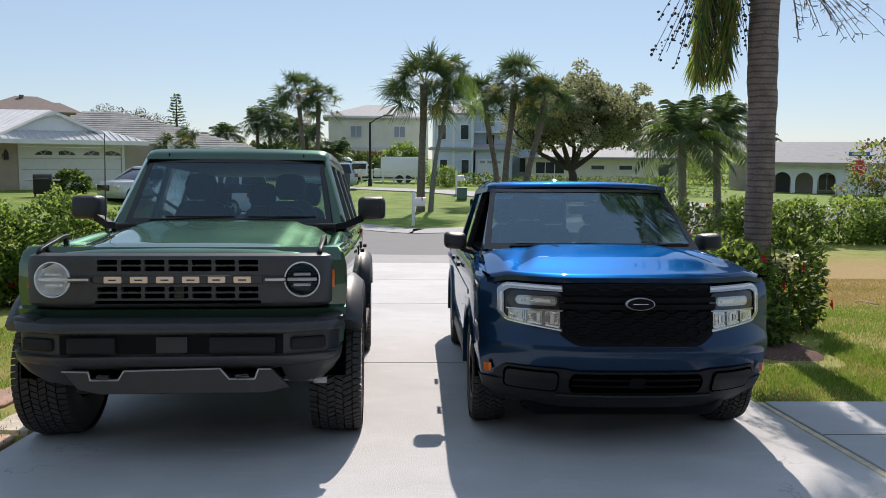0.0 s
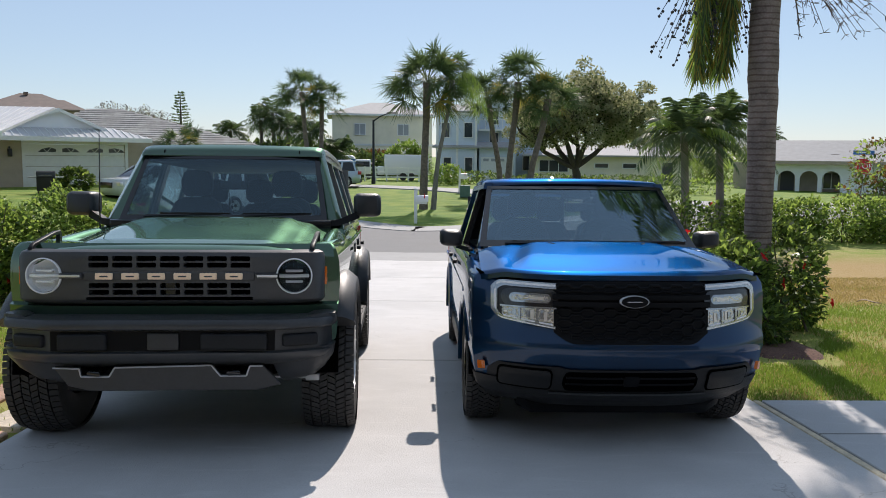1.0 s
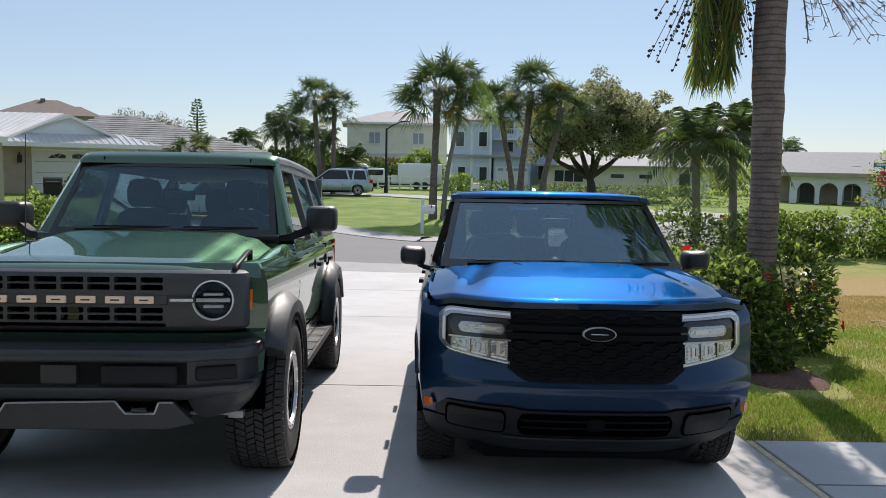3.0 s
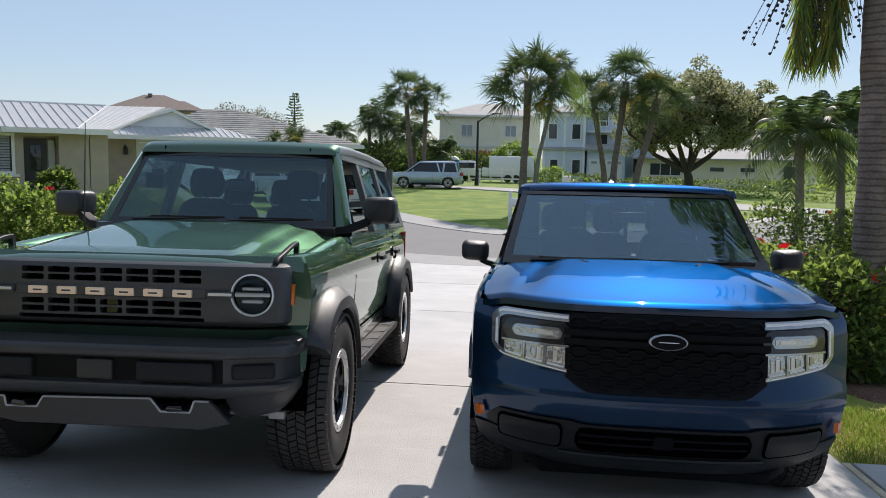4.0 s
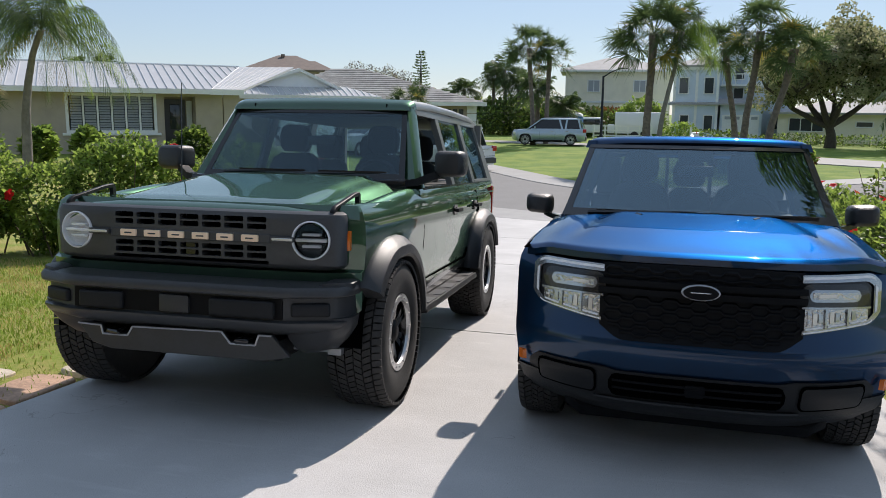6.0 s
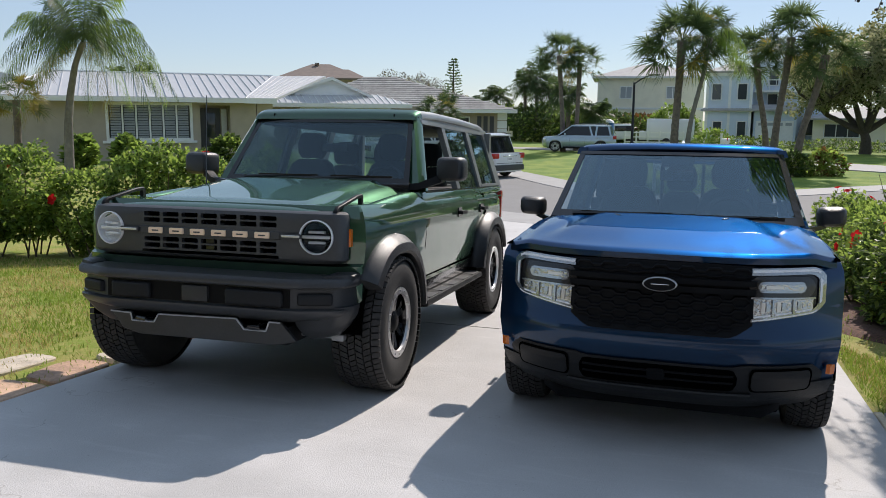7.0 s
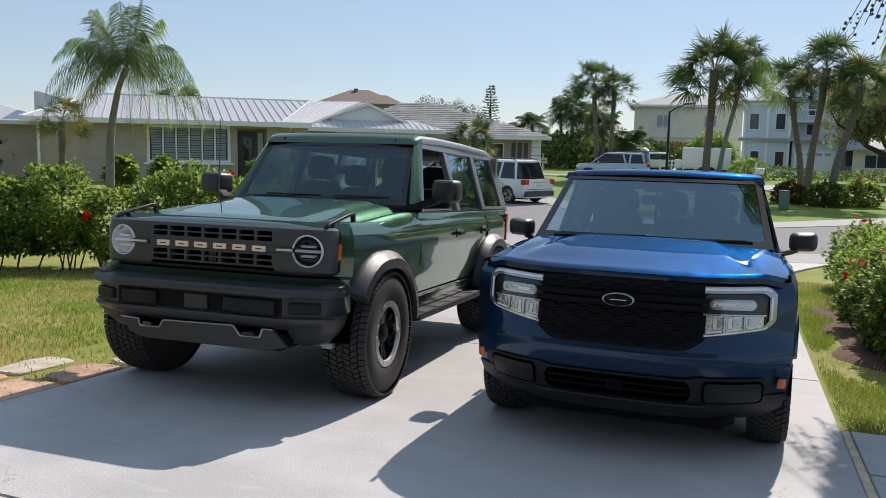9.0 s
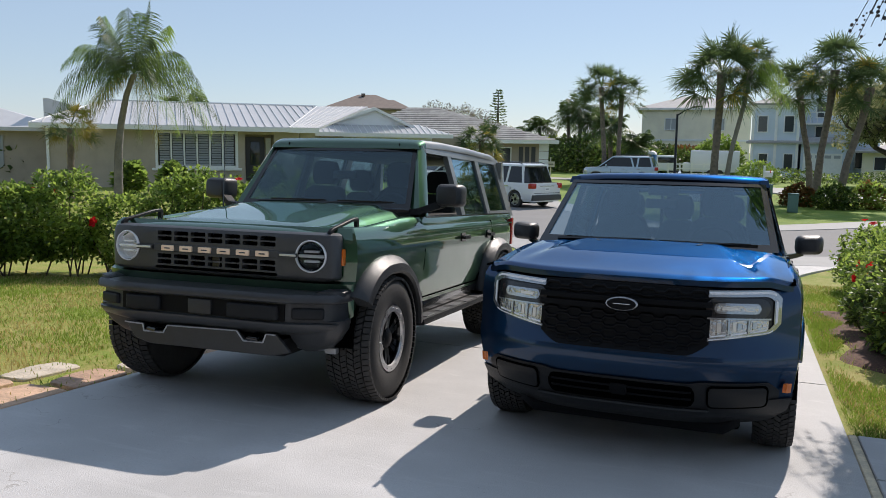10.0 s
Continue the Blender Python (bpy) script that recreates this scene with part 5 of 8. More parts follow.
        part("light_guide", fp(xa, xb, ht, ring_bottom, 0.014, 0.012, 24, 3), "lamp_ring", h, "pale light guide")
        part("guide_line", fp(xa + 0.004, xb - 0.03, lambda x: ht(x) - 0.008, lambda x: ht(x) - 0.020, 0.0165, 0.01, 14, 1), "ring_white", h)
        part("light_guide", fp(xb - 0.036, xb, lambda x: ht(x) - 0.03, lambda x: hb(x) + 0.02, 0.0142, 0.012, 6, 8), "lamp_ring", h)
        part("guide_line", fp(xb - 0.030, xb - 0.018, lambda x: ht(x) - 0.04, lambda x: hb(x) + 0.03, 0.0168, 0.01, 3, 8), "ring_white", h)
        part("light_guide", fp(xa + 0.004, xb, foot_top, hb, 0.0138, 0.012, 24, 3), "lamp_ring", h)
        part("guide_line", fp(xa + 0.01, xb - 0.04, lambda x: hb(x) + 0.009, lambda x: hb(x) + 0.003, 0.0155, 0.008, 16, 1), "ring_white", h)
        part("upper_unit", fp(xa - 0.01, xb - 0.055, pill(xa - 0.01, xb - 0.055, 0.902, 0.052, 1), pill(xa - 0.01, xb - 0.055, 0.902, 0.052, -1), 0.016, 0.02, 30, 6), "gloss_black", h, "black rounded lamp insert")
        part("indicator", fp(xa + 0.03, xb - 0.10, pill(xa + 0.03, xb - 0.10, 0.902, 0.027, 1), pill(xa + 0.03, xb - 0.10, 0.902, 0.027, -1), 0.020, 0.012, 26, 4), "lamp_ring", h, "clear indicator window")
        part("indicator_cell", fp(xa + 0.045, xb - 0.115, 0.917, 0.888, 0.0225, 0.008, 10, 2), "facet", h)
        part("indicator_bulb", fp(xa + 0.07, xa + 0.15, 0.910, 0.895, 0.0245, 0.008, 4, 2), "clear_cell", h)
        for k in range(3):
            x0 = xa + 0.014 + k * 0.098
            if k < 2:
                part("cell_divider", fp(x0 + 0.088, x0 + 0.097, lambda x: 0.846, lambda x: hb(x) + 0.014, 0.019, 0.014, 2, 4), "lamp_ring", h)
            part("cell_reflector", fp(x0, x0 + 0.088, lambda x: 0.842, lambda x: hb(x) + 0.016, 0.009 + 0.001 * k, 0.01, 8, 5), "facet", h, "bright faceted lamp cell")
            for q in range(3):
                part("cell_facet", fp(x0 + 0.012 + q * 0.024, x0 + 0.030 + q * 0.024, lambda x: 0.832 - 0.006 * q, lambda x: hb(x) + 0.034 + 0.004 * q, 0.0125 + 0.0012 * ((q + k) % 3), 0.008, 3, 3), ("facet", "clear_cell", "lamp_ring")[(q + k) % 3], h)
            part("cell_glow_line", fp(x0 + 0.006, x0 + 0.082, lambda x: hb(x) + 0.026, lambda x: hb(x) + 0.018, 0.0145, 0.008, 6, 1), "ring_white", h)
        part("lamp_shelf", fp(xa, xb - 0.05, lambda x: 0.853, lambda x: 0.844, 0.0185, 0.014, 16, 1), "lamp_ring", h)

    # lower bumper in black, with pockets and intake
    def lt(x):
        return 0.512 - 0.012 * step(0.42, 0.36, abs(x)) - 0.05 * step(0.755, 0.80, abs(x))

    def lo(x):
        return 0.265 + 0.075 * step(0.45, 0.85, abs(x))

    def rounded(x0, x1, z0, z1, r, side=True):
        """Upper and lower edges of a plate with rounded corners."""
        def inset(x):
            x = abs(x) if side else x
            e = max(0.0, min(x - x0, x1 - x))
            return r - math.sqrt(max(0.0, r * r - (r - e) ** 2)) if e < r else 0.0
        return (lambda x: z1 - inset(x)), (lambda x: z0 + inset(x))
    lb = part("lower_bumper", front_panel(-0.805, 0.805, lt, lo, b_nose, 0.012, 0.06, 56, 8), "bumper_grain", v, "black plastic lower bumper")
    c = bmesh.new()
    for s in (-1, 1):
        cyl_x(c, min(s * 0.52, s * 1.2), max(s * 0.52, s * 1.2), 0.92, 0.37, 0.408, 40)
    rear = box(-2, 2, 0.60, 6, 0, 2)
    lower = hull([(z - (0.004 if z < 0.3 else 0), w + 0.006, y - 0.006, k, p) for z, w, y, k, p in B_LEVELS[:2]] + [(0.41, 0.903, 0.044, 0.35, 3.2)], 2.0, 34, 40, warp=b_warp)
    part("bumper_corner", cut(cut(lower, c), rear), "bumper_grain", lb)
    # Added skirt, no part of the truck: it deepens the shadow below.
    rings = []
    for y, z0 in ((0.32, 0.235), (0.35, 0.18), (0.40, 0.165), (0.60, 0.20)):
        w = 0.62
        rings.append([Vector((-w, y, z0 + 0.05)), Vector((-w * 0.86, y - 0.03, z0)), Vector((w * 0.86, y - 0.03, z0)), Vector((w, y, z0 + 0.05)), Vector((w, y, 0.30)), Vector((-w, y, 0.30))])
    part("air_dam", rings_bm(rings), "satin_black", lb, "added black skirt that darkens the ground under the bumper")
    top, bot = rounded(-0.39, 0.39, 0.366, 0.486, 0.04, False)
    # Flat plate on the bumper; the opening's shade is its black colour.
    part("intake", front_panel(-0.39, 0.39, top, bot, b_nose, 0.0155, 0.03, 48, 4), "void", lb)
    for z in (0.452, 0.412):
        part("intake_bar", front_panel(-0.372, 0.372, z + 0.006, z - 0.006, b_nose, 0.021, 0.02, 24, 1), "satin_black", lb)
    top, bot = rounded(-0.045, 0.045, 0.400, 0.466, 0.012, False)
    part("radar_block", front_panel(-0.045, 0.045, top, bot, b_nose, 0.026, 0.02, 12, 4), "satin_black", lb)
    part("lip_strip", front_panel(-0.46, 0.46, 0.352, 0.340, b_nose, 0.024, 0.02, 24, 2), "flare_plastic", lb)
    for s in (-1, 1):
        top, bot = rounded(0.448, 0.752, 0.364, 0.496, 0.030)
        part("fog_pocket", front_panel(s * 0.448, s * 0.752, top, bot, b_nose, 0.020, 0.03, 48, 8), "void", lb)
        top, bot = rounded(0.458, 0.742, 0.374, 0.486, 0.024)
        part("fog_blank", front_panel(s * 0.458, s * 0.742, top, bot, b_nose, 0.027, 0.03, 48, 8), "bumper_grain", lb, "flat black pocket cover")
        part("side_marker", side_plate(round_poly([(0.292, 0.452), (0.317, 0.452), (0.314, 0.503), (0.289, 0.503)], 0.006), b_corner, 0.02, s, 0.003), "amber", v, "amber side marker")

    ty = finish(tyre_bm(0.352, 0.225, 0.218, 36, 0.008), "tyre", "rubber")
    td = finish(tread_bm(0.360, 0.225, 60, 0.008), "tread", "rubber", 0)
    for y in B_AXLES:
        for s in (-1, 1):
            w = wheel(v, s * 0.80, y, 0.36, 0.36, 0.225, 0.218, ty, td, "dark", s)
            rim_parts(w, 0.218, 0.225, "dark")
            ln = bmesh.new()
            rings = []
            for i in range(25):
                a = math.pi * i / 24
                rings.append([Vector((s * x, y + r * math.cos(a), 0.37 + r * math.sin(a))) for x, r in ((0.51, 0.399), (0.905, 0.399), (0.905, 0.395), (0.51, 0.395))])
            add_rings(ln, rings)
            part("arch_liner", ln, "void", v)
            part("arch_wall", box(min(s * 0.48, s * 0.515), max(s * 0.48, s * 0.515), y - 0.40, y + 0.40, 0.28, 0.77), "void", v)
            bm = bmesh.new()
            rings = []
            for i in range(31):
                a = radians(-8 + (196 if y > 2 else 158) * i / 30)
                rings.append([b_warp(Vector((s * x, y + r * math.cos(a), 0.37 + r * math.sin(a)))) for r, x in ((0.40, 0.88), (0.40, 0.926), (0.415, 0.936), (0.455, 0.925), (0.46, 0.88))])
            add_rings(bm, rings)
            part("arch_lip", bm, "blue", v)
    part("chassis", box(-0.62, 0.62, 0.35, 4.85, 0.20, 0.36, 0.03), "void", v)
    for s in (-1, 1):
        part("rocker", box(min(s * 0.80, s * 0.90), max(s * 0.80, s * 0.90), 1.33, 3.58, 0.235, 0.37, 0.03, 2), "black_plastic", v)
        for pts in ([(1.28, 0.40), (1.24, 0.8), (1.22, 1.08)], [(2.35, 0.38), (2.36, 1.08)], [(3.30, 0.60), (3.38, 1.08)], [(0.30, 1.03), (1.2, 1.055)]):
            part("panel_gap", side_strip(pts, 0.008, b_side, 0.02, s, 0.0015), "void", v)
        part("swage", side_strip([(1.0, 0.86), (4.8, 0.90)], 0.03, b_side, 0.02, s, 0.006), "blue", v)
        for y in (2.18, 3.12):
            part("door_handle", side_plate(round_poly([(y - 0.11, 0.955), (y + 0.08, 0.955), (y + 0.08, 0.985), (y - 0.11, 0.985)], 0.012), b_side, 0.03, s, 0.04), "black_plastic", v)
        # mirror
        mr = new("door_mirror")
        mr.parent = v
        tagged(mr, "black door mirror")
        rings = []
        for y, k in ((1.545, 0.62), (1.56, 0.82), (1.60, 0.97), (1.68, 1.0), (1.72, 0.95)):
            x0, x1, z0, z1 = 0.895, 1.07, 1.115, 1.255
            cx, cz = (x0 + x1) / 2, (z0 + z1) / 2
            rings.append([Vector((s * (cx + (x - cx) * k), y, cz + (z - cz) * k)) for x, z in round_poly([(x0, z0), (x1, z0 + 0.01), (x1, z1), (x0, z1 - 0.01)], 0.045)])
        part("mirror_shell", rings_bm(rings), "flare_plastic", mr)
        part("mirror_glass", box(min(s * 0.912, s * 1.055), max(s * 0.912, s * 1.055), 1.718, 1.724, 1.135, 1.24), "chrome", mr)
        bm = bmesh.new()
        rings = [[Vector((s * x, y - 0.035, z - 0.018)), Vector((s * x, y + 0.04, z - 0.018)), Vector((s * x, y + 0.04, z + 0.014)), Vector((s * x, y - 0.035, z + 0.014))] for x, y, z in ((0.83, 1.58, 1.095), (0.90, 1.61, 1.112), (0.95, 1.64, 1.13))]
        add_rings(bm, rings)
        part("mirror_arm", bm, "gloss_black", mr)

    # glasshouse
    def ws(u, w):
        z = lerp(1.135, 1.585, w)
        return Vector((lerp(-1, 1, u) * lerp(0.790, 0.692, w), 1.19 + 0.62 * w + 0.11 * (2 * u - 1) ** 2, z))
    part("windscreen", grid_bm(20, 10, ws), "windscreen", v, "clear raked windscreen").visible_shadow = False
    part("windscreen_band", grid_bm(20, 1, lambda u, w: ws(u, 0.95 + 0.05 * w) + Vector((0, -0.004, 0.003))), "gloss_black", v, "black printed glass edge")
    part("windscreen_band", grid_bm(20, 1, lambda u, w: ws(u, 0.10 * w) + Vector((0, -0.004, 0.003))), "gloss_black", v)
    for u0 in (0.0, 0.972):
        part("windscreen_band", grid_bm(1, 10, lambda u, w: ws(u0 + 0.028 * u, w) + Vector((0, -0.003, 0.002))), "gloss_black", v)
    part("sensor_housing", box(-0.11, 0.11, 0.0, 0.03, -0.055, 0.055, 0.02, 2, pose(0, 1.79, 1.535, -54, 0, 0)), "interior", v)
    for s in (-1, 1):
        rings = []
        for w in [i / 12 for i in range(13)]:
            z = lerp(1.08, 1.60, w)
            zz = max(1.0, min(1.585, z))
            k = (z - 1.135) / 0.45
            xi = lerp(0.790, 0.692, k)
            yi = 1.19 + 0.62 * k + 0.11
            xo = b_side(0, max(z, 1.081))
            rings.append([Vector((s * (xi - 0.012), yi - 0.01, z)), Vector((s * (xo - 0.02), yi - 0.0, z)), Vector((s * xo, yi + 0.05, z)), Vector((s * xo, yi + 0.10, z)), Vector((s * (xi - 0.03), yi + 0.10, z)), Vector((s * (xi - 0.03), yi + 0.02, z))])
        part("front_pillar", rings_bm(rings), "blue", v)
        for y0, y1, wd, mat in ((2.33, 2.36, 0.10, "gloss_black"), (3.30, 3.18, 0.14, "blue")):
            part("pillar", side_plate([(y0, 1.07), (y0 + wd, 1.07), (y1 + wd, 1.60), (y1, 1.60)], b_side, 0.05, s, 0.0), mat, v)
        part("roof_rail", side_plate([(1.90, 1.565), (3.30, 1.565), (3.26, 1.615), (1.93, 1.615)], b_side, 0.06, s, 0.0), "blue", v)
        for k, poly in enumerate(([(1.42, 1.10), (2.33, 1.10), (2.36, 1.565), (1.98, 1.565)], [(2.43, 1.10), (3.30, 1.10), (3.18, 1.565), (2.46, 1.565)])):
            if k == 0 and s < 0:
                continue
            part("side_window", side_plate(round_poly(poly, 0.02), b_side, 0.006, s, -0.02), "privacy" if k else "tinted", v, "dark tinted side glass").visible_shadow = False
        part("window_trim", side_strip([(1.40, 1.098), (3.40, 1.098)], 0.022, b_side, 0.03, s, 0.003), "gloss_black", v)
    rings = []
    for y, dz, k in ((1.825, -0.035, 0.94), (1.845, -0.012, 0.975), (1.93, 0.008, 1.0), (2.5, 0.032, 1.01), (3.0, 0.022, 1.0), (3.30, -0.005, 0.985), (3.40, -0.05, 0.96)):
        pts = [(0.712, 1.585), (0.705, 1.608), (0.672, 1.624), (0.48, 1.635), (0.2, 1.641), (0, 1.642)]
        right = [(x * k, z + dz) for x, z in pts]
        curv = 0.0
        rings.append([Vector((x, y + (0.09 * (x / 0.65) ** 2 if y < 2.1 else 0), z)) for x, z in right + [(-x, z) for x, z in reversed(right[:-1])] + [(-0.65 * k, 1.575 + dz), (0.65 * k, 1.575 + dz)]])
    part("roof", rings_bm(rings), "blue", v)
    part("rear_screen", grid_bm(8, 2, lambda u, w: Vector((lerp(-0.56, 0.56, u), 3.45 - 0.08 * w, lerp(1.20, 1.52, w)))), "privacy", v, "dark rear glass").visible_shadow = False
    for x0, x1, z0, z1 in ((-0.80, 0.80, 1.08, 1.20), (-0.70, 0.70, 1.52, 1.60), (-0.76, -0.56, 1.20, 1.52), (0.56, 0.76, 1.20, 1.52), (-0.19, -0.16, 1.20, 1.52), (0.16, 0.19, 1.20, 1.52)):
        part("rear_frame", box(x0, x1, 3.40, 3.46, z0, z1, 0.01, 1), "interior", v)
    bm = box(-0.80, 0.80, 3.44, 3.50, 0.70, 1.11)
    part("cab_back", bm, "blue", v)
    bm = bmesh.new()
    rings = [[Vector((sx, 3.0 + dy, 1.655 + dz)) for sx, dy, dz in ((-0.03 * k, -0.10, 0), (0.03 * k, -0.10, 0), (0.03 * k, 0.05, 0), (-0.03 * k, 0.05, 0))] for k in (1,)]
    rings = [[Vector((-0.028, 2.90, 1.655)), Vector((0.028, 2.90, 1.655)), Vector((0.028, 3.06, 1.645)), Vector((-0.028, 3.06, 1.645))],
             [Vector((-0.012, 2.98, 1.695)), Vector((0.012, 2.98, 1.695)), Vector((0.014, 3.05, 1.695)), Vector((-0.014, 3.05, 1.695))],
             [Vector((-0.004, 3.02, 1.712)), Vector((0.004, 3.02, 1.712)), Vector((0.005, 3.05, 1.712)), Vector((-0.005, 3.05, 1.712))]]
    add_rings(bm, rings)
    part("roof_aerial", bm, "silver_paint", v, "shark-fin aerial")
    part("cowl", grid_bm(20, 4, lambda u, w: Vector((lerp(-0.83, 0.83, u), lerp(1.05 + 0.055 * (1 - (2 * u - 1) ** 2), 1.20 + 0.115 * (2 * u - 1) ** 2, w), 1.128 + 0.010 * w - 0.02 * abs(2 * u - 1) ** 4)), 0.03), "gloss_black", v)
    for x0, d in ((-0.62, 1), (0.0, 1)):
        bm = bmesh.new()
        tube(bm, [(x0, 1.15, 1.165), (x0 + 0.3 * d, 1.145, 1.178), (x0 + 0.62 * d, 1.165, 1.186)], [0.016, 0.013, 0.009], 6)
        add_box(bm, x0 + 0.05, x0 + 0.66, 1.150, 1.175, 1.168, 1.190)
        part("wiper", bm, "gloss_black", v)
    for s in (-1, 1):
        bm = bmesh.new()
        tube(bm, [(s * 0.30, 0.98, 1.168), (s * 0.33, 1.03, 1.174)], 0.012, 6)
        part("washer_jet", bm, "gloss_black", v)
        part("tail_lamp", box(min(s * 0.78, s * 0.90), max(s * 0.78, s * 0.90), 4.88, 4.96, 0.72, 1.03, 0.015, 2), "red_lens", v)
    part("headliner", box(-0.58, 0.58, 1.95, 3.34, 1.545, 1.572), "interior", v)
    cabin(v, 1.24, 0.76, 1.03, (2.20, 3.02), 3.4, 0.36)


build_blue()


# ---- houses ----
def add_hip(bm, x0, x1, y0, y1, z, h, over=0.5, inset=None, gable=False, m=None):
    """A hipped (or gabled) roof with its ridge along the longer side x."""
    x0, x1, y0, y1 = x0 - over, x1 + over, y0 - over, y1 + over
    ins = 0 if gable else (inset if inset is not None else (y1 - y0) / 2)
    left, right = ins if isinstance(ins, tuple) else (ins, ins)
    ym = (y0 + y1) / 2
    pts = [(x0, y0, z), (x1, y0, z), (x1, y1, z), (x0, y1, z), (x0, y0, z + 0.16), (x1, y0, z + 0.16), (x1, y1, z + 0.16), (x0, y1, z + 0.16),
           (x0 + left, ym, z + h), (x1 - right, ym, z + h)]
    vs = [bm.verts.new(m @ Vector(p) if m else p) for p in pts]
    for f in ((3, 2, 1, 0), (0, 1, 5, 4), (1, 2, 6, 5), (2, 3, 7, 6), (3, 0, 4, 7), (4, 5, 9, 8), (6, 7, 8, 9), (5, 6, 9), (7, 4, 8)):
        bm.faces.new([vs[i] for i in f])
    return vs


build_own_house()


def window_unit(parent, x0, x1, y, z0, z1, panes=2, pane="window_dark", fr=0.07, louvre=False):
    """A white-framed window in a wall that faces -y at y."""
    w = new("window")
    w.parent = parent
    bm = bmesh.new()
    for a, b, c, d in ((x0 - fr, x1 + fr, z1, z1 + fr), (x0 - fr, x1 + fr, z0 - fr, z0), (x0 - fr, x0, z0, z1), (x1, x1 + fr, z0, z1)):
        add_box(bm, a, b, y - 0.05, y + 0.03, c, d)
    for i in range(1, panes):
        x = lerp(x0, x1, i / panes)
        add_box(bm, x - 0.035, x + 0.035, y - 0.035, y + 0.03, z0, z1)
    part("frame", bm, "white_trim", w, "white window frame", 0)
    for i in range(panes):
        a, b = lerp(x0, x1, i / panes) + 0.03, lerp(x0, x1, (i + 1) / panes) - 0.03
        part("pane", box(a, b, y + 0.03, y + 0.05, z0, z1), pane, w, smooth=0)
        if louvre:
            bm = bmesh.new()
            n = int((z1 - z0) / 0.095)
            for k in range(n):
                z = z0 + (k + 0.5) * (z1 - z0) / n
                add_box(bm, a + 0.03, b - 0.03, -0.006, 0.006, -0.045, 0.045, m=pose(0, y - 0.0, z, -38, 0, 0))
            part("louvre", bm, "shutter", w, "grey louvred shutter", 0)
    return w


def build_left_house():
    m = pose(-19.9, 28.5, -0.05, 0, 0, 40)
    h = thing("house", m, "single-storey beige stucco house with white standing-seam metal roof", "house")
    # main front wall with openings
    wl = box(-5.5, 4.2, 0, 0.2, -0.2, 2.35)
    c = bmesh.new()
    add_box(c, -1.5, 1.55, -0.3, 0.5, 0.86, 2.20)
    add_box(c, 1.95, 3.15, -0.3, 0.5, -0.3, 2.2)
    part("wall", cut(wl, c), "stucco", h, "beige stucco front wall")
    part("wall", box(-5.5, -5.3, 0.2, 9, -0.2, 2.35), "stucco", h)
    part("wall", box(-5.3, 4.0, 8.8, 9, -0.2, 2.35), "stucco", h)
    part("wall", box(4.0, 4.2, 0.2, 9.9, -0.2, 2.35), "stucco", h)
    window_unit(h, -1.5, 1.55, 0.02, 0.88, 2.18, 6, "window_dark", 0.11, True)
    part("window_sill", box(-1.75, 1.8, -0.10, 0.0, 0.68, 0.78, 0.01, 1), "white_trim", h)
    dr = part("door", box(2.05, 2.85, 0.9, 0.96, 0.0, 2.1), "door_dark", h, "dark front door in a recess")
    part("side_light", box(2.90, 3.12, 0.9, 0.95, 0.1, 2.05), "sign_white", h, "white side light")
    part("door_glass", box(2.25, 2.65, 0.885, 0.9, 0.9, 1.9, 0.02), "window_dark", dr)
    part("recess_wall", box(1.95, 3.15, 0.96, 1.1, -0.2, 2.3), "tan_stucco", h)
    for x in (1.90, 3.15):
        part("recess_wall", box(x, x + 0.05, 0.2, 0.96, -0.2, 2.3), "stucco", h)
    part("downpipe", box(-5.6, -5.5, -0.1, 0.0, -0.1, 2.3), "white_trim", h)
    part("fascia", box(-6.1, 3.7, -0.66, -0.60, 2.30, 2.48), "white_trim", h)
    bm = bmesh.new()
    add_hip(bm, -5.5, 3.1, 0, 9, 2.34, 1.30, 0.6, (2.4, -2.05))
    rf = part("roof", bm, "metal_roof", h, "white standing-seam metal roof", 0)
    bm = bmesh.new()
    tube(bm, [(-3.7, 4.5, 3.65), (5.75, 4.5, 3.65)], 0.05, 6)
    part("ridge_cap", bm, "white_trim", rf)
    # hip and valley caps
    for a, b in (((-6.1, -0.6, 2.5), (-3.7, 4.5, 3.64)), ((3.7, -0.6, 2.5), (5.75, 4.5, 3.64))):
        bm = bmesh.new()
        tube(bm, [a, b], 0.03, 5)
        part("hip_cap", bm, "white_trim", rf)
    for i in range(34):
        x = -6.0 + i * 0.35
        lo_, hi_ = max(0.0, (x - 3.7) / 2.05), min(1.0, (x + 6.1) / 2.4)
        if hi_ - lo_ < 0.04:
            continue
        sl = Vector((0, 5.1, 1.14))
        a, b = Vector((x, -0.60, 2.505)) + sl * lo_, Vector((x, -0.60, 2.505)) + sl * hi_
        bm = rings_bm([[p + Vector((-0.012, 0, 0)), p + Vector((0.012, 0, 0)), p + Vector((0.012, 0, 0.032)), p + Vector((-0.012, 0, 0.032))] for p in (a, b)])
        part("seam", bm, "metal_roof", rf, smooth=0)
    # left slope of the garage roof, down to the valley
    A, B, C, D = Vector((3.70, -0.6, 2.505)), Vector((5.75, 4.5, 3.645)), Vector((8.43, 5.0, 3.74)), Vector((4.95, -0.45, 2.505))
    dn = Vector((0, 0, -0.10))
    cols = [(lerp(A, D, k / 8), lerp(B, C, k / 8)) for k in range(9)]
    part("soffit_wall", box(4.25, 4.9, 0.0, 0.2, -0.2, 2.4), "stucco", h)
    vr = part("garage_slope", rings_bm([[a, b, b + dn, a + dn] for a, b in cols]), "metal_roof", h, "white metal roof slope", 0)
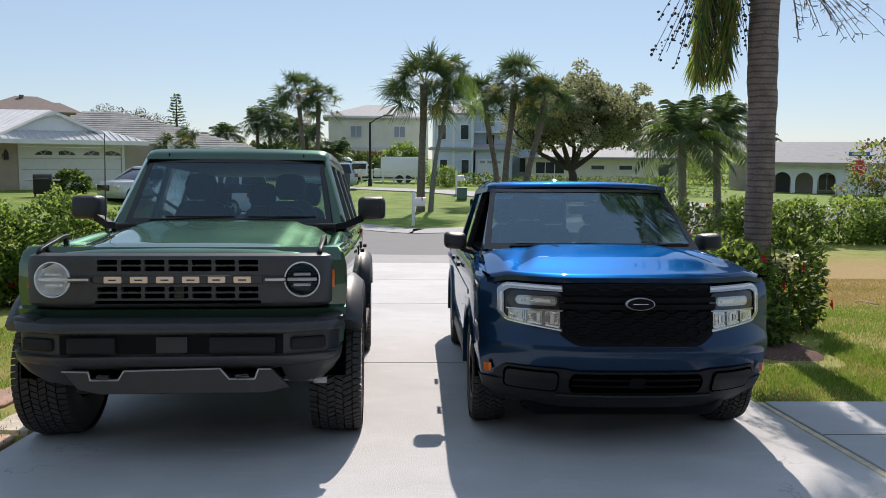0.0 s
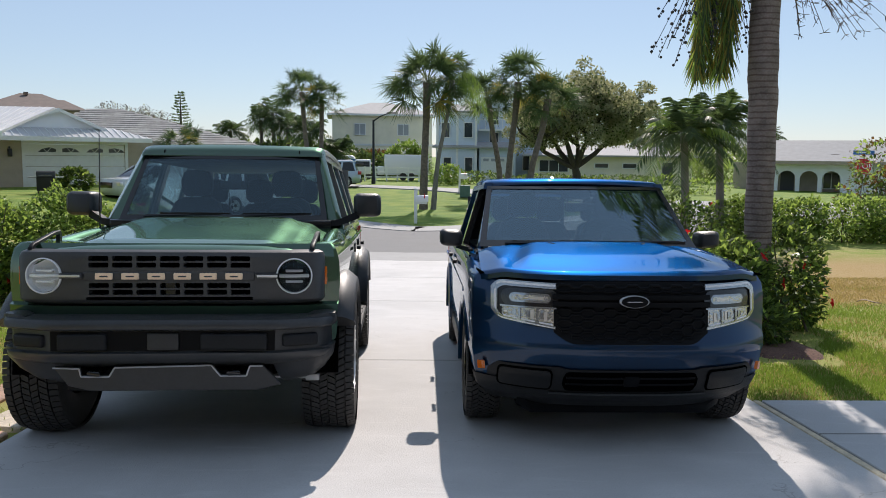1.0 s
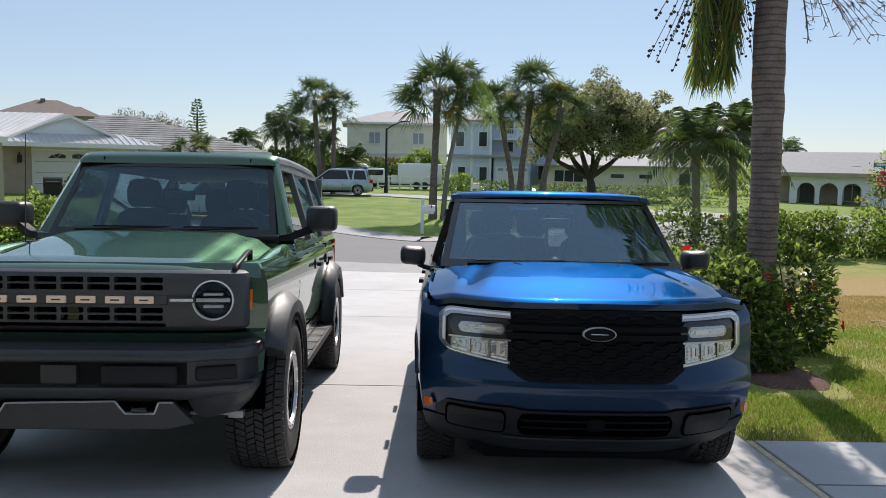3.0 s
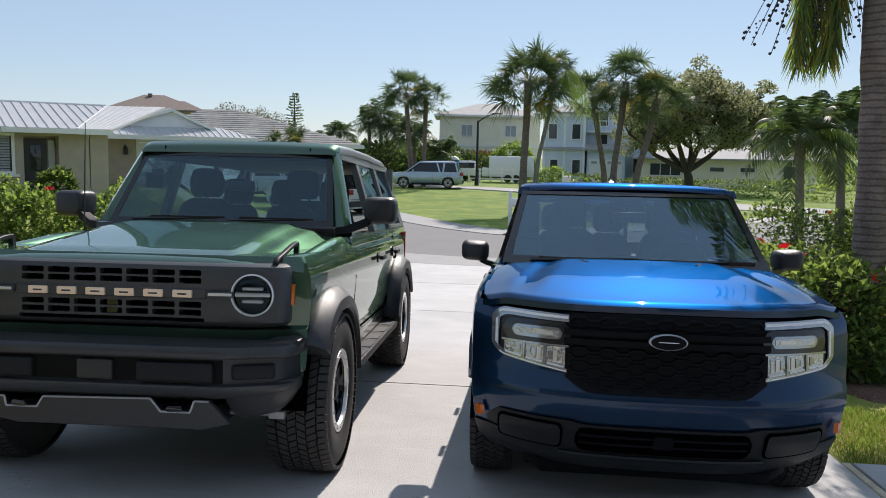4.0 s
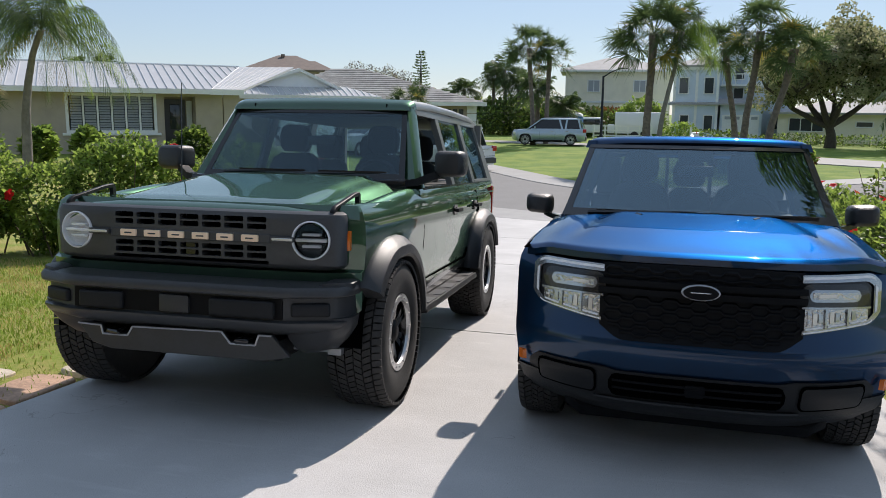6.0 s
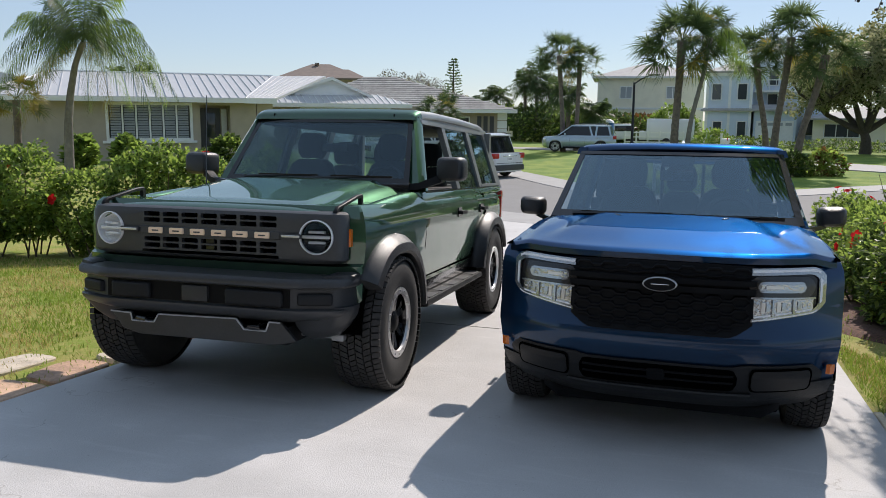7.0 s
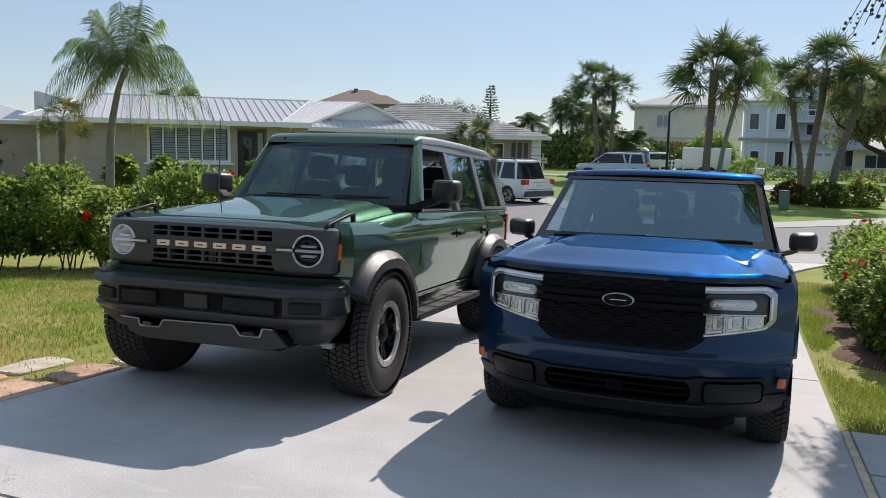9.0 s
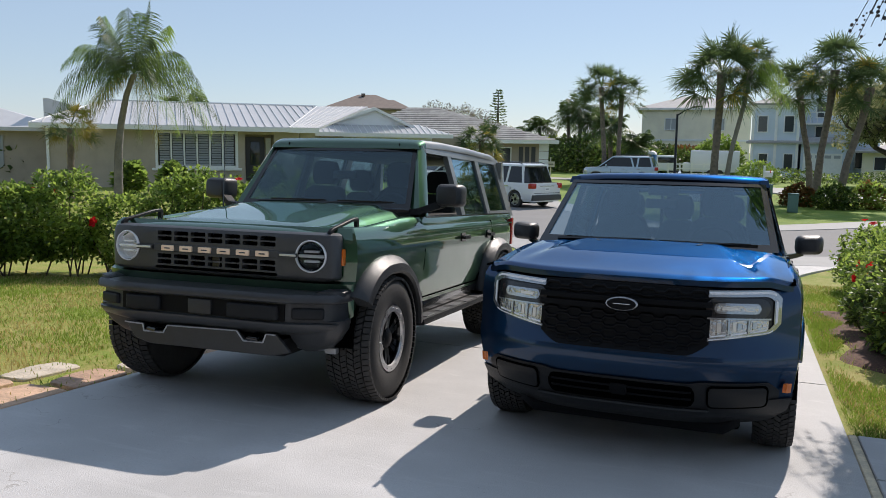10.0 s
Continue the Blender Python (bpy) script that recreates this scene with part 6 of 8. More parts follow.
    for k in range(1, 8):
        a, b = lerp(A, D, k / 8), lerp(B, C, k / 8)
        bm = bmesh.new()
        tube(bm, [a + Vector((0, 0, 0.010)), b + Vector((0, 0, 0.010))], 0.014, 4)
        part("seam", bm, "metal_roof", vr, smooth=0)
    o = Vector((-0.05, 0, 0))
    part("fascia", rings_bm([[a + o, a - o, a - o + Vector((0, 0, -0.22)), a + o + Vector((0, 0, -0.22))] for a in (A, D)]), "white_trim", h, "", 0)
    # garage wing
    g = 9.9
    wl = box(4.2, 15.2, g, g + 0.2, -0.2, 2.4)
    c = bmesh.new()
    add_box(c, 8.35, 13.25, g - 0.3, g + 0.5, -0.3, 2.15)
    part("wall", cut(wl, c), "stucco", h, "beige stucco garage wall")
    part("wall", box(15.0, 15.2, g + 0.2, g + 8, -0.2, 2.4), "stucco", h)
    part("garage_surround", box(8.2, 13.4, g - 0.04, g, 2.15, 2.33), "white_trim", h)
    for x in (8.2, 13.25):
        part("garage_surround", box(x, x + 0.15, g - 0.04, g, -0.1, 2.15), "white_trim", h)
    gd = new("garage_door")
    gd.parent = h
    tagged(gd, "white panelled garage door with fan lights")
    for k in range(4):
        part("panel", box(8.36, 13.24, g + 0.04, g + 0.08, -0.1 + k * 0.56, 0.445 + k * 0.56, 0.012, 1), "white_trim", gd)
    for k in range(4):
        x = 8.95 + k * 1.16
        poly = [(x - 0.0, 1.74), (x + 0.85, 1.74), (x + 0.85, 1.90), (x + 0.55, 1.98), (x + 0.2, 1.90)] if k % 2 == 0 else [(x - 0.0, 1.74), (x + 0.85, 1.74), (x + 0.65, 1.90), (x + 0.3, 1.98), (x, 1.92)]
        bm = bmesh.new()
        add_prism(bm, poly, 0.012, pose(0, g + 0.04, 0, 90, 0, 0))
        fl = part("fan_light", bm, "window_dark", gd, "dark fan-shaped light")
        for j in range(2):
            bm = bmesh.new()
            tube(bm, [(x + 0.42, g + 0.02, 1.74), (x + 0.22 + j * 0.4, g + 0.02, 1.96)], 0.014, 4)
            part("glazing_bar", bm, "white_trim", fl)
    sc = part("wall_lantern", box(7.55, 7.75, g - 0.2, g - 0.02, 1.5, 1.9, 0.06, 2), "lamp_black", h, "black wall lantern")
    part("lantern_bracket", box(7.62, 7.68, g - 0.12, g, 1.86, 2.0), "lamp_black", sc)
    # pent roof, gable
    bm = bmesh.new()
    rings = [[Vector((x, g - 1.1, 2.38)), Vector((x, g - 1.1, 2.5)), Vector((x + d, g + 0.3, 3.02)), Vector((x + d, g + 0.3, 2.9))] for x, d in ((4.6, 1.6), (14.3, -1.6))]
    add_rings(bm, rings)
    pr = part("pent_roof", bm, "metal_roof", h, "white metal pent roof", 0)
    for i in range(28):
        x = 4.9 + i * 0.34
        k = min(1.0, (x - 4.6) / 1.6 if x < 6.2 else 1.0, (14.3 - x) / 1.6)
        a = Vector((x, g - 1.1, 2.505))
        b = a + Vector((0, 1.4, 0.52)) * max(0.1, k)
        bm = rings_bm([[p + Vector((-0.015, 0, 0)), p + Vector((0.015, 0, 0)), p + Vector((0.015, 0, 0.04)), p + Vector((-0.015, 0, 0.04))] for p in (a, b)])
        part("seam", bm, "white_trim", pr, smooth=0)
    part("fascia", box(4.6, 14.3, g - 1.16, g - 1.10, 2.28, 2.50), "white_trim", h)
    bm = bmesh.new()
    add_prism(bm, [(6.75, 2.86), (12.3, 2.86), (10.0, 3.80)], 0.1, pose(0, g + 0.25, 0, 90, 0, 0))
    part("gable", bm, "white_stucco", h, "white gable end", 0)
    bm = bmesh.new()
    for e in (-3.65, 2.65):
        rings = [[Vector((10.0, y, 3.96)), Vector((10.0 + e, y, 2.80)), Vector((10.0 + e, y, 2.71)), Vector((10.0, y, 3.86))] for y in (g - 0.05, g + 8)]
        add_rings(bm, rings)
    part("garage_roof", bm, "metal_roof", h, "white metal gable roof", 0)
    for e in (-3.65, 2.65):
        part("bargeboard", rings_bm([[Vector((x, y, z)) for y, z in ((g - 0.10, top), (g - 0.055, top), (g - 0.055, top - 0.17), (g - 0.10, top - 0.17))] for x, top in ((10.0, 3.955), (10.0 + e, 2.795))]), "white_trim", h, "", 0)
    # wing at the far end of the front
    part("side_wall", box(-13.5, -5.6, 3.0, 3.2, -0.2, 2.2), "stucco", h)
    bm = bmesh.new()
    add_hip(bm, -13.5, -5.7, 3.0, 9, 2.2, 1.2, 0.5)
    part("side_roof", bm, "metal_roof", h, "", 0)
    bm = bmesh.new()
    add_prism(bm, [(-6.1, 2.6), (-3.6, 2.6), (-3.6, 2.95), (-5.9, 3.62), (-6.1, 3.62)], 1.6, pose(0, 5.2, 0, 90, 0, 0))
    part("dormer", bm, "metal_roof", h, "pale grey dormer gable", 0)
    for x in (-12.6, -11.9, -8.6, -7.9):
        part("shutter_board", box(x, x + 0.3, 2.93, 3.0, 0.7, 2.0), "shutter", h)
    window_unit(h, -12.2, -8.4, 2.93, 0.9, 1.9, 4)


build_left_house()


def tiled_roof(parent, x0, x1, y0, y1, z, h, over, rows, mat="tile_roof", long_hip=1.0):
    bm = bmesh.new()
    half = (y1 - y0) / 2 + over
    add_hip(bm, x0, x1, y0, y1, z, h, over, (half, half * long_hip))
    rf = part("roof", bm, mat, parent, "grey tiled hip roof", 0)
    x0, x1, y0, y1 = x0 - over, x1 + over, y0 - over, y1 + over
    half = (y1 - y0) / 2
    for i in range(rows):
        t = (i + 0.5) / rows
        a = t * half
        zz = z + 0.16 + (h - 0.16) * t
        part("tile_course", box(x0 + a, x1 - a * long_hip, y0 + a - half / rows * 0.5, y0 + a + half / rows * 0.5, -0.02, 0.035, 0, 1, pose(0, 0, zz) @ Matrix.Translation((0, y0 + a, 0)) @ pose(0, 0, 0, math.degrees(math.atan((h - 0.16) / half)) - 3, 0, 0) @ Matrix.Translation((0, -y0 - a, 0))), mat, rf, smooth=0)
    return rf


def build_tile_house():
    h = thing("house", pose(-19.3, 56.8, -0.35, 0, 0, 14), "low tan house with grey tiled hip roof", "house")
    part("wall", box(-8.5, 7.0, 0, 9, -0.4, 2.55), "tan_stucco", h, "tan stucco walls")
    tiled_roof(h, -8.5, 7.0, 0, 9, 2.5, 2.65, 0.75, 16, long_hip=1.8)
    part("fascia", box(-9.25, 7.75, -0.80, -0.74, 2.42, 2.68), "white_trim", h)
    window_unit(h, 3.1, 4.3, -0.06, 0.9, 2.1, 1)
    part("garage_door", box(0.2, 2.2, -0.05, -0.01, -0.3, 2.0), "white_trim", h)
    for k in range(5):
        part("quoin", box(6.35, 7.04, -0.08, 0.3, -0.4 + k * 0.58, 0.14 + k * 0.58, 0.02, 1), "white_stucco", h)
    for k in range(3):
        part("dark_panel", box(4.9 + k * 0.45, 5.2 + k * 0.45, -0.04, -0.01, 0.1, 2.2), "door_dark", h)


build_tile_house()


def build_far_houses():
    h = thing("house", pose(-34.6, 73.5, 0.0, 0, 0, 26), "two-storey house with brown shingle hip roof", "house")
    part("wall", box(-3.8, 3.8, 0, 9, -0.7, 5.3), "tan_stucco", h)
    bm = bmesh.new()
    add_hip(bm, -3.8, 3.8, 0, 9, 5.3, 1.75, 0.5, 3.4)
    rf = part("roof", bm, "brown_roof", h, "brown shingle hip roof", 0)
    bm = bmesh.new()
    add_hip(bm, 0.0, 4.4, 1, 8, 5.2, 1.35, 0.4, 2.0)
    part("lower_roof", bm, "brown_roof", h, "", 0)
    part("vent", box(-0.6, -0.2, 3.6, 4.0, 6.9, 7.12), "brown_roof", rf)
    window_unit(h, -2, -0.5, -0.06, 3.2, 4.6, 2)

    h = thing("house", pose(-4.6, 91.0, -0.45, 0, 0, 6), "cream two-storey building with grey hip roof", "house")
    part("wall", box(-5.6, 5.4, 0, 10, -0.3, 6.5), "cream_stucco", h, "cream stucco walls")
    bm = bmesh.new()
    add_hip(bm, -5.6, 5.4, 0, 10, 6.5, 1.7, 0.6, 5.0)
    part("roof", bm, "pale_roof", h, "pale grey hip roof", 0)
    for x in (-3.2, 1.6):
        for z in (1.2, 4.4):
            window_unit(h, x, x + 1.2, -0.06, z, z + 1.15, 2, "shutter")
    part("belt_course", box(-5.7, 5.5, -0.08, 0.0, 3.2, 3.4), "white_trim", h)
    part("gutter", box(-6.2, 6.0, -0.66, -0.58, 6.45, 6.62), "white_trim", h)

    h = thing("house", pose(5.2, 76.0, -0.45, 0, 0, -4), "white three-storey building with stepped bays", "house")
    part("wall", box(-4.2, -0.4, 0, 9, -0.3, 5.9), "blue_stucco", h, "pale blue-white rendered bay")
    part("wall", box(-0.4, 5.8, 2.4, 11, -0.3, 7.2), "blue_stucco", h, "pale blue-white rendered wall")
    part("wall", box(-0.2, 3.2, 0.2, 2.4, -0.3, 2.9), "blue_stucco", h)
    part("cornice", box(-4.4, -0.2, -0.2, 9.2, 5.9, 6.15), "white_trim", h)
    part("cornice", box(-0.6, 6.0, 2.2, 11.2, 7.2, 7.45), "white_trim", h)
    bm = bmesh.new()
    add_hip(bm, -4.2, 3.3, 0, 2.3, 2.9, 0.6, 0.35, 0.8)
    part("canopy", bm, "pale_roof", h, "", 0)
    for x in (-3.7, -1.6):
        window_unit(h, x, x + 0.75, -0.06, 3.9, 5.2, 1)
    window_unit(h, 0.8, 1.6, 2.34, 5.2, 6.4, 1)
    window_unit(h, 3.2, 4.4, 2.34, 5.2, 6.4, 2)
    for x in (-3.5, -1.5):
        window_unit(h, x, x + 0.7, -0.06, 0.7, 2.0, 1)
    window_unit(h, 4.0, 5.2, 2.34, 0.9, 2.2, 2)
    window_unit(h, 0.8, 1.6, 2.34, 3.4, 4.4, 1)
    part("belt_course", box(-4.3, -0.3, -0.1, 0.0, 2.85, 3.05), "white_trim", h)
    for x in (-4.2, -2.35, -0.62):
        part("pilaster", box(x, x + 0.22, -0.07, 0.0, -0.3, 5.9), "white_trim", h)
    bm = bmesh.new()
    add_hip(bm, -4.2, -0.4, 0, 4, 6.15, 0.9, 0.35)
    part("bay_roof", bm, "pale_roof", h, "", 0)
    part("balcony_slab", box(-0.3, 5.8, 1.3, 2.4, 4.55, 4.70), "white_trim", h)
    for k in range(12):
        part("baluster", box(-0.2 + k * 0.53, -0.15 + k * 0.53, 1.32, 1.37, 4.70, 5.55), "white_trim", h)
    part("balcony_rail", box(-0.3, 5.8, 1.30, 1.39, 5.55, 5.63), "white_trim", h)
    gd = part("garage_door", box(-0.0, 3.0, 0.14, 0.19, -0.3, 2.1), "white_trim", h, "white garage door")
    for k in range(4):
        part("door_light", box(0.2 + k * 0.72, 0.7 + k * 0.72, 0.11, 0.14, 1.7, 1.95), "shutter", gd)

    h = thing("house", pose(16.0, 74.0, -0.6, 0, 0, -8), "low beige house behind the oak", "house")
    part("wall", box(-6.5, 8.0, 0, 9, -0.3, 2.35), "cream_stucco", h)
    bm = bmesh.new()
    add_hip(bm, -6.5, 8.0, 0, 9, 2.35, 1.3, 0.7)
    part("roof", bm, "pale_roof", h, "pale tiled roof", 0)
    window_unit(h, -5.6, -3.0, -0.06, 1.0, 2.0, 3)
    window_unit(h, -0.6, 0.6, -0.06, 1.4, 1.75, 1)
    window_unit(h, 1.9, 3.1, -0.06, 1.4, 1.75, 1)
    part("doorway", box(5.4, 6.3, -0.03, -0.01, -0.3, 1.9), "door_dark", h)


build_far_houses()


def build_arch_house():
    h = thing("house", pose(32.2, 67.2, -1.0, 0, 0, -26), "low white house with arched porch and pale tiled roof", "house")
    wl = box(-3.3, 22, 0, 0.35, -0.4, 2.45)
    c = bmesh.new()
    for x in (-2.05, -0.35, 1.35):
        poly = [(x - 0.68, -0.6), (x + 0.68, -0.6), (x + 0.68, 1.1)] + [(x + 0.68 * math.cos(a), 1.1 + 0.68 * math.sin(a)) for a in [math.pi * k / 12 for k in range(1, 12)]] + [(x - 0.68, 1.1)]
        add_prism(c, poly, 1.5, pose(0, 0.9, 0, 90, 0, 0))
    part("wall", cut(wl, c), "white_stucco", h, "white stucco arcade wall", 0)
    part("porch_back", box(-6.5, 22, 2.4, 2.6, -0.4, 2.45), "stucco", h)
    part("porch_floor", box(-3.3, 22, 0, 2.4, -0.5, -0.35), "walk", h)
    window_unit(h, 0.8, 2.0, 2.34, 0.3, 1.6, 2)
    part("doorway", box(-2.6, -1.5, 2.36, 2.4, -0.3, 1.8), "door_dark", h)
    bm = bmesh.new()
    add_hip(bm, -4.2, 22, -0.2, 10, 2.45, 1.95, 0.5, 0.6)
    rf = part("roof", bm, "pale_roof", h, "pale grey tiled roof", 0)
    part("fascia", box(-4.7, 22.5, -0.78, -0.72, 2.32, 2.60), "tan_stucco", h)
    for x in (1.2, 3.0, 4.8):
        part("roof_vent", box(x, x + 0.7, 1.0, 1.35, 3.0, 3.18, 0.02, 1), "brown_roof", rf)
    part("solar_panel", box(7.4, 9.4, 2.2, 3.4, 3.55, 3.60, 0, 1), "blue_plastic", rf)


build_arch_house()


# ---- parked vehicles in the street ----
def street_car(name, m, paint, label, L=4.7, W=1.88, H=1.75, belt=1.05, g0=1.05, g1=4.55, hood_z=1.0, category="car", rails=False):
    v = thing(name, m, label, category)
    lv = [(0.26, W / 2 - 0.10, 0.14, 0.30, 3), (0.40, W / 2 - 0.02, 0.03, 0.32, 3), (0.62, W / 2, 0.0, 0.32, 3), (0.85, W / 2 - 0.01, 0.05, 0.30, 3), (hood_z - 0.04, W / 2 - 0.05, 0.14, 0.3, 3)]
    c = bmesh.new()
    ax = (0.90, L - 0.98)
    for y in ax:
        for s in (-1, 1):
            cyl_x(c, min(s * 0.5, s * 1.3), max(s * 0.5, s * 1.3), y, 0.36, 0.40, 24)
    part("body", cut(hull(lv, L, 14, 12), c), paint, v)
    hw = W / 2 - 0.06
    part("bonnet", grid_bm(12, 8, lambda u, w: Vector((lerp(-hw, hw, u), lerp(0.16 + 0.22 * abs(2 * u - 1) ** 3, g0 + 0.25, w), hood_z - 0.03 + 0.09 * w - 0.05 * abs(2 * u - 1) ** 3)), 0.08), paint, v)
    rings = [[Vector((x, y, z)) for x, y in round_poly([(w, g0 + 0.2), (w, L - 0.05), (-w, L - 0.05), (-w, g0 + 0.2)], 0.08)] for z, w in ((hood_z - 0.06, W / 2 - 0.04), (belt, W / 2 - 0.07))]
    part("shoulder", rings_bm(rings), paint, v)
    t0, t1, tw = g0 + 0.85, g1 - 0.22, W / 2 - 0.24
    rings = []
    for z, a, b, w in ((belt - 0.01, g0, g1, W / 2 - 0.08), (H - 0.10, t0, t1, tw + 0.02)):
        rings.append([Vector((x, y, z)) for x, y in round_poly([(w * 0.94, a), (w, a + 0.3), (w, b), (-w, b), (-w, a + 0.3), (-w * 0.94, a)], 0.08)])
    part("glasshouse", rings_bm(rings), "dark_glass", v, "dark glass")
    rings = []
    for z, k in ((H - 0.11, 1.03), (H - 0.04, 1.0), (H, 0.85)):
        rings.append([Vector((x * k, (y - (t0 + t1) / 2) * k + (t0 + t1) / 2, z)) for x, y in round_poly([(tw + 0.02, t0), (tw + 0.02, t1), (-tw - 0.02, t1), (-tw - 0.02, t0)], 0.15)])
    rf = part("roof", rings_bm(rings), paint, v)
    for s in (-1, 1):
        for y0, y1 in ((g0 + 0.02, t0), ((g0 + t0 + g1) / 2 + 0.25 - 0.75, (t0 + t1) / 2 - 0.05), (lerp(g0, g1, 0.69), lerp(t0, t1, 0.68)), (g1 - 0.12, t1 - 0.06)):
            bm = bmesh.new()
            rings = [[Vector((s * (w + 0.012), y - 0.05, z)), Vector((s * (w + 0.012), y + 0.06, z)), Vector((s * (w - 0.04), y + 0.06, z)), Vector((s * (w - 0.04), y - 0.05, z))] for y, z, w in ((y0, belt - 0.01, W / 2 - 0.08), (y1, H - 0.09, tw + 0.02))]
            add_rings(bm, rings)
            part("pillar", bm, paint, v)
        part("headlamp", box(min(s * (W / 2 - 0.42), s * (W / 2 - 0.08)), max(s * (W / 2 - 0.42), s * (W / 2 - 0.08)), 0.12, 0.36, 0.70, 0.86, 0.03, 2), "reflector", v)
        part("tail_lamp", box(min(s * (W / 2 - 0.28), s * (W / 2 - 0.0)), max(s * (W / 2 - 0.28), s * (W / 2)), L - 0.22, L + 0.012, 0.82, 1.04, 0.03, 2), "red_lens", v, "red tail lamp")
        part("door_mirror", box(min(s * (W / 2 - 0.05), s * (W / 2 + 0.15)), max(s * (W / 2 - 0.05), s * (W / 2 + 0.15)), g0 + 0.42, g0 + 0.52, belt, belt + 0.14, 0.03, 2), paint, v)
        part("sill", box(min(s * (W / 2 - 0.10), s * (W / 2 + 0.01)), max(s * (W / 2 - 0.10), s * (W / 2 + 0.01)), 1.4, L - 1.5, 0.24, 0.34, 0.02, 1), "black_plastic", v)
        for y in (g0 + 1.45, g0 + 2.4):
            part("door_handle", box(min(s * (W / 2 - 0.02), s * (W / 2 + 0.025)), max(s * (W / 2 - 0.02), s * (W / 2 + 0.025)), y, y + 0.2, 0.88, 0.91), "chrome", v)
        if rails:
            bm = bmesh.new()
            tube(bm, [(s * (tw - 0.03), t0 + 0.15, H - 0.02), (s * (tw - 0.03), t0 + 0.3, H + 0.04), (s * (tw - 0.03), t1 - 0.3, H + 0.04), (s * (tw - 0.03), t1 - 0.1, H - 0.02)], 0.018, 6)
            part("roof_rail", bm, "gloss_black", v)
        for y in ax:
            wh = new("wheel")
            wh.parent = v
            wh.matrix_basis = pose(s * (W / 2 - 0.12), y, 0.35, 0, 0, 0 if s > 0 else 180)
            part("tyre", tyre_bm(0.35, 0.22, 0.24, 30, 0.006), "rubber", wh)
            rim_parts(wh, 0.24, 0.22, "plain")
    part("rear_spoiler", box(-tw + 0.05, tw - 0.05, t1 - 0.05, t1 + 0.14, H - 0.10, H - 0.045, 0.02, 2), paint, v)
    part("hatch_line", box(-W / 2 + 0.12, W / 2 - 0.12, L + 0.0, L + 0.008, 0.62, 0.635), "void", v)
    part("hatch_trim", box(-0.45, 0.45, L + 0.0, L + 0.02, 0.905, 0.935, 0.005, 1), "chrome", v)
    for s in (-1, 1):
        for y in ax:
            bm = bmesh.new()
            rings = []
            for i in range(17):
                a = math.pi * i / 16
                rings.append([Vector((s * x, y + r * math.cos(a), 0.36 + r * math.sin(a))) for x, r in ((W / 2 - 0.12, 0.398), (W / 2 + 0.012, 0.398), (W / 2 + 0.012, 0.43), (W / 2 - 0.12, 0.43))])
            add_rings(bm, rings)
            part("arch_lip", bm, paint, v)
            # Solid block whose black stands in for the wheel well's shade.
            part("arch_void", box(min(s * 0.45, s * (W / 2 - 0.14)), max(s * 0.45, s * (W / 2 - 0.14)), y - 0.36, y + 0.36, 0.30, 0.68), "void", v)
        for y in (g0 + 0.75, g0 + 1.75, g0 + 2.7):
            part("door_line", box(min(s * (W / 2 - 0.02), s * (W / 2 + 0.003)), max(s * (W / 2 - 0.02), s * (W / 2 + 0.003)), y, y + 0.012, 0.36, 0.86), "void", v)
    part("rear_bumper", box(-W / 2 + 0.06, W / 2 - 0.06, L - 0.12, L + 0.05, 0.32, 0.56, 0.04, 2), "grille_grey", v)
    part("grille", box(-0.42, 0.42, 0.0, 0.06, 0.58, 0.84, 0.03, 2), "gloss_black", v)
    part("number_plate", box(-0.15, 0.15, L + 0.0, L + 0.02, 0.72, 0.87), "sign_white", v, "pale number plate with a dark bar")
    part("plate_bar", box(-0.11, 0.11, L + 0.02, L + 0.024, 0.77, 0.82), "shutter", v)
    part("under_body", box(-W / 2 + 0.22, W / 2 - 0.22, 0.4, L - 0.3, 0.2, 0.4), "void", v)
    return v


street_car("car", pose(-11.0, 36.6, -0.765, 0, 0, 63 + 180), "white_paint", "white estate car with roof rails parked in the street", 5.0, 1.92, 1.84, rails=True)
street_car("car", pose(-9.1, 54.4, zg(-6, 54.5) + 0.035, 0, 0, -82), "silver_paint", "pale blue-silver estate car parked on the side road", 4.78, 1.91, 1.74, rails=True)
street_car("car", pose(-14.2, 36.9, zg(-13, 38), 0, 0, -35), "grey_paint", "pale silver car parked before the garage", 4.8, 1.86, 1.66, 1.05, 1.15, 4.5, 1.02)


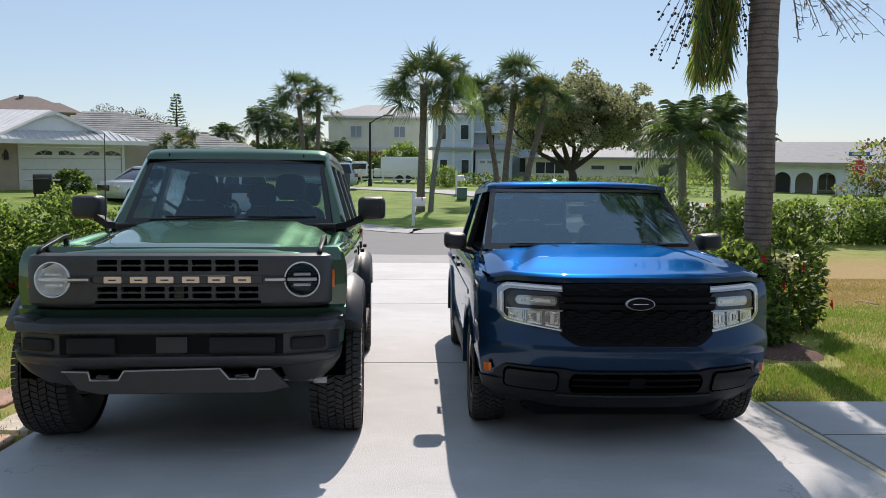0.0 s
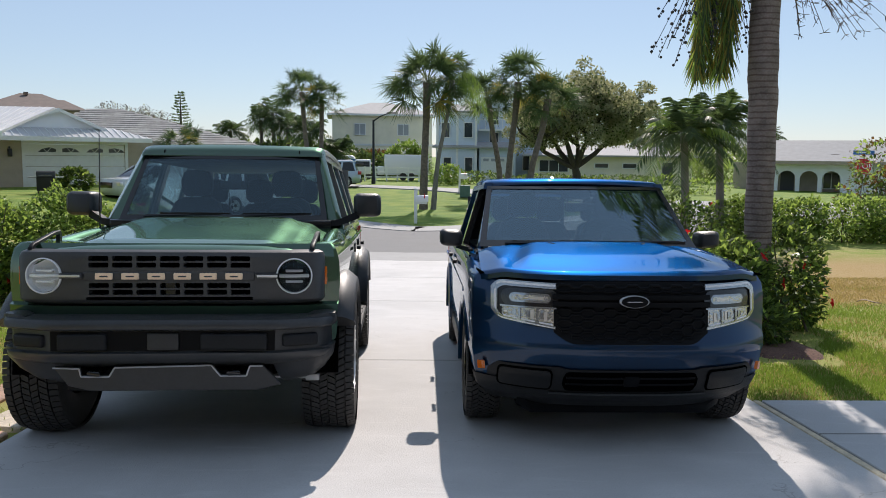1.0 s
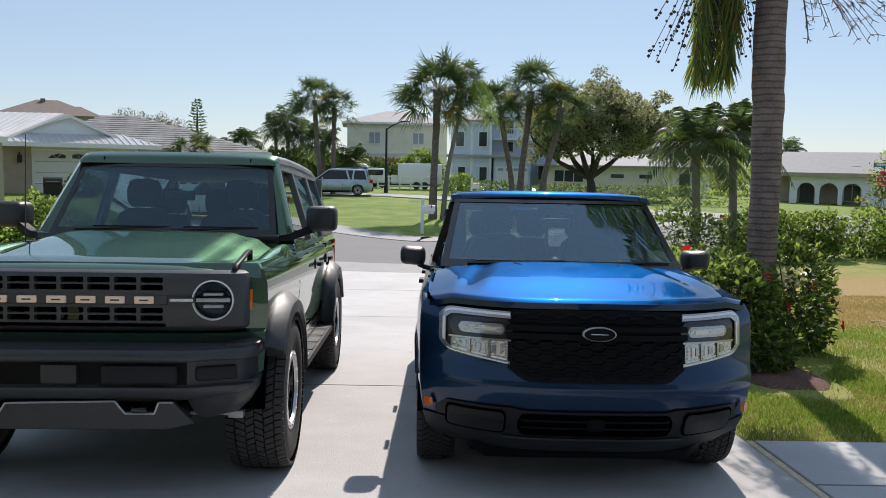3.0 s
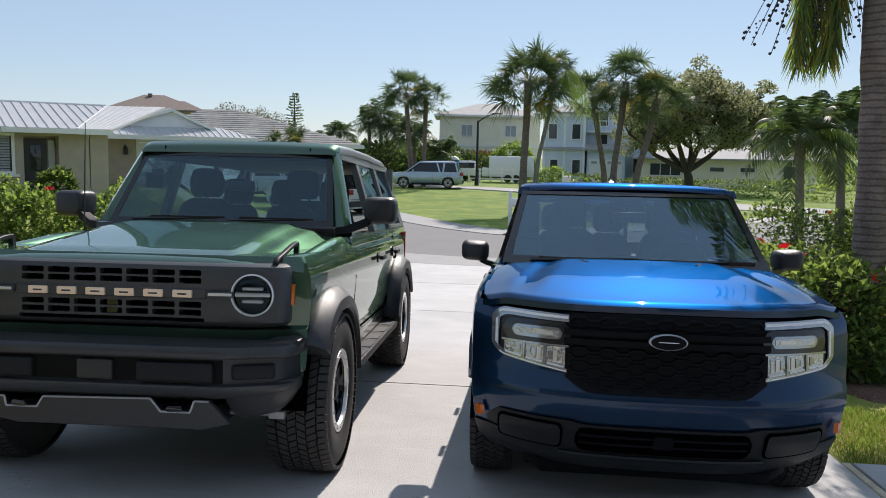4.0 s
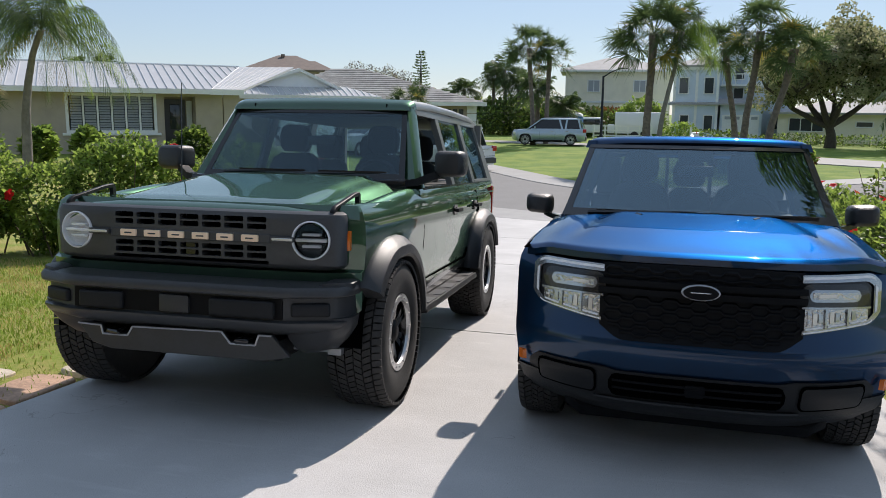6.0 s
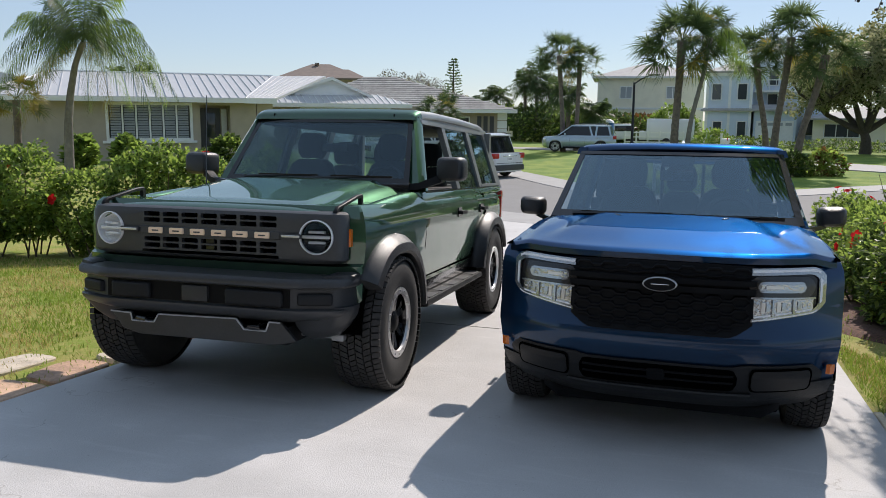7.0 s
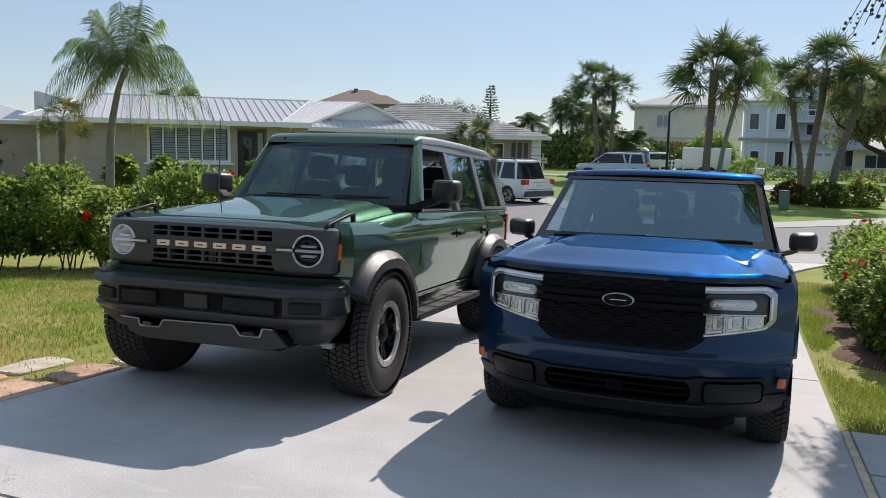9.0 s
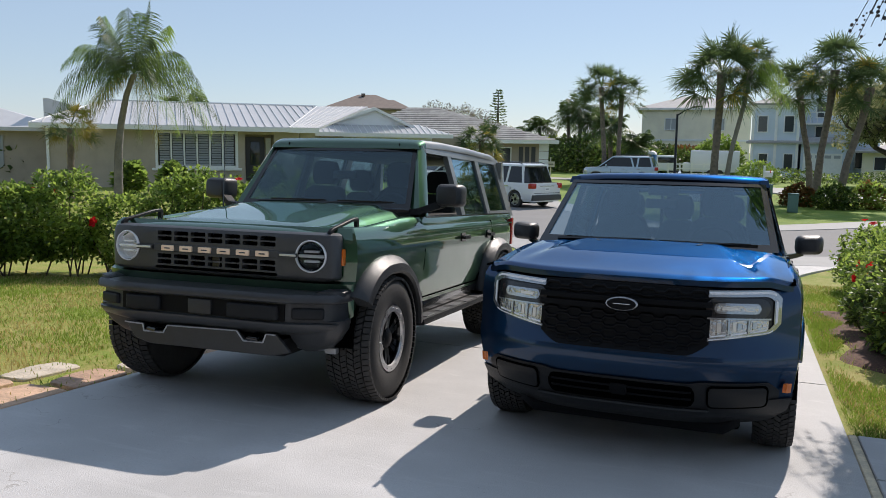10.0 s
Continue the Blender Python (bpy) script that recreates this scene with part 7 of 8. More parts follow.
def build_trailer():
    t = thing("trailer", pose(-1.6, 70.5, zg(-1, 70), 0, 0, 4), "white box trailer standing by a fence", "trailer")
    part("box_body", box(-1.9, 1.9, 0, 2.0, 0.45, 2.2, 0.08, 2), "white_paint", t)
    part("nose", box(-2.5, -1.9, 0.2, 1.8, 0.45, 1.2, 0.1, 2), "white_paint", t)
    for x in (-0.3, 0.4):
        w = bmesh.new()
        add_lathe(w, [(0.02, 0), (0.32, 0), (0.32, 0.2), (0.02, 0.2)], 20, m=pose(x, 0.1, 0.32, 90, 0, 0))
        part("wheel", w, "rubber", t)
    part("drawbar", box(-3.6, -1.9, 0.9, 1.1, 0.35, 0.5), "lamp_black", t)
    p = thing("work_truck", pose(-5.6, 72.5, zg(-5, 72), 0, 0, 20), "small white work truck beside the trailer", "truck")
    part("cab", box(-0.9, 0.9, 0.0, 1.9, 0.4, 1.75, 0.15, 3), "white_paint", p)
    part("cab_window", box(-0.75, 0.75, -0.01, 0.3, 1.1, 1.6, 0.05, 2), "dark_glass", p)
    part("load_bed", box(-0.9, 0.9, 1.9, 4.2, 0.5, 0.9, 0.03, 1), "white_paint", p)
    for x in (-0.85, 0.85):
        for y in (0.7, 3.4):
            w = bmesh.new()
            cyl_x(w, x - 0.1, x + 0.1, y, 0.33, 0.33, 20)
            part("wheel", w, "rubber", p)
    f = thing("fence", pose(-5.0, 68.0, zg(-5, 68)), "white post and rail fence", "fence")
    for k in range(6):
        part("post", box(k * 0.9 - 0.06, k * 0.9 + 0.06, -0.06, 0.06, 0, 1.2), "white_trim", f)
    for z in (0.35, 0.75, 1.1):
        part("rail", box(0, 4.5, -0.03, 0.03, z - 0.05, z + 0.05), "white_trim", f)
    c = thing("portable_toilet", pose(-5.9, 62.5, zg(-4.4, 62.5)), "blue plastic portable cabin with domed roof", "cabin")
    part("cabin_body", box(-0.55, 0.55, -0.55, 0.55, 0, 1.85, 0.05, 2), "blue_plastic", c)
    rings = [[Vector((x * k, y * k, z)) for x, y in round_poly([(-0.58, -0.58), (0.58, -0.58), (0.58, 0.58), (-0.58, 0.58)], 0.12)] for z, k in ((1.85, 1), (2.0, 0.9), (2.12, 0.55))]
    part("cabin_roof", rings_bm(rings), "sign_white", c)


build_trailer()


# ---- plants ----
class Soup:
    """Many small faces in one mesh."""
    def __init__(self):
        self.v, self.f, self.k = [], [], []

    def poly(self, pts, mat=0):
        n = len(self.v)
        self.v.extend((p[0], p[1], p[2]) for p in pts)
        self.f.append(tuple(range(n, n + len(pts))))
        self.k.append(mat)

    def leaf(self, p, d, n, L, w, mat=0):
        """A leaf of two folded halves from p along d."""
        s = d.cross(n).normalized() * w
        t, m = p + d * L, p + d * (L * 0.45)
        b = len(self.v)
        lift = n * (w * 0.35)
        for q in (p, m + s + lift, t, m - s + lift, m):
            self.v.append((q.x, q.y, q.z))
        self.f += [(b, b + 1, b + 2, b + 4), (b, b + 4, b + 2, b + 3)]
        self.k += [mat, mat]

    def blade(self, p, d, L, w, side, sag=0.0, mat=0):
        """A narrow tapering strip that may sag."""
        m = p + d * (L * 0.5) - Vector((0, 0, sag * 0.25))
        t = p + d * L - Vector((0, 0, sag))
        s = side * w
        b = len(self.v)
        for q in (p - s * 0.5, p + s * 0.5, m + s, m - s, t):
            self.v.append((q.x, q.y, q.z))
        self.f += [(b, b + 1, b + 2, b + 3), (b + 3, b + 2, b + 4)]
        self.k += [mat, mat]

    def mesh(self, name, mats):
        me = bpy.data.meshes.new(name)
        me.from_pydata(self.v, [], self.f)
        for m in mats:
            me.materials.append(M[m])
        me.polygons.foreach_set("material_index", self.k)
        me.update()
        return me


R = random.Random(7)


def rdir(r=R):
    while True:
        d = Vector((r.uniform(-1, 1), r.uniform(-1, 1), r.uniform(-1, 1)))
        if 0.05 < d.length < 1:
            return d.normalized()


def trunk_bm(pts, radii, seg=14, ring=0.0, step_len=0.09):
    """A palm stem with ring scars."""
    bm = bmesh.new()
    path = smooth_path([tuple(p) for p in pts], 10) if len(pts) > 2 else [Vector(p) for p in pts]
    total = len(path)
    rings = []
    for i, p in enumerate(path):
        t = i / (total - 1) * (len(radii) - 1)
        k = min(int(t), len(radii) - 2)
        r = lerp(radii[k], radii[k + 1], t - k)
        if ring:
            r *= 1 + ring * (1 if i % 2 else -1)
        ph = noise.noise(p * 3.0) * 0.05
        rings.append([p + Vector((math.cos(a), math.sin(a), 0)) * r * (1 + ph + 0.03 * math.sin(3 * a + i)) for a in [2 * math.pi * j / seg for j in range(seg)]])
    add_rings(bm, rings)
    return bm


def fan_crown(sp, c, radius, n, rnd, mat=0, dry=0.0):
    """Fan fronds round the head of a cabbage palm: upright in the middle, hanging at the rim."""
    for i in range(n):
        az = rnd.uniform(0, 2 * math.pi)
        el = math.asin(rnd.uniform(-0.70, 0.99))
        out = Vector((math.cos(az) * math.cos(el), math.sin(az) * math.cos(el), math.sin(el)))
        L = radius * rnd.uniform(0.40, 0.72)
        tip = c + out * L + Vector((0, 0, -0.10 * L))
        side = out.cross(Vector((0, 0, 1)))
        side = side.normalized() if side.length > 0.05 else Vector((1, 0, 0))
        up = side.cross(out).normalized()
        sp.blade(c, (tip - c).normalized(), (tip - c).length, 0.012 * radius, side, 0, mat)
        km = 1 if rnd.random() < dry or el < -0.45 and rnd.random() < 0.35 else mat
        blades = 25
        roll = rnd.uniform(-0.9, 0.9)
        side, up = side * math.cos(roll) + up * math.sin(roll), up * math.cos(roll) - side * math.sin(roll)
        for b in range(blades):
            a = radians(-115 + 230 * b / (blades - 1)) + rnd.uniform(-0.04, 0.04)
            d = (out * math.cos(a) + side * math.sin(a) + up * (0.30 * abs(math.sin(a)) + rnd.uniform(-0.08, 0.08))).normalized()
            LL = radius * rnd.uniform(0.36, 0.54) * (1 - 0.20 * abs(math.sin(a)))
            sp.blade(tip, d, LL, 0.0112 * radius, d.cross(up).normalized(), LL * rnd.uniform(0.10, 0.55), km)


def pinnate(sp, base, az, el, L, droop, leaf, n, rnd, mat=0, w=0.016, hang=0.5, stem=True):
    """A feather frond: a curved stem with leaflets along both sides."""
    out = Vector((math.cos(az), math.sin(az), 0))
    side = Vector((-math.sin(az), math.cos(az), 0))
    pts = []
    for i in range(n + 1):
        t = i / n
        pts.append(base + out * (L * t * math.cos(el) * (1 - 0.15 * t * t)) + Vector((0, 0, L * (t * math.sin(el) - droop * t * t))))
    for i in range(n):
        p, d = pts[i], (pts[i + 1] - pts[i])
        if stem:
            sp.blade(p, d.normalized(), d.length * 1.15, 0.011 * L / 2 * (1 - 0.6 * i / n) + 0.004, side, 0, mat)
        t = i / n
        if t < 0.08:
            continue
        ll = leaf * (0.45 + 0.75 * math.sin(math.pi * min(1, t * 0.9 + 0.1))) * rnd.uniform(0.8, 1.15)
        for s in (-1, 1):
            dd = (side * s * (1 - hang * 0.55) + d.normalized() * 0.55 + Vector((0, 0, -hang + rnd.uniform(-0.15, 0.15)))).normalized()
            sp.blade(p + d * rnd.random(), dd, ll, w, d.normalized(), ll * hang * 0.5, mat)


def fan_palm(x, y, height, crown, base_dx=0.0, base_dy=0.0, r=0.16, n=42, seed=1, label="tall cabbage palm with a ragged fan crown", dry=0.06, z0=None):
    rnd = random.Random(seed)
    z = zg(x + base_dx, y + base_dy) - 0.1 if z0 is None else z0
    t = thing("palm_tree", pose(x + base_dx, y + base_dy, z), label, "palm tree")
    top = Vector((-base_dx, -base_dy, height))
    part("trunk", trunk_bm([Vector((0, 0, 0)), top * 0.35 + Vector((base_dx * 0.12, 0, 0)), top * 0.7, top], [r * 1.3, r, r * 0.95, r * 1.25], 12, 0.03), "palm_trunk", t)
    sp = Soup()
    fan_crown(sp, top, crown, n, rnd, 0, dry)
    shared("crown", sp.mesh("crown", ["frond", "frond_dry"]), t)
    return t


def polar(az, r):
    return -0.22 + r * math.sin(radians(az)), 0.7 + r * math.cos(radians(az))


def build_far_palms():
    for az, rr, ztop, cr, dx, seed, n in ((0.34, 38, 5.2, 2.2, -0.15, 3, 60), (4.55, 46, 5.1, 1.9, 0.85, 5, 46), (6.65, 44, 5.75, 1.95, -0.5, 6, 48), (8.74, 43, 4.8, 1.9, -1.0, 8, 46),
                                          (-8.35, 55, 5.9, 1.9, 0.4, 9, 46), (-7.0, 56, 5.5, 1.8, -0.1, 10, 44)):
        x, y = polar(az, rr)
        fan_palm(x, y, ztop - zg(x, y), cr * 1.06, dx, 0, 0.165 if rr < 45 else 0.15, int(n * 1.2), seed, dry=0.02)
    # leaning feather palm beside the tallest
    rnd = random.Random(21)
    x, y = polar(2.1, 38)
    z = zg(x, y) - 0.1
    t = thing("palm_tree", pose(x - 0.85, y, z), "slim leaning palm with drooping yellowing fronds", "palm tree")
    top = Vector((0.85, 0, 5.2 - z))
    part("trunk", trunk_bm([Vector((0, 0, 0)), top * 0.4 + Vector((-0.12, 0, 0)), top * 0.75, top], [0.14, 0.10, 0.09, 0.12], 10, 0.03), "pale_trunk", t)
    sp = Soup()
    fan_crown(sp, top + Vector((0, 0, 0.2)), 1.5, 22, rnd, 0, 0.1)
    for i in range(12):
        pinnate(sp, top, rnd.uniform(-0.9, 0.9) if i < 8 else rnd.uniform(0, 6.28), rnd.uniform(-0.2, 0.9), rnd.uniform(2.0, 2.7), rnd.uniform(0.6, 0.9), 0.5, 26, rnd, 2 if i % 4 else 0, 0.016, 0.9)
    shared("crown", sp.mesh("crown", ["frond", "frond_dry", "frond_bright"]), t)
    # far feather palms
    for az, rr, ztop, seed, spread in ((-10.4, 80, 6.2, 31, 2.6), (-11.2, 82, 5.6, 32, 2.4), (-13.2, 85, 4.6, 33, 2.2), (-9.4, 78, 4.8, 34, 2.3), (-14.6, 95, 3.8, 35, 2.2), (-7.9, 62, 3.9, 36, 2.0),
                                       (-37.0, 95, 6.6, 37, 2.4), (-38.6, 96, 6.3, 38, 2.4), (23.3, 110, 5.0, 39, 2.4), (-6.0, 60, 2.6, 40, 1.8)):
        rnd = random.Random(seed)
        x, y = polar(az, rr)
        z = zg(x, y) - 0.1
        t = thing("palm_tree", pose(x, y, z), "distant feathery palm above the bushes", "palm tree", "distant palms")
        h = ztop - 0.6 - z
        part("trunk", trunk_bm([Vector((0, 0, 0)), Vector((0.1, 0, h / 2)), Vector((0, 0, h))], [0.2, 0.16, 0.17], 8, 0.03), "palm_trunk", t)
        sp = Soup()
        for i in range(44):
            pinnate(sp, Vector((0, 0, h)), rnd.uniform(0, 6.28), rnd.uniform(-0.5, 1.3), spread * rnd.uniform(0.8, 1.15), rnd.uniform(0.25, 0.55), 0.65, 18, rnd, 0, 0.035, 0.35)
        shared("crown", sp.mesh("crown", ["frond"]), t)


build_far_palms()


def build_queen_palm():
    rnd = random.Random(51)
    x, y = -17.0, 21.3
    z = zg(x, y) - 0.1
    t = thing("palm_tree", pose(x - 0.35, y, z), "queen palm with long drooping feather fronds on a slim grey stem", "palm tree")
    top = Vector((0.80, 0, 3.85 - z))
    part("trunk", trunk_bm([Vector((0, 0, 0)), Vector((0.10, 0, top.z * 0.45)), Vector((0.42, 0, top.z * 0.8)), top], [0.155, 0.12, 0.095, 0.09], 14, 0.02), "pale_trunk", t)
    sp = Soup()
    for i in range(42):
        az = i * 2.399 + rnd.uniform(-0.3, 0.3)
        k = i / 41
        el = lerp(1.40, 0.0, k) + rnd.uniform(-0.15, 0.15)
        pinnate(sp, top, az, el, rnd.uniform(2.7, 3.3) * (0.85 + 0.25 * math.sin(math.pi * k)), (0.16 + 1.1 * k if k < 0.3 else 0.42 + 0.55 * k) + rnd.uniform(-0.08, 0.08), 0.56, 50, rnd, 1 if i % 4 == 0 else (2 if i > 37 else 0), 0.0105, rnd.uniform(0.35, 1.0))
    shared("crown", sp.mesh("crown", ["frond", "frond_bright", "frond_dry"]), t)
    # small dry palm
    x, y = -18.5, 20.5
    z = zg(x, y) - 0.1
    t = thing("palm_tree", pose(x, y, z), "small fan palm with a skirt of dry fronds", "palm tree")
    part("trunk", trunk_bm([Vector((0, 0, 0)), Vector((0.05, 0, 1.2)), Vector((0.1, 0, 2.3))], [0.12, 0.10, 0.12], 10, 0.03), "palm_trunk", t)
    sp = Soup()
    fan_crown(sp, Vector((0.1, 0, 2.35)), 1.05, 30, rnd, 0, 0.55)
    shared("crown", sp.mesh("crown", ["frond", "frond_dry"]), t)
    fan_palm(-13.5, 46.3, 2.5, 1.75, 0, 0, 0.16, 60, 61, "low fan palm beside the tiled house", 0.12)


build_queen_palm()


def shrub(name, blobs, n, leaf_len, leaf_w, mats, label, category, seed=1, weights=None, kind="", flowers=0, twigs=True, droop=0.2, outward=0.75):
    """A bush: leaves scattered through the shells of lumpy blobs (centre, radii), with stems inside."""
    rnd = random.Random(seed)
    base = Vector((blobs[0][0][0], blobs[0][0][1], 0))
    zb = zg(base.x, base.y)
    t = thing(name, pose(base.x, base.y, zb), label, category, "", kind)
    sp = Soup()
    vol = [b[1][0] * b[1][1] + b[1][1] * b[1][2] + b[1][0] * b[1][2] for b in blobs]
    heads = []
    for i in range(n):
        k = rnd.choices(range(len(blobs)), vol)[0]
        c, r = blobs[k]
        d = rdir(rnd)
        if d.z < -0.75 and rnd.random() < 0.5:
            d.z = -d.z
        lump = 1 + 0.28 * noise.noise(Vector((d.x * 2.2 + c[0], d.y * 2.2 + c[1], d.z * 2.2 + seed)))
        q = rnd.uniform(0.45, 1.0) ** 0.5 * lump
        p = Vector((c[0] - base.x + d.x * r[0] * q, c[1] - base.y + d.y * r[1] * q, c[2] - zb + d.z * r[2] * q))
        if p.z < 0.02:
            p.z = rnd.uniform(0.03, 0.4)
        dd = (d * outward + rdir(rnd) * 0.8 + Vector((0, 0, 0.25 - droop))).normalized()
        nn = (rdir(rnd) * 0.6 + Vector((0, 0, 1))).normalized()
        L = leaf_len * rnd.uniform(0.6, 1.25)
        sp.leaf(p, dd, nn, L, L * leaf_w, rnd.choices(range(len(mats)), weights)[0] if weights else 0)
        if q > 0.93 and d.z > -0.2:
            heads.append((p, d))
    shared("foliage", sp.mesh("foliage", mats), t)
    if twigs:
        bm = bmesh.new()
        for i in range(min(90, 10 * len(blobs))):
            c, r = blobs[i % len(blobs)]
            a = Vector((c[0] - base.x + rnd.uniform(-0.5, 0.5) * r[0], c[1] - base.y + rnd.uniform(-0.5, 0.5) * r[1], 0.0))
            a.z = zg(a.x + base.x, a.y + base.y) - zb - 0.03
            b = Vector((a.x + rnd.uniform(-0.6, 0.6) * r[0], a.y + rnd.uniform(-0.6, 0.6) * r[1], c[2] - zb + rnd.uniform(0.1, 0.8) * r[2]))
            tube(bm, [a, lerp(a, b, 0.5) + rdir(rnd) * 0.06, b], [0.014, 0.011, 0.005], 5)
        part("stem", bm, "twig", t)
    rnd.shuffle(heads)
    for p, d in heads[:flowers]:
        add_flower(t, p + d * 0.07, d, rnd, rnd.uniform(0.055, 0.085))
    return t


def add_flower(parent, p, d, rnd, size=0.075):
    sp = Soup()
    u = d.orthogonal().normalized()
    w = d.cross(u)
    for k in range(5):
        for half in (0,):
            a = 2 * math.pi * k / 5
            out = (u * math.cos(a) + w * math.sin(a))
            tan = (w * math.cos(a) - u * math.sin(a))
            q0, q1 = p, p + out * size * 0.55 + d * size * 0.45
            q2 = p + out * size + d * size * 0.4
            sp.poly([q0, q1 + tan * size * 0.45, q2 + tan * size * 0.25, q2 - tan * size * 0.25, q1 - tan * size * 0.45])
    ob = shared("flower", sp.mesh("flower", ["petal"]), parent)
    return ob


def row_blobs(path, width, height, step_len, seed, lump=0.18, taper=None):
    rnd = random.Random(seed)
    out = []
    pts = [Vector(p) for p in path]
    for a, b in zip(pts, pts[1:]):
        n = max(1, int((b - a).length / step_len))
        for i in range(n):
            p = lerp(a, b, (i + rnd.uniform(0.2, 0.8)) / n)
            h = height * rnd.uniform(1 - lump, 1 + lump * 0.6) * (taper(p) if taper else 1)
            g = zg(p.x, p.y)
            w = width * rnd.uniform(0.85, 1.15)
            out.append(((p.x + rnd.uniform(-0.12, 0.12), p.y + rnd.uniform(-0.12, 0.12), g + h * 0.56), (w, w, h * 0.50)))
            out.append(((p.x + rnd.uniform(-0.25, 0.25), p.y + rnd.uniform(-0.25, 0.25), g + h * 0.24), (w * 0.98, w * 0.98, h * 0.32)))
    return out


def build_hedges():
    shrub("hedge", row_blobs([(-12.6, 6.2), (-9.3, 9.35), (-7.9, 10.6)], 0.64, 1.52, 0.5, 3), 72000, 0.078, 0.34, ["leaf", "frond_bright", "dark_leaf"],
          "tall leafy hibiscus hedge with a few red flowers", "hedge", 3, [6, 3, 2], flowers=14)
    shrub("hedge", row_blobs([(-7.6, 10.9), (-6.2, 12.4), (-4.6, 14.6)], 0.60, 1.44, 0.5, 4), 48000, 0.076, 0.34, ["leaf", "frond_bright", "dark_leaf"],
          "leafy hibiscus hedge behind the green car", "hedge", 4, [6, 3, 2], flowers=14)
    shrub("hedge", row_blobs([(3.12, 9.1), (3.30, 10.4), (3.42, 12.0)], 0.44, 0.98, 0.5, 5), 20000, 0.078, 0.33, ["leaf", "frond_bright", "dark_leaf"],
          "hibiscus shrubs with red flowers round the palm stem", "hedge", 5, [3, 1, 5], flowers=26)
    shrub("hedge", row_blobs([(3.6, 12.3), (3.65, 14.5), (3.7, 17.2)], 0.58, 0.98, 0.55, 6), 19000, 0.08, 0.33, ["leaf", "frond_bright", "dark_leaf"],
          "hibiscus hedge with red flowers along the lawn", "hedge", 6, [6, 2, 2], flowers=26)
    shrub("shrub", [((4.15, 10.2, 0.35), (0.5, 0.5, 0.62)), ((4.35, 10.4, -0.05), (0.4, 0.4, 0.4))], 2600, 0.10, 0.30, ["dark_leaf", "leaf"],
          "dark twiggy shrub at the palm's foot", "shrub", 7, [3, 2], flowers=2)
    for path, seed, n in (([(8.6, 23.9), (10.2, 24.5), (12.2, 25.0)], 11, 9000), ([(12.6, 25.1), (16, 25.2), (21, 25.0)], 12, 17000)):
        shrub("hedge", row_blobs(path, 0.85, 1.30, 0.7, seed, 0.10), n, 0.13, 0.36, ["leaf", "frond_bright", "dark_leaf"], "clipped green hedge along the lawn's far side", "hedge", seed, [6, 2, 2], flowers=4)
    shrub("shrub", [((5.6, 19.6, 0.0), (0.9, 0.8, 0.85)), ((6.6, 20.6, -0.1), (0.8, 0.8, 0.7))], 2200, 0.12, 0.3, ["dark_leaf", "leaf"], "dark open shrub near the street", "shrub", 13, [3, 2])
    # thin tree with rusty leaves beside the road sign
    x, y = polar(30.1, 33)
    shrub("shrub", [((x, y, 1.6), (1.3, 1.0, 0.9)), ((x + 0.6, y, 0.6), (1.1, 1.0, 0.9)), ((x - 0.8, y, 0.4), (0.9, 0.9, 0.8))], 1700, 0.17, 0.3, ["leaf", "red_leaf", "dark_leaf"], "sparse shrub with rusty young leaves", "shrub", 14, [3, 2, 1])
    # planting under the palms and by the houses
    for az, rr, w, h, seed, mats in ((5.2, 41, 0.6, 0.9, 71, ["red_leaf", "dark_leaf"]), (7.4, 40, 0.7, 1.0, 72, ["dark_leaf", "leaf"]), (9.3, 41, 0.7, 1.1, 73, ["leaf", "red_leaf"]), (1.8, 60, 1.1, 1.4, 74, ["frond_bright", "leaf"]),
                                     (8.5, 66, 3.0, 0.7, 75, ["dark_leaf", "leaf"]), (13.5, 68, 4.0, 0.8, 76, ["dark_leaf", "leaf"]), (17.5, 55, 3.0, 1.1, 77, ["leaf", "dark_leaf"]), (3.6, 63, 2.2, 0.9, 78, ["dark_leaf", "leaf"])):
        x, y = polar(az, rr)
        g = zg(x, y)
        shrub("shrub", [((x, y, g + h * 0.5), (w, w * 0.6, h * 0.6)), ((x + w * 0.6, y, g + h * 0.4), (w * 0.7, w * 0.6, h * 0.5)), ((x - w * 0.6, y, g + h * 0.4), (w * 0.7, w * 0.6, h * 0.45))],
              1300, 0.20, 0.33, mats, "low rounded garden shrub", "shrub", seed, [3, 1], twigs=False)
    for x, y, w, h, seed in ((-16.2, 22.6, 0.5, 1.0, 81), (-18.4, 23.0, 0.5, 1.0, 82), (-15.8, 27.6, 0.6, 1.0, 83), (-16.6, 39.5, 0.8, 0.9, 84)):
        g = zg(x, y)
        shrub("shrub", [((x, y, g + h * 0.5), (w, w, h * 0.55))], 900, 0.22, 0.36, ["frond_bright", "leaf", "dark_leaf"] if seed < 83 else ["dark_leaf", "leaf"], "broad-leaved shrub before the beige house", "shrub", seed, [3, 2, 2] if seed < 83 else [3, 1], twigs=False)
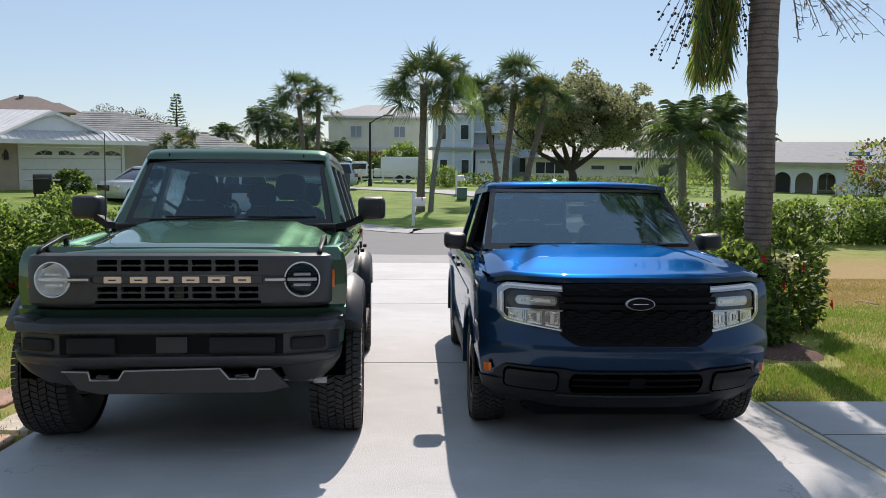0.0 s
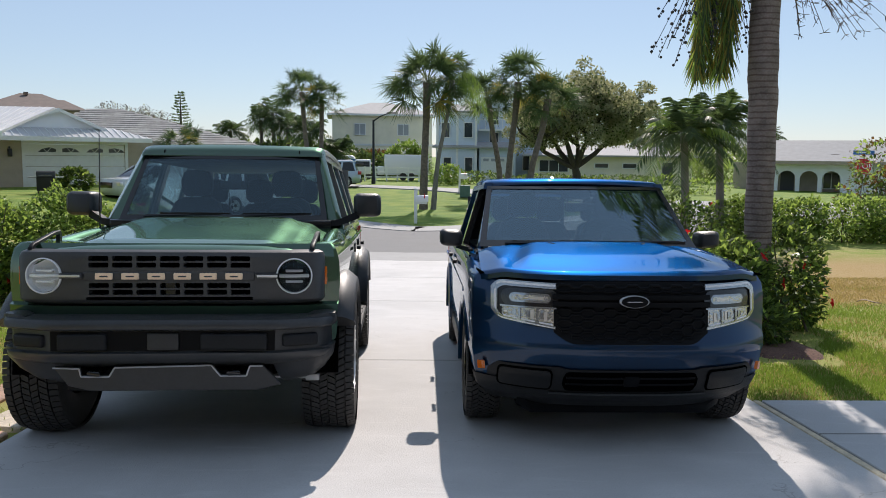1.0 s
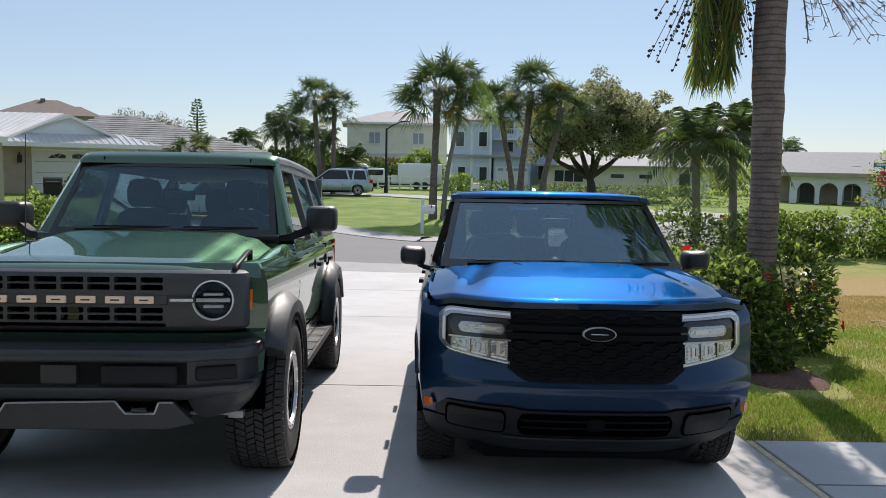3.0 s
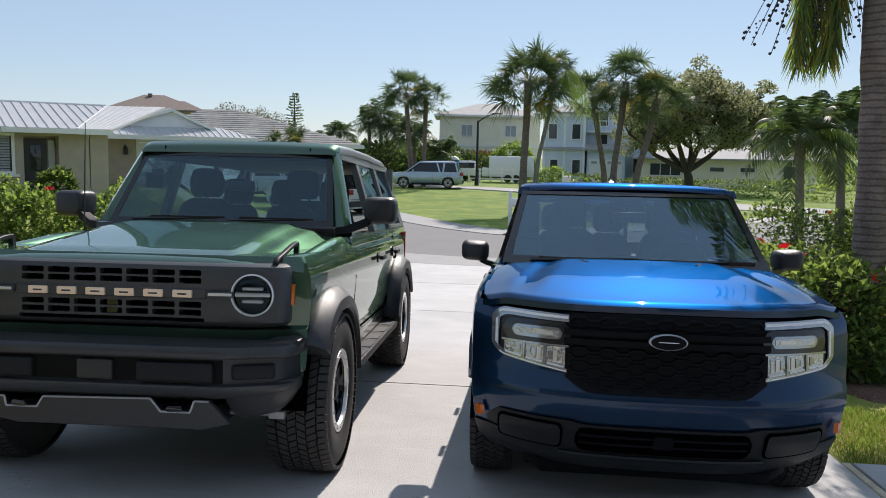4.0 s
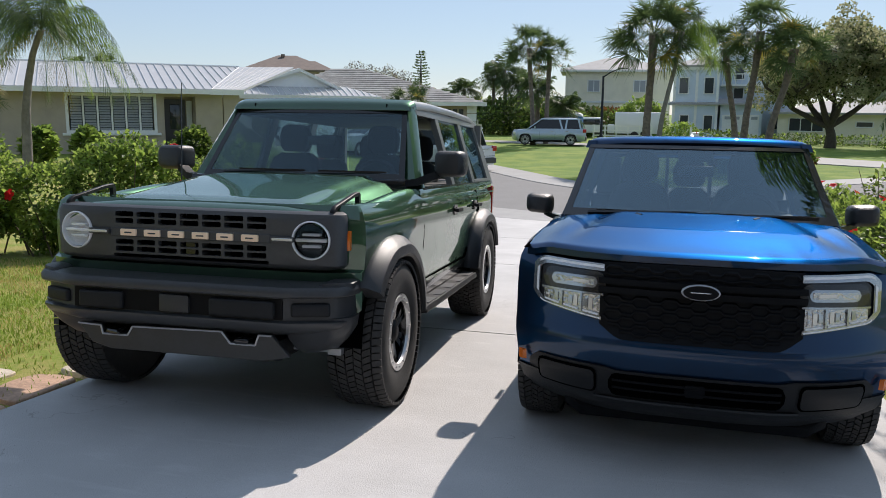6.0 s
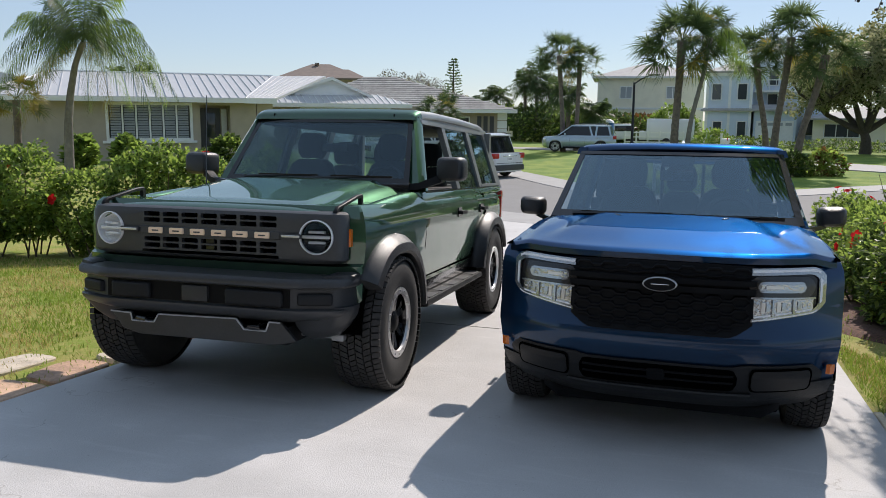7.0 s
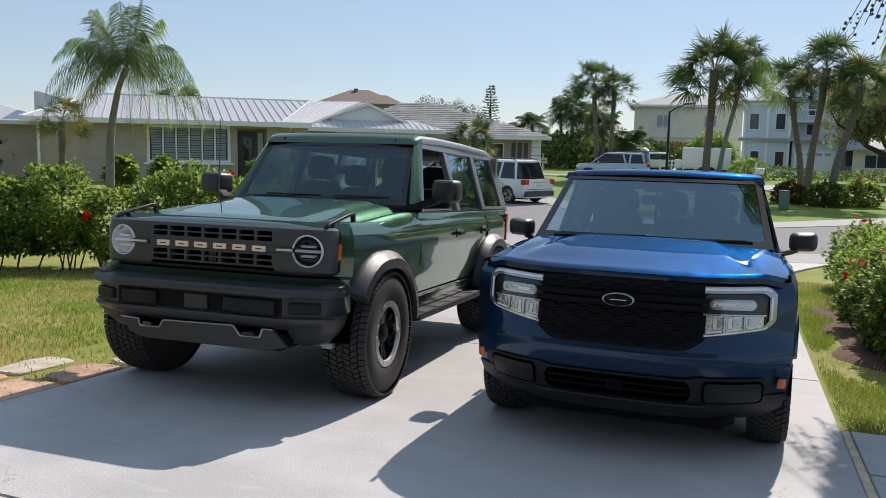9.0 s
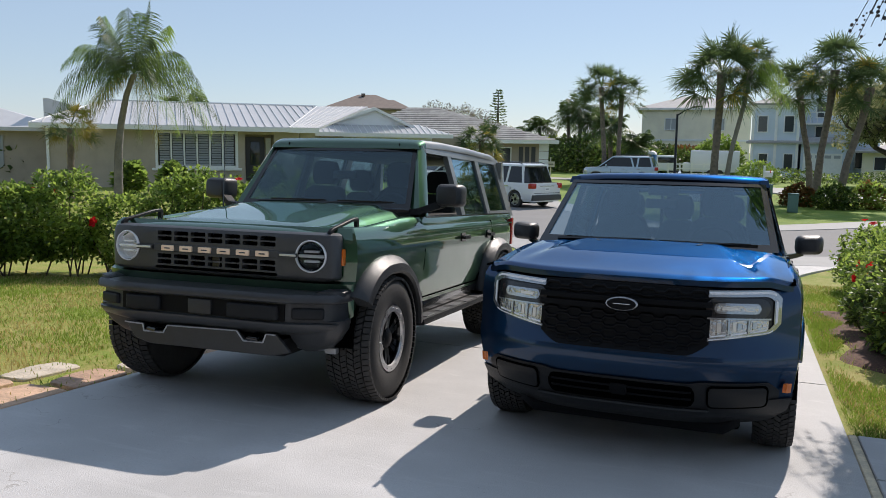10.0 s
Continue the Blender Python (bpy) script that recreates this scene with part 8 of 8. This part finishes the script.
    # far thicket
    for az, rr, w, h, seed, mats in ((-14.5, 92, 4.0, 3.0, 91, ["dark_leaf", "leaf"]), (-11.6, 84, 4.0, 3.4, 92, ["dark_leaf", "leaf"]), (-8.9, 76, 3.4, 3.6, 93, ["dark_leaf", "leaf"]), (-6.6, 74, 2.6, 2.6, 94, ["dark_leaf", "leaf"]),
                                     (-3.6, 84, 2.8, 2.6, 95, ["red_leaf", "dark_leaf"]), (-1.2, 82, 2.0, 3.4, 96, ["frond_bright", "leaf"]), (-20.6, 105, 4.4, 7.7, 97, ["winter_leaf", "oak_leaf"]), (-18.6, 106, 4.2, 7.4, 98, ["winter_leaf", "oak_leaf"]),
                                     (-17.0, 96, 3.4, 2.8, 99, ["dark_leaf", "leaf"]), (17.3, 92, 4.5, 7.6, 100, ["leaf", "oak_leaf"]), (20.5, 96, 4.0, 4.2, 101, ["leaf", "oak_leaf"]), (-49, 40, 2.5, 2.6, 102, ["dark_leaf", "leaf"]), (-10.2, 80, 4.2, 3.3, 103, ["dark_leaf", "frond"]), (-5.2, 79, 3.2, 2.7, 104, ["dark_leaf", "frond"]), (-13.0, 88, 4.2, 3.3, 105, ["dark_leaf", "frond"]), (-2.4, 86, 2.4, 2.4, 106, ["oak_leaf", "red_leaf"])):
        x, y = polar(az, rr)
        g = zg(x, y)
        shrub("bush", [((x, y, g + h * 0.5), (w, w * 0.6, h * 0.52)), ((x + w * 0.6, y, g + h * 0.38), (w * 0.7, w * 0.6, h * 0.42)), ((x - w * 0.7, y, g + h * 0.36), (w * 0.7, w * 0.6, h * 0.4))],
              2200 if h < 5 else 15000, 0.42 if h < 5 else 0.20, 0.3, mats, "distant mass of mixed garden bushes", "bush", seed, [3, 1], twigs=False)


build_hedges()


def build_oak():
    rnd = random.Random(111)
    x, y = polar(10.8, 62)
    z = zg(x, y) - 0.1
    t = thing("oak_tree", pose(x, y, z), "broad live oak with a dense dark green crown", "tree")
    bm = bmesh.new()
    tips = []

    def limb(p, d, L, r, depth):
        pts, q = [p], p
        for k in range(3):
            d = (d + rdir(rnd) * 0.22 + Vector((0, 0, 0.05))).normalized()
            q = q + d * L / 3
            pts.append(q)
        tube(bm, pts, [r, r * 0.85, r * 0.72, r * 0.6], 8 if depth < 2 else 5)
        if depth >= 3:
            tips.append(q)
            return
        if depth == 2:
            tips.append(pts[2])
        for k in range((4 if depth == 1 else 3) if depth else 6):
            a = rnd.uniform(0, 6.28) if depth else 2 * math.pi * k / 6 + rnd.uniform(-0.3, 0.3)
            spread = 1.25 if depth == 0 else 0.85
            nd = (d * 0.7 + Vector((math.cos(a) * spread, math.sin(a) * spread, rnd.uniform(0.0, 0.5)))).normalized()
            limb(q, nd, (2.9 if depth == 0 else L * 0.8) * rnd.uniform(0.85, 1.1), r * 0.58, depth + 1)
    limb(Vector((0, 0, 0)), Vector((0.06, 0, 1)), 1.6, 0.42, 0)
    part("trunk", bm, "bark", t, "dark forking trunk and limbs")
    sp = Soup()
    clumps = [(c, rnd.uniform(0.7, 1.1)) for c in tips if c.z > 1.8]
    for i in range(230):
        d = rdir(rnd)
        if d.z < -0.35:
            d.z = abs(d.z)
        k = rnd.uniform(0.55, 1.08) * (1 + 0.55 * noise.noise(d * 2.4))
        clumps.append((Vector((1.1 + d.x * 5.4 * k, d.y * 4.4 * k, 4.3 + d.z * 3.7 * k)), rnd.uniform(0.40, 0.85)))
    for c, rad in clumps:
        for i in range(150):
            d = rdir(rnd)
            p = c + Vector((d.x * rad, d.y * rad, d.z * rad * 0.75)) * rnd.uniform(0.35, 1.0)
            if p.z < 1.5:
                continue
            sp.leaf(p, (d + rdir(rnd)).normalized(), rdir(rnd), rnd.uniform(0.12, 0.24), 0.075, 0 if rnd.random() < 0.84 else 1)
    shared("crown", sp.mesh("crown", ["oak_leaf", "dark_leaf"]), t)
    # tall thin pine with tiers of branches
    x, y = polar(-16.4, 108)
    z = zg(x, y) - 0.1
    t = thing("pine_tree", pose(x, y, z), "tall narrow island pine with tiered branches", "tree")
    bm = bmesh.new()
    tube(bm, [(0, 0, 0), (0, 0, 5), (0, 0, 9.3 - z)], [0.25, 0.18, 0.04], 8)
    part("trunk", bm, "bark", t)
    sp = Soup()
    for k in range(20):
        h = lerp(3.0, 9.2 - z, k / 19)
        L = lerp(1.35, 0.35, (k / 19) ** 1.8) * rnd.uniform(0.8, 1.1)
        for j in range(5):
            a = k * 0.9 + j * 1.047
            out = Vector((math.cos(a), math.sin(a), 0.18))
            for q in range(5):
                p = Vector((0, 0, h)) + out * (L * (0.2 + 0.8 * q / 4))
                for s in range(2):
                    sp.leaf(p, (out * 0.9 + rdir(rnd) * 0.5).normalized(), rdir(rnd), 0.34, 0.07)
    shared("crown", sp.mesh("crown", ["dark_leaf"]), t)


build_oak()


def build_near_palm():
    rnd = random.Random(131)
    g = zg(3.75, 10.0)
    t = thing("palm_tree", pose(3.73, 10.0, g - 0.05), "tall palm stem with ring scars, hanging fronds and dark fruit", "palm tree")
    H = 5.0 - g
    part("trunk", trunk_bm([Vector((0.0, 0, 0)), Vector((0.02, 0, 1.2)), Vector((0.0, 0, 2.6)), Vector((-0.03, 0, 3.4)), Vector((-0.02, 0, H))], [0.165, 0.150, 0.152, 0.158, 0.165, 0.16, 0.17], 28, 0.010), "ringed_bark", t)
    top = Vector((-0.02, 0, H))
    sp = Soup()
    for i in range(22):
        az = i * 2.399
        el = lerp(1.35, 0.5, i / 21) + rnd.uniform(-0.08, 0.08)
        pinnate(sp, top, az, el, rnd.uniform(2.2, 2.8), 0.22 + 0.12 * (i / 21), 0.6, 46, rnd, 1 if i % 4 == 0 else 0, 0.016, 0.6)
    pinnate(sp, top, -2.5, 0.66, 2.4, 0.25, 0.6, 46, rnd, 0, 0.016, 0.6)
    shared("crown", sp.mesh("crown", ["frond", "frond_bright"]), t)
    sp = Soup()
    for k in range(7):
        base = top + Vector((-0.30 - 0.075 * k + rnd.uniform(-0.04, 0.04), rnd.uniform(-0.22, 0.22), -0.55))
        for i in range(110):
            tt = i / 109
            p = base + Vector((-0.10 * tt + rnd.uniform(-0.05, 0.05), rnd.uniform(-0.05, 0.05), -1.65 * tt))
            for s in (-1, 1):
                d = Vector((s * rnd.uniform(0.05, 0.42), rnd.uniform(-0.35, 0.35), -1)).normalized()
                sp.blade(p, d, rnd.uniform(0.30, 0.60) * (1 - 0.35 * tt), 0.0085, Vector((1, rnd.uniform(-0.5, 0.5), 0)).normalized(), 0, rnd.choices((0, 1, 2), (3, 4, 3))[0])
    shared("hanging_frond", sp.mesh("hanging_frond", ["frond", "frond_bright", "frond_dry"]), t)
    # fruit strings and bare flower stalks
    bm = bmesh.new()
    for i in range(24):
        a = top + Vector((-0.25, 0, -0.6))
        e = a + Vector((rnd.uniform(-1.0, 0.1), rnd.uniform(-0.3, 0.3), rnd.uniform(-1.6, -1.0)))
        m_ = lerp(a, e, 0.5) + Vector((-0.12, 0, 0.1))
        tube(bm, [a, m_, e], [0.008, 0.006, 0.004], 4)
        for k in range(11):
            q = lerp(m_, e, rnd.uniform(0.3, 1.0)) + rdir(rnd) * rnd.uniform(0.01, 0.06)
            bmesh.ops.create_icosphere(bm, subdivisions=1, radius=rnd.uniform(0.010, 0.022), matrix=Matrix.Translation(q))
    tagged(part("fruit_string", bm, "fruit", t), "dark round fruit on hanging strings", kind="stuff")
    bm = bmesh.new()
    for i in range(30):
        a = top + Vector((0.16, 0, -1.05))
        e = a + Vector((rnd.uniform(0.25, 1.15), rnd.uniform(-0.3, 0.3), rnd.uniform(-0.85, -0.2)))
        m_ = lerp(a, e, 0.5) + Vector((0.05, 0, 0.16))
        pts = [lerp(lerp(a, m_, k / 6), lerp(m_, e, k / 6), k / 6) for k in range(7)]
        tube(bm, pts, [0.008, 0.007, 0.006, 0.005, 0.005, 0.004, 0.003], 4)
        for k in range(2, 7):
            for s in range(3):
                d = (rdir(rnd) + Vector((0.2, 0, -0.5))).normalized()
                tube(bm, [pts[k], pts[k] + d * 0.07], [0.005, 0.003], 3)
    part("flower_stalk", bm, "twig", t, "bare branching flower stalk")
    # two short palms across the lawn
    for x, y, h, seed in ((6.95, 22.8, 3.15, 141), (8.35, 24.0, 3.4, 142)):
        rr = random.Random(seed)
        z = zg(x, y) - 0.05
        p = thing("palm_tree", pose(x, y, z), "short palm with arching feather fronds by the hedge", "palm tree", "short palms by the hedge")
        part("trunk", trunk_bm([Vector((0.15, 0, 0)), Vector((0.1, 0, h * 0.5)), Vector((0, 0, h))], [0.14, 0.11, 0.10], 12, 0.03), "pale_trunk", p)
        sp = Soup()
        for i in range(30):
            pinnate(sp, Vector((0, 0, h)), i * 2.399, lerp(1.40, -0.15, i / 29) + rr.uniform(-0.1, 0.1), rr.uniform(1.5, 2.0), 0.40 + 0.25 * i / 29, 0.46, 40, rr, 0 if i % 6 else 1, 0.020, 0.35)
        shared("crown", sp.mesh("crown", ["frond", "frond_bright"]), p)


build_near_palm()


def dry_strip(x, y):
    """How parched the lawn is: a worn band across the garden by the path."""
    return step(12.1, 13.4, y + 0.5 * noise.noise(Vector((x * 0.5, y * 0.5, 0)))) * step(22.0, 19.0, y) * step(3.5, 4.5, x)


def build_grass():
    """Blades on the two near lawns."""
    rnd = random.Random(151)
    for label, x0, x1, y0, y1, n in (("short patchy grass beside the flagstones", -8.6, -2.72, 3.4, 10.2, 70000), ("short patchy grass beside the path", 2.42, 9.5, 6.55, 17.0, 150000), ("greener tufted grass between driveway and shrubs", 2.36, 4.6, 6.52, 13.0, 42000)):
        sp = Soup()
        for i in range(n):
            x, y = rnd.uniform(x0, x1), rnd.uniform(y0, y1)
            q = noise.noise(Vector((x * 0.9, y * 0.9, 3)))
            if -3.55 < x < 0 and y < 6.9 and rnd.random() < 0.8:
                continue
            if rnd.random() < 0.25 - q * 0.5:
                continue
            if math.hypot((x - 3.35) / 0.95, (y - 9.5) / 1.5) + 0.4 * q < 1 and rnd.random() < 0.93:
                continue
            z = zg(x, y) - 0.015
            h = rnd.uniform(0.025, 0.06)
            d = Vector((rnd.uniform(-0.6, 0.6), rnd.uniform(-0.6, 0.6), 1)).normalized()
            a = rnd.uniform(0, 3.14)
            sp.blade(Vector((x, y, z)), d, h, 0.004, Vector((math.cos(a), math.sin(a), 0)), 0, 0 if q > rnd.uniform(-0.6, 0.28) + 0.9 * dry_strip(x, y) - (0.3 if n < 50000 else 0) else 1)
        ob = new("grass", sp.mesh("grass", ["grass_blade", "straw"]))
        tagged(ob, label, "grass", "", "stuff")


build_grass()


# ---- small things outdoors ----
def build_street_furniture():
    x, y = polar(-3.45, 61)
    z = zg(x, y)
    l = thing("street_lamp", pose(x, y, z), "black street lamp with a slender upswept arm", "street lamp")
    bm = bmesh.new()
    tube(bm, [(0, 0, 0), (0, 0, 0.5), (0, 0, 0.55), (0, 0, 4.75)], [0.16, 0.14, 0.10, 0.075], 12)
    part("post", bm, "lamp_black", l)
    bm = bmesh.new()
    tube(bm, [(0, 0, 4.65), (0.5, 0, 5.0), (1.0, 0, 5.2), (1.35, 0, 5.26)], [0.05, 0.045, 0.04, 0.03], 8)
    part("arm", bm, "lamp_black", l)
    part("lamp_head", box(1.0, 1.75, -0.12, 0.12, 5.22, 5.32, 0.03, 2), "lamp_black", l)
    # mailboxes
    def mailbox(x, y, s, label):
        m = thing("mailbox", pose(x, y, zg(x, y)), label, "mailbox")
        part("post", box(-0.06, 0.06, -0.06, 0.06, 0, 1.25 * s, 0.008, 1), "white_trim", m)
        part("post_cap", box(-0.08, 0.08, -0.08, 0.08, 1.25 * s, 1.29 * s, 0.02, 1), "white_trim", m)
        part("bracket", box(-0.05, 0.42, -0.05, 0.05, 0.72 * s, 0.80 * s), "white_trim", m)
        rings = [[Vector((xx, yy, zz)) for yy, zz in [(-0.10, 0.80 * s), (0.10, 0.80 * s), (0.10, 0.95 * s)] + [(0.10 * math.cos(a), 0.95 * s + 0.09 * math.sin(a)) for a in [math.pi * k / 6 for k in range(1, 6)]] + [(-0.10, 0.95 * s)]] for xx in (-0.02, 0.46)]
        part("box", rings_bm(rings), "sign_white", m)
        part("flag", box(0.30, 0.34, -0.125, -0.10, 0.93 * s, 1.10 * s), "sign_red", m)
    mailbox(-0.42, 30.3, 1.0, "white mailbox on a white post in the grass")
    x, y = polar(2.65, 49)
    mailbox(x, y, 1.1, "white mailbox beside a dark box")
    b = thing("utility_box", pose(x + 0.15, y - 3.5, zg(x, y - 3.5)), "small dark green utility box on the grass", "utility box")
    part("cabinet", box(-0.28, 0.28, -0.25, 0.25, 0, 0.62, 0.02, 2), "teal_box", b)
    part("lid", box(-0.30, 0.30, -0.27, 0.27, 0.62, 0.67, 0.015, 1), "teal_box", b)
    x, y = polar(5.2, 37)
    b = thing("utility_box", pose(x, y, zg(x, y)), "small pale green utility box on the grass", "utility box")
    part("cabinet", box(-0.2, 0.2, -0.2, 0.2, 0, 0.75, 0.02, 2), "teal_box", b)
    part("lid", box(-0.22, 0.22, -0.22, 0.22, 0.75, 0.79, 0.015, 1), "teal_box", b)
    # stop sign
    x, y = polar(28.8, 43.5)
    s = thing("stop_sign", pose(x, y, zg(x, y), 0, 0, -27), "red octagonal stop sign with white lettering", "road sign")
    bm = bmesh.new()
    tube(bm, [(0, 0.03, 0), (0, 0.03, 2.75)], 0.03, 8)
    part("post", bm, "galv", s)
    zc = 1.42 - zg(x, y)
    for r, d, mat in ((0.41, 0.0, "sign_white"), (0.385, -0.006, "sign_red")):
        bm = bmesh.new()
        add_prism(bm, [(r * math.cos(radians(22.5 + 45 * k)), zc + r * math.sin(radians(22.5 + 45 * k))) for k in range(8)], 0.008, pose(0, d, 0, 90, 0, 0))
        part("plate", bm, mat, s, smooth=0)
    cu = bpy.data.curves.new("lettering", "FONT")
    cu.body, cu.size, cu.align_x, cu.align_y, cu.extrude = "STOP", 0.34, "CENTER", "CENTER", 0.002
    tx = new("lettering", cu)
    dg = bpy.context.evaluated_depsgraph_get()
    me = bpy.data.meshes.new_from_object(tx.evaluated_get(dg))
    bpy.data.objects.remove(tx)
    me.materials.append(M["sign_white"])
    le = new("lettering", me)
    le.parent = s
    le.matrix_basis = pose(0, -0.018, zc, 90, 0, 0)
    part("street_plate", box(-0.45, 0.45, 0.0, 0.012, zc + 0.55, zc + 0.75, 0.004, 1), "blue_plastic", s, "blue street name plate with a pale bar")
    part("street_plate_bar", box(-0.3, 0.3, -0.006, 0.0, zc + 0.62, zc + 0.68), "sign_white", s)
    # garden path light
    g = zg(4.55, 10.6)
    p = thing("path_light", pose(4.62, 10.7, g), "black garden path light in the shrubs", "garden light")
    bm = bmesh.new()
    tube(bm, [(0, 0, 0), (0, 0, 0.78)], 0.022, 8)
    part("stake", bm, "lamp_black", p)
    bm = bmesh.new()
    add_lathe(bm, [(0.001, 0.90), (0.05, 0.885), (0.13, 0.85), (0.13, 0.835), (0.03, 0.80), (0.001, 0.80)], 20)
    part("cap", bm, "lamp_black", p)
    # barbecue by the garage
    x, y = polar(-24.6, 38.5)
    q = thing("barbecue", pose(x, y, zg(x, y), 0, 0, 20), "black covered barbecue on the neighbour's drive", "barbecue")
    part("cart", box(-0.36, 0.36, -0.24, 0.24, 0.12, 0.72, 0.02, 1), "lamp_black", q)
    rings = [[Vector((xx, 0.26 * math.cos(a), 0.73 + 0.24 * math.sin(a))) for a in [math.pi * k / 8 for k in range(9)]] for xx in (-0.36, 0.36)]
    part("lid", rings_bm(rings), "skid", q, "dark grey lid")
    for xx in (-0.66, 0.36):
        part("side_shelf", box(xx, xx + 0.3, -0.22, 0.22, 0.67, 0.72), "galv", q)
    for xx in (-0.30, 0.30):
        bm = bmesh.new()
        cyl_x(bm, xx - 0.03, xx + 0.03, -0.16, 0.08, 0.08, 14)
        part("wheel", bm, "rubber", q)
    part("handle", box(-0.25, 0.25, -0.31, -0.28, 0.78, 0.80), "galv", q)
    # estate sign in the far garden
    x, y = polar(-12.0, 66)
    e = thing("garden_sign", pose(x, y, zg(x, y)), "white yard sign on a post", "sign")
    part("post", box(-0.04, 0.04, -0.04, 0.04, 0, 1.5), "white_trim", e)
    part("board", box(-0.35, 0.35, -0.06, -0.04, 0.7, 1.15), "sign_white", e)
    part("board_bar", box(-0.25, 0.25, -0.065, -0.06, 0.86, 0.98), "shutter", e)


build_street_furniture()


def build_ground_bits():
    # mulch under the shrubs
    def bed(u, w):
        y = lerp(8.15, 13.5, w)
        bulge = math.sin(math.pi * min(1.0, 0.12 + w * 2.2) * 0.5)
        x = lerp(3.3 - 0.75 * bulge + 0.12 * math.sin(w * 19), 3.4 + 0.85 * bulge + 0.15 * math.sin(w * 13 + 1), u)
        e = 0.065 * min(1.0, 3.0 * math.sin(math.pi * u)) * min(1.0, 6.0 * math.sin(math.pi * w)) - 0.042 + 0.012 * noise.noise(Vector((x * 5, y * 5, 0)))
        return Vector((x, y, zg(x, y) + e + 0.004))
    solo("mulch_bed", grid_bm(16, 30, bed), "mulch", "red-brown bark mulch under the shrubs", "mulch", "structure")
    # flagstones beside the driveway
    f = tagged(new("flagstone_edge"), "terracotta and cream flagstones set in grass by the driveway", "paving", "", "structure")
    rnd = random.Random(171)
    y = 2.6
    while y < 7.4:
        L = rnd.uniform(0.42, 0.95)
        x = -2.69
        for k in range(2):
            w = rnd.uniform(0.30, 0.52)
            if k == 1 and rnd.random() < 0.15:
                continue
            pts = [(x - rnd.uniform(0, 0.05), y + rnd.uniform(0, 0.06)), (x - w * 0.5, y - rnd.uniform(-0.03, 0.04)), (x - w + rnd.uniform(-0.03, 0.05), y + rnd.uniform(0, 0.08)), (x - w, y + L * 0.6), (x - w + rnd.uniform(0, 0.08), y + L - 0.05),
                   (x - w * 0.4, y + L - rnd.uniform(0.02, 0.07)), (x - rnd.uniform(0, 0.06), y + L - 0.06)]
            pts = round_poly(pts, 0.05, 2)
            bm = bmesh.new()
            cx, cy = x - w / 2, y + L / 2
            add_prism(bm, [(px - cx, py - cy) for px, py in pts], 0.05)
            bmesh.ops.bevel(bm, geom=[e for e in bm.edges if all(v.co.z > 0.04 for v in e.verts)], offset=0.008, segments=1, affect="EDGES")
            ob = part("flagstone", bm, "brick_red" if rnd.random() < 0.6 else "pale_stone", f)
            ob.matrix_basis = pose(cx, cy, zd(cy) - 0.066 + rnd.uniform(-0.004, 0.006), -3.4, 0, 0)
            x -= w + rnd.uniform(0.04, 0.12)
        y += L + 0.02
    # fallen leaf sheaths on the lawn
    for x, y, a, L in ((6.1, 9.3, 30, 0.42), (6.6, 12.6, -20, 0.34)):
        bm = grid_bm(8, 2, lambda u, w: Vector((lerp(-L / 2, L / 2, u), (w - 0.5) * 0.10 * math.sin(math.pi * min(0.97, u + 0.03)), 0.05 * math.sin(u * 4) * (1 - u) + 0.03 * abs(w - 0.5) + 0.03)))
        solo("fallen_frond", bm, "dry_leaf", "dry curled palm leaf lying on the lawn", "leaf", m=pose(x, y, zg(x, y), 0, 0, a))


M["pale_stone"] = material("cream_flagstone", (0.60, 0.52, 0.41), 0.85, vary=0.2, scale=6, fine=50, bump=0.4, rand=0.15)
build_ground_bits()
